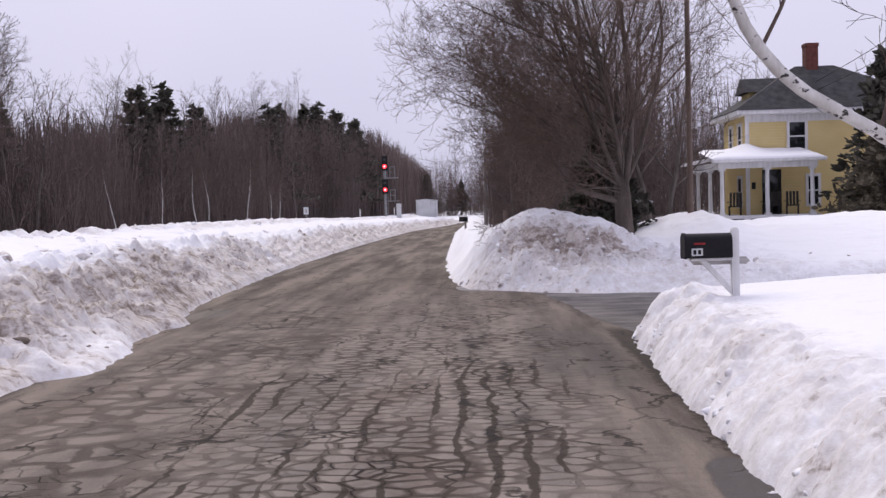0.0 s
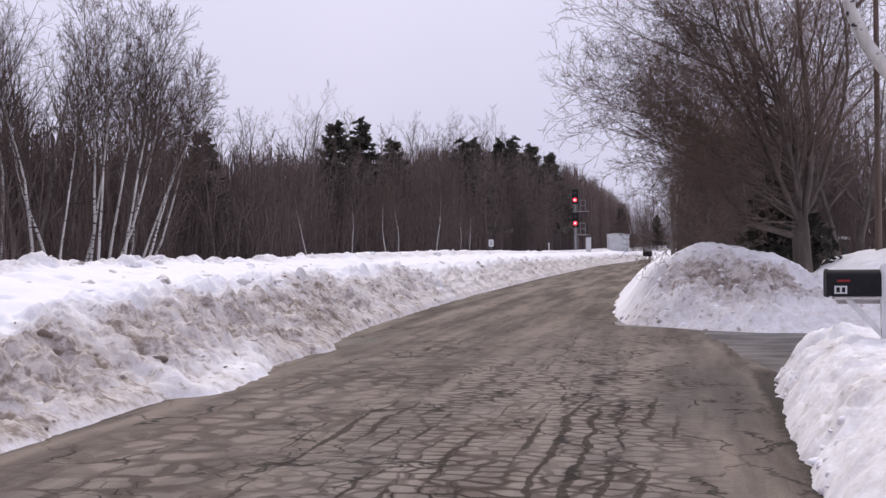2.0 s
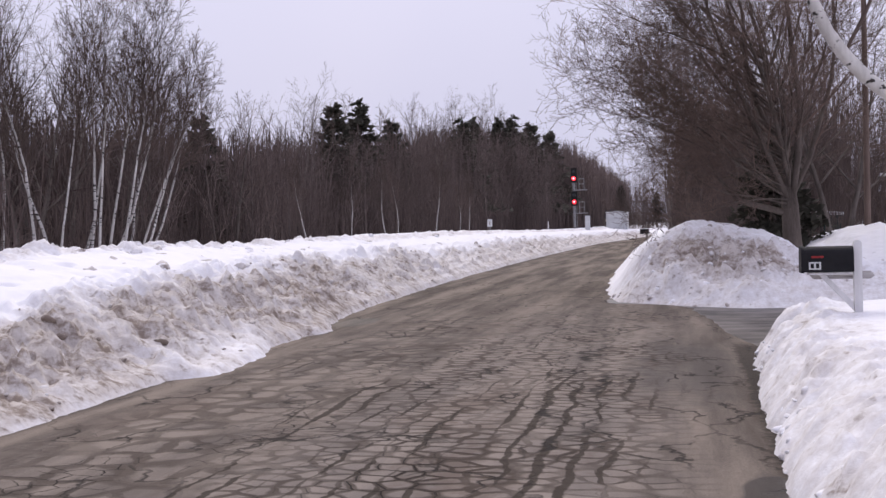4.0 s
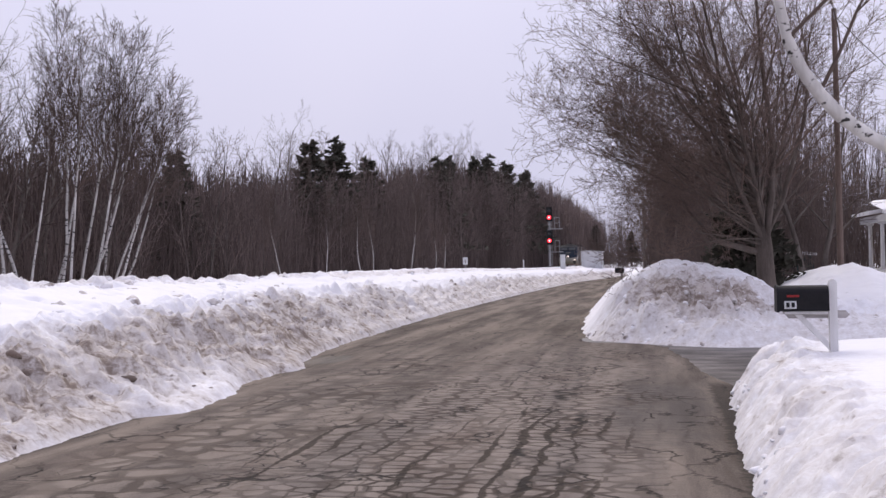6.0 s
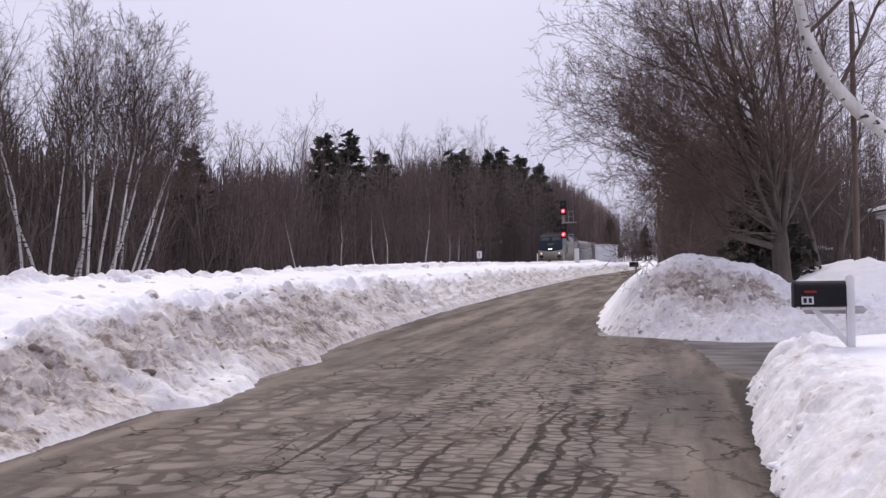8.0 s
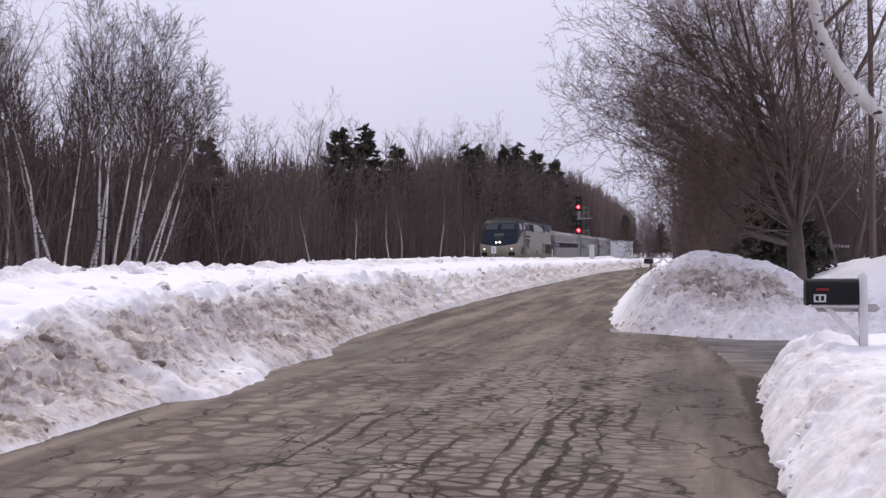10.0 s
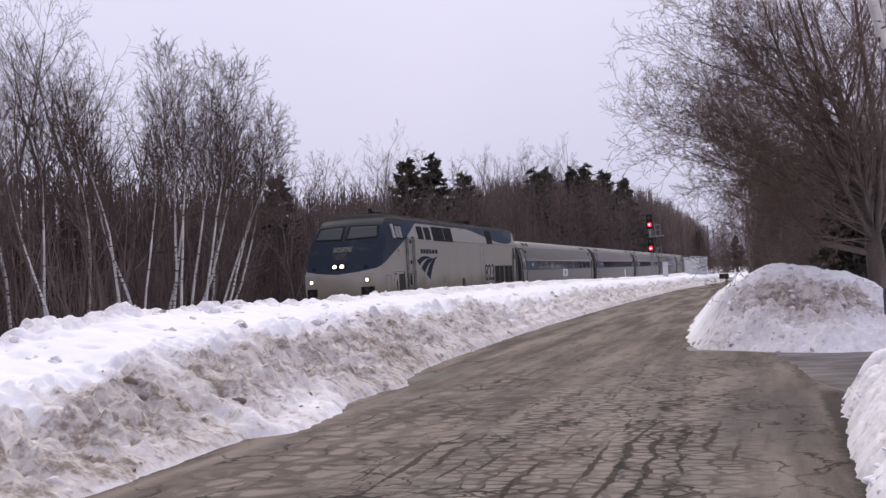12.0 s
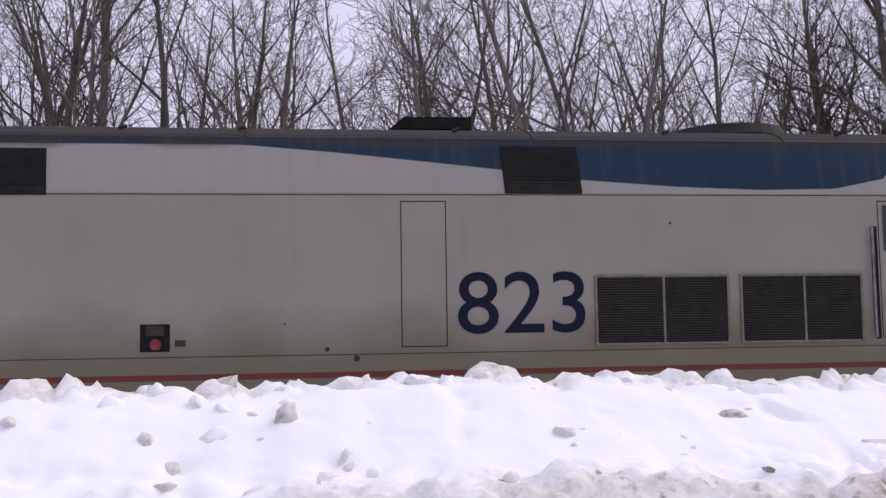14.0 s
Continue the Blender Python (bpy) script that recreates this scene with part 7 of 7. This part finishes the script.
rng = random.Random(31)
spots = []
for k in range(26):
    # broad grimy lumps along the crest
    y, u = rng.uniform(-9, 26), rng.gauss(3.65, 0.15)
    x, r = left_x(y, u), rng.uniform(0.12, 0.24)
    spots.append((x, y, left_profile(x, y, u) - 0.72 * r, r, rng.choice((0.4, 0.6, 0.75))))
for k in range(75):
    # half-sunk lumps of grimy snow on the clean slope, greyed also for their shading
    y, u = rng.uniform(-9, 24), rng.uniform(1.7, 3.7)
    x, r = left_x(y, u), rng.uniform(0.07, 0.17)
    spots.append((x, y, left_profile(x, y, u) - 0.5 * r, r, rng.choice((0.35, 0.5, 0.7))))
for k in range(520):
    y = rng.choice((rng.uniform(-8, 12), rng.uniform(-2, 22), rng.uniform(12, 60)))
    u = rng.choice((rng.gauss(3.7, 0.25), rng.uniform(2.0, 3.6), rng.uniform(0.05, 1.8), rng.uniform(0.05, 1.8), rng.uniform(0.05, 1.8)))
    u = max(0.05, u / (0.8 if y > 30 else 1.0))
    x = left_x(y, u)
    r = (0.03 + 0.10 * rng.random() ** 1.6 if u < 3.3 else 0.045 + 0.085 * rng.random()) * (1.2 if y > 25 else 1.0)
    spots.append((x, y, left_profile(x, y, u) - 0.5 * r, r * (1.0 if u > 1.9 else 0.75), rng.choice((0.0, 0.2, 0.5)) if u > 1.9 else rng.choice((0.6, 0.8, 1.0, 1.2))))
for k in range(240):
    x, y = rng.gauss(0.9, 1.9), rng.gauss(20.3, 1.1)
    if x > along(PILE_EDGE, y) + 0.1 and y > 18.6:
        r = rng.uniform(0.02, 0.075)
        spots.append((x, y, yard(x, y) - 0.3 * r, r, rng.choice((0.1, 0.5, 0.9))))
for k in range(70):
    y = rng.uniform(3, 12.8)
    u = abs(rng.gauss(0.0, 0.12))
    x = along(RIGHT, y) + u
    r = rng.uniform(0.015, 0.05)
    spots.append((x, y, right_profile(x, y, u) - 0.5 * r, r, rng.choice((0.1, 0.4))))
clods("snow_clods", "loose grey and white clods of ploughed snow", 42, spots, SNOW)
clod = clods("frozen_clod", "brown frozen clod stuck in the snow bank", 43, [(0, 0, 0, 0.10, 1.0), (0.02, 0.09, 0.03, 0.07, 1.0), (-0.02, -0.08, -0.02, 0.05, 1.0)], material("frozen_mud", (0.10, 0.078, 0.062), (0.20, 0.16, 0.135), 9, 0.9, 0.5))
clod.matrix_basis = pose(-6.05, 10.9, left_profile(-6.05, 10.9, 0.65) + 0.02)


def motions():
    """The train runs in at an even pace; places of its tail end along the line."""
    rows = ((0.0, 318.0), (4.5, 221.35), (5.5, 199.6), (7.0, 166.85), (7.5, 155.85), (10.0, 100.0), (11.0, 77.6), (12.0, 55.0), (12.5, 43.6), (12.8, 36.75), (13.2, 27.56), (13.6, 18.2), (14.0, 8.69))
    for ob, back in TRAIN:
        walk(ob, [(t, pose(TRACK_X, s + back, RAIL_Z)) for t, s in rows])


motions()
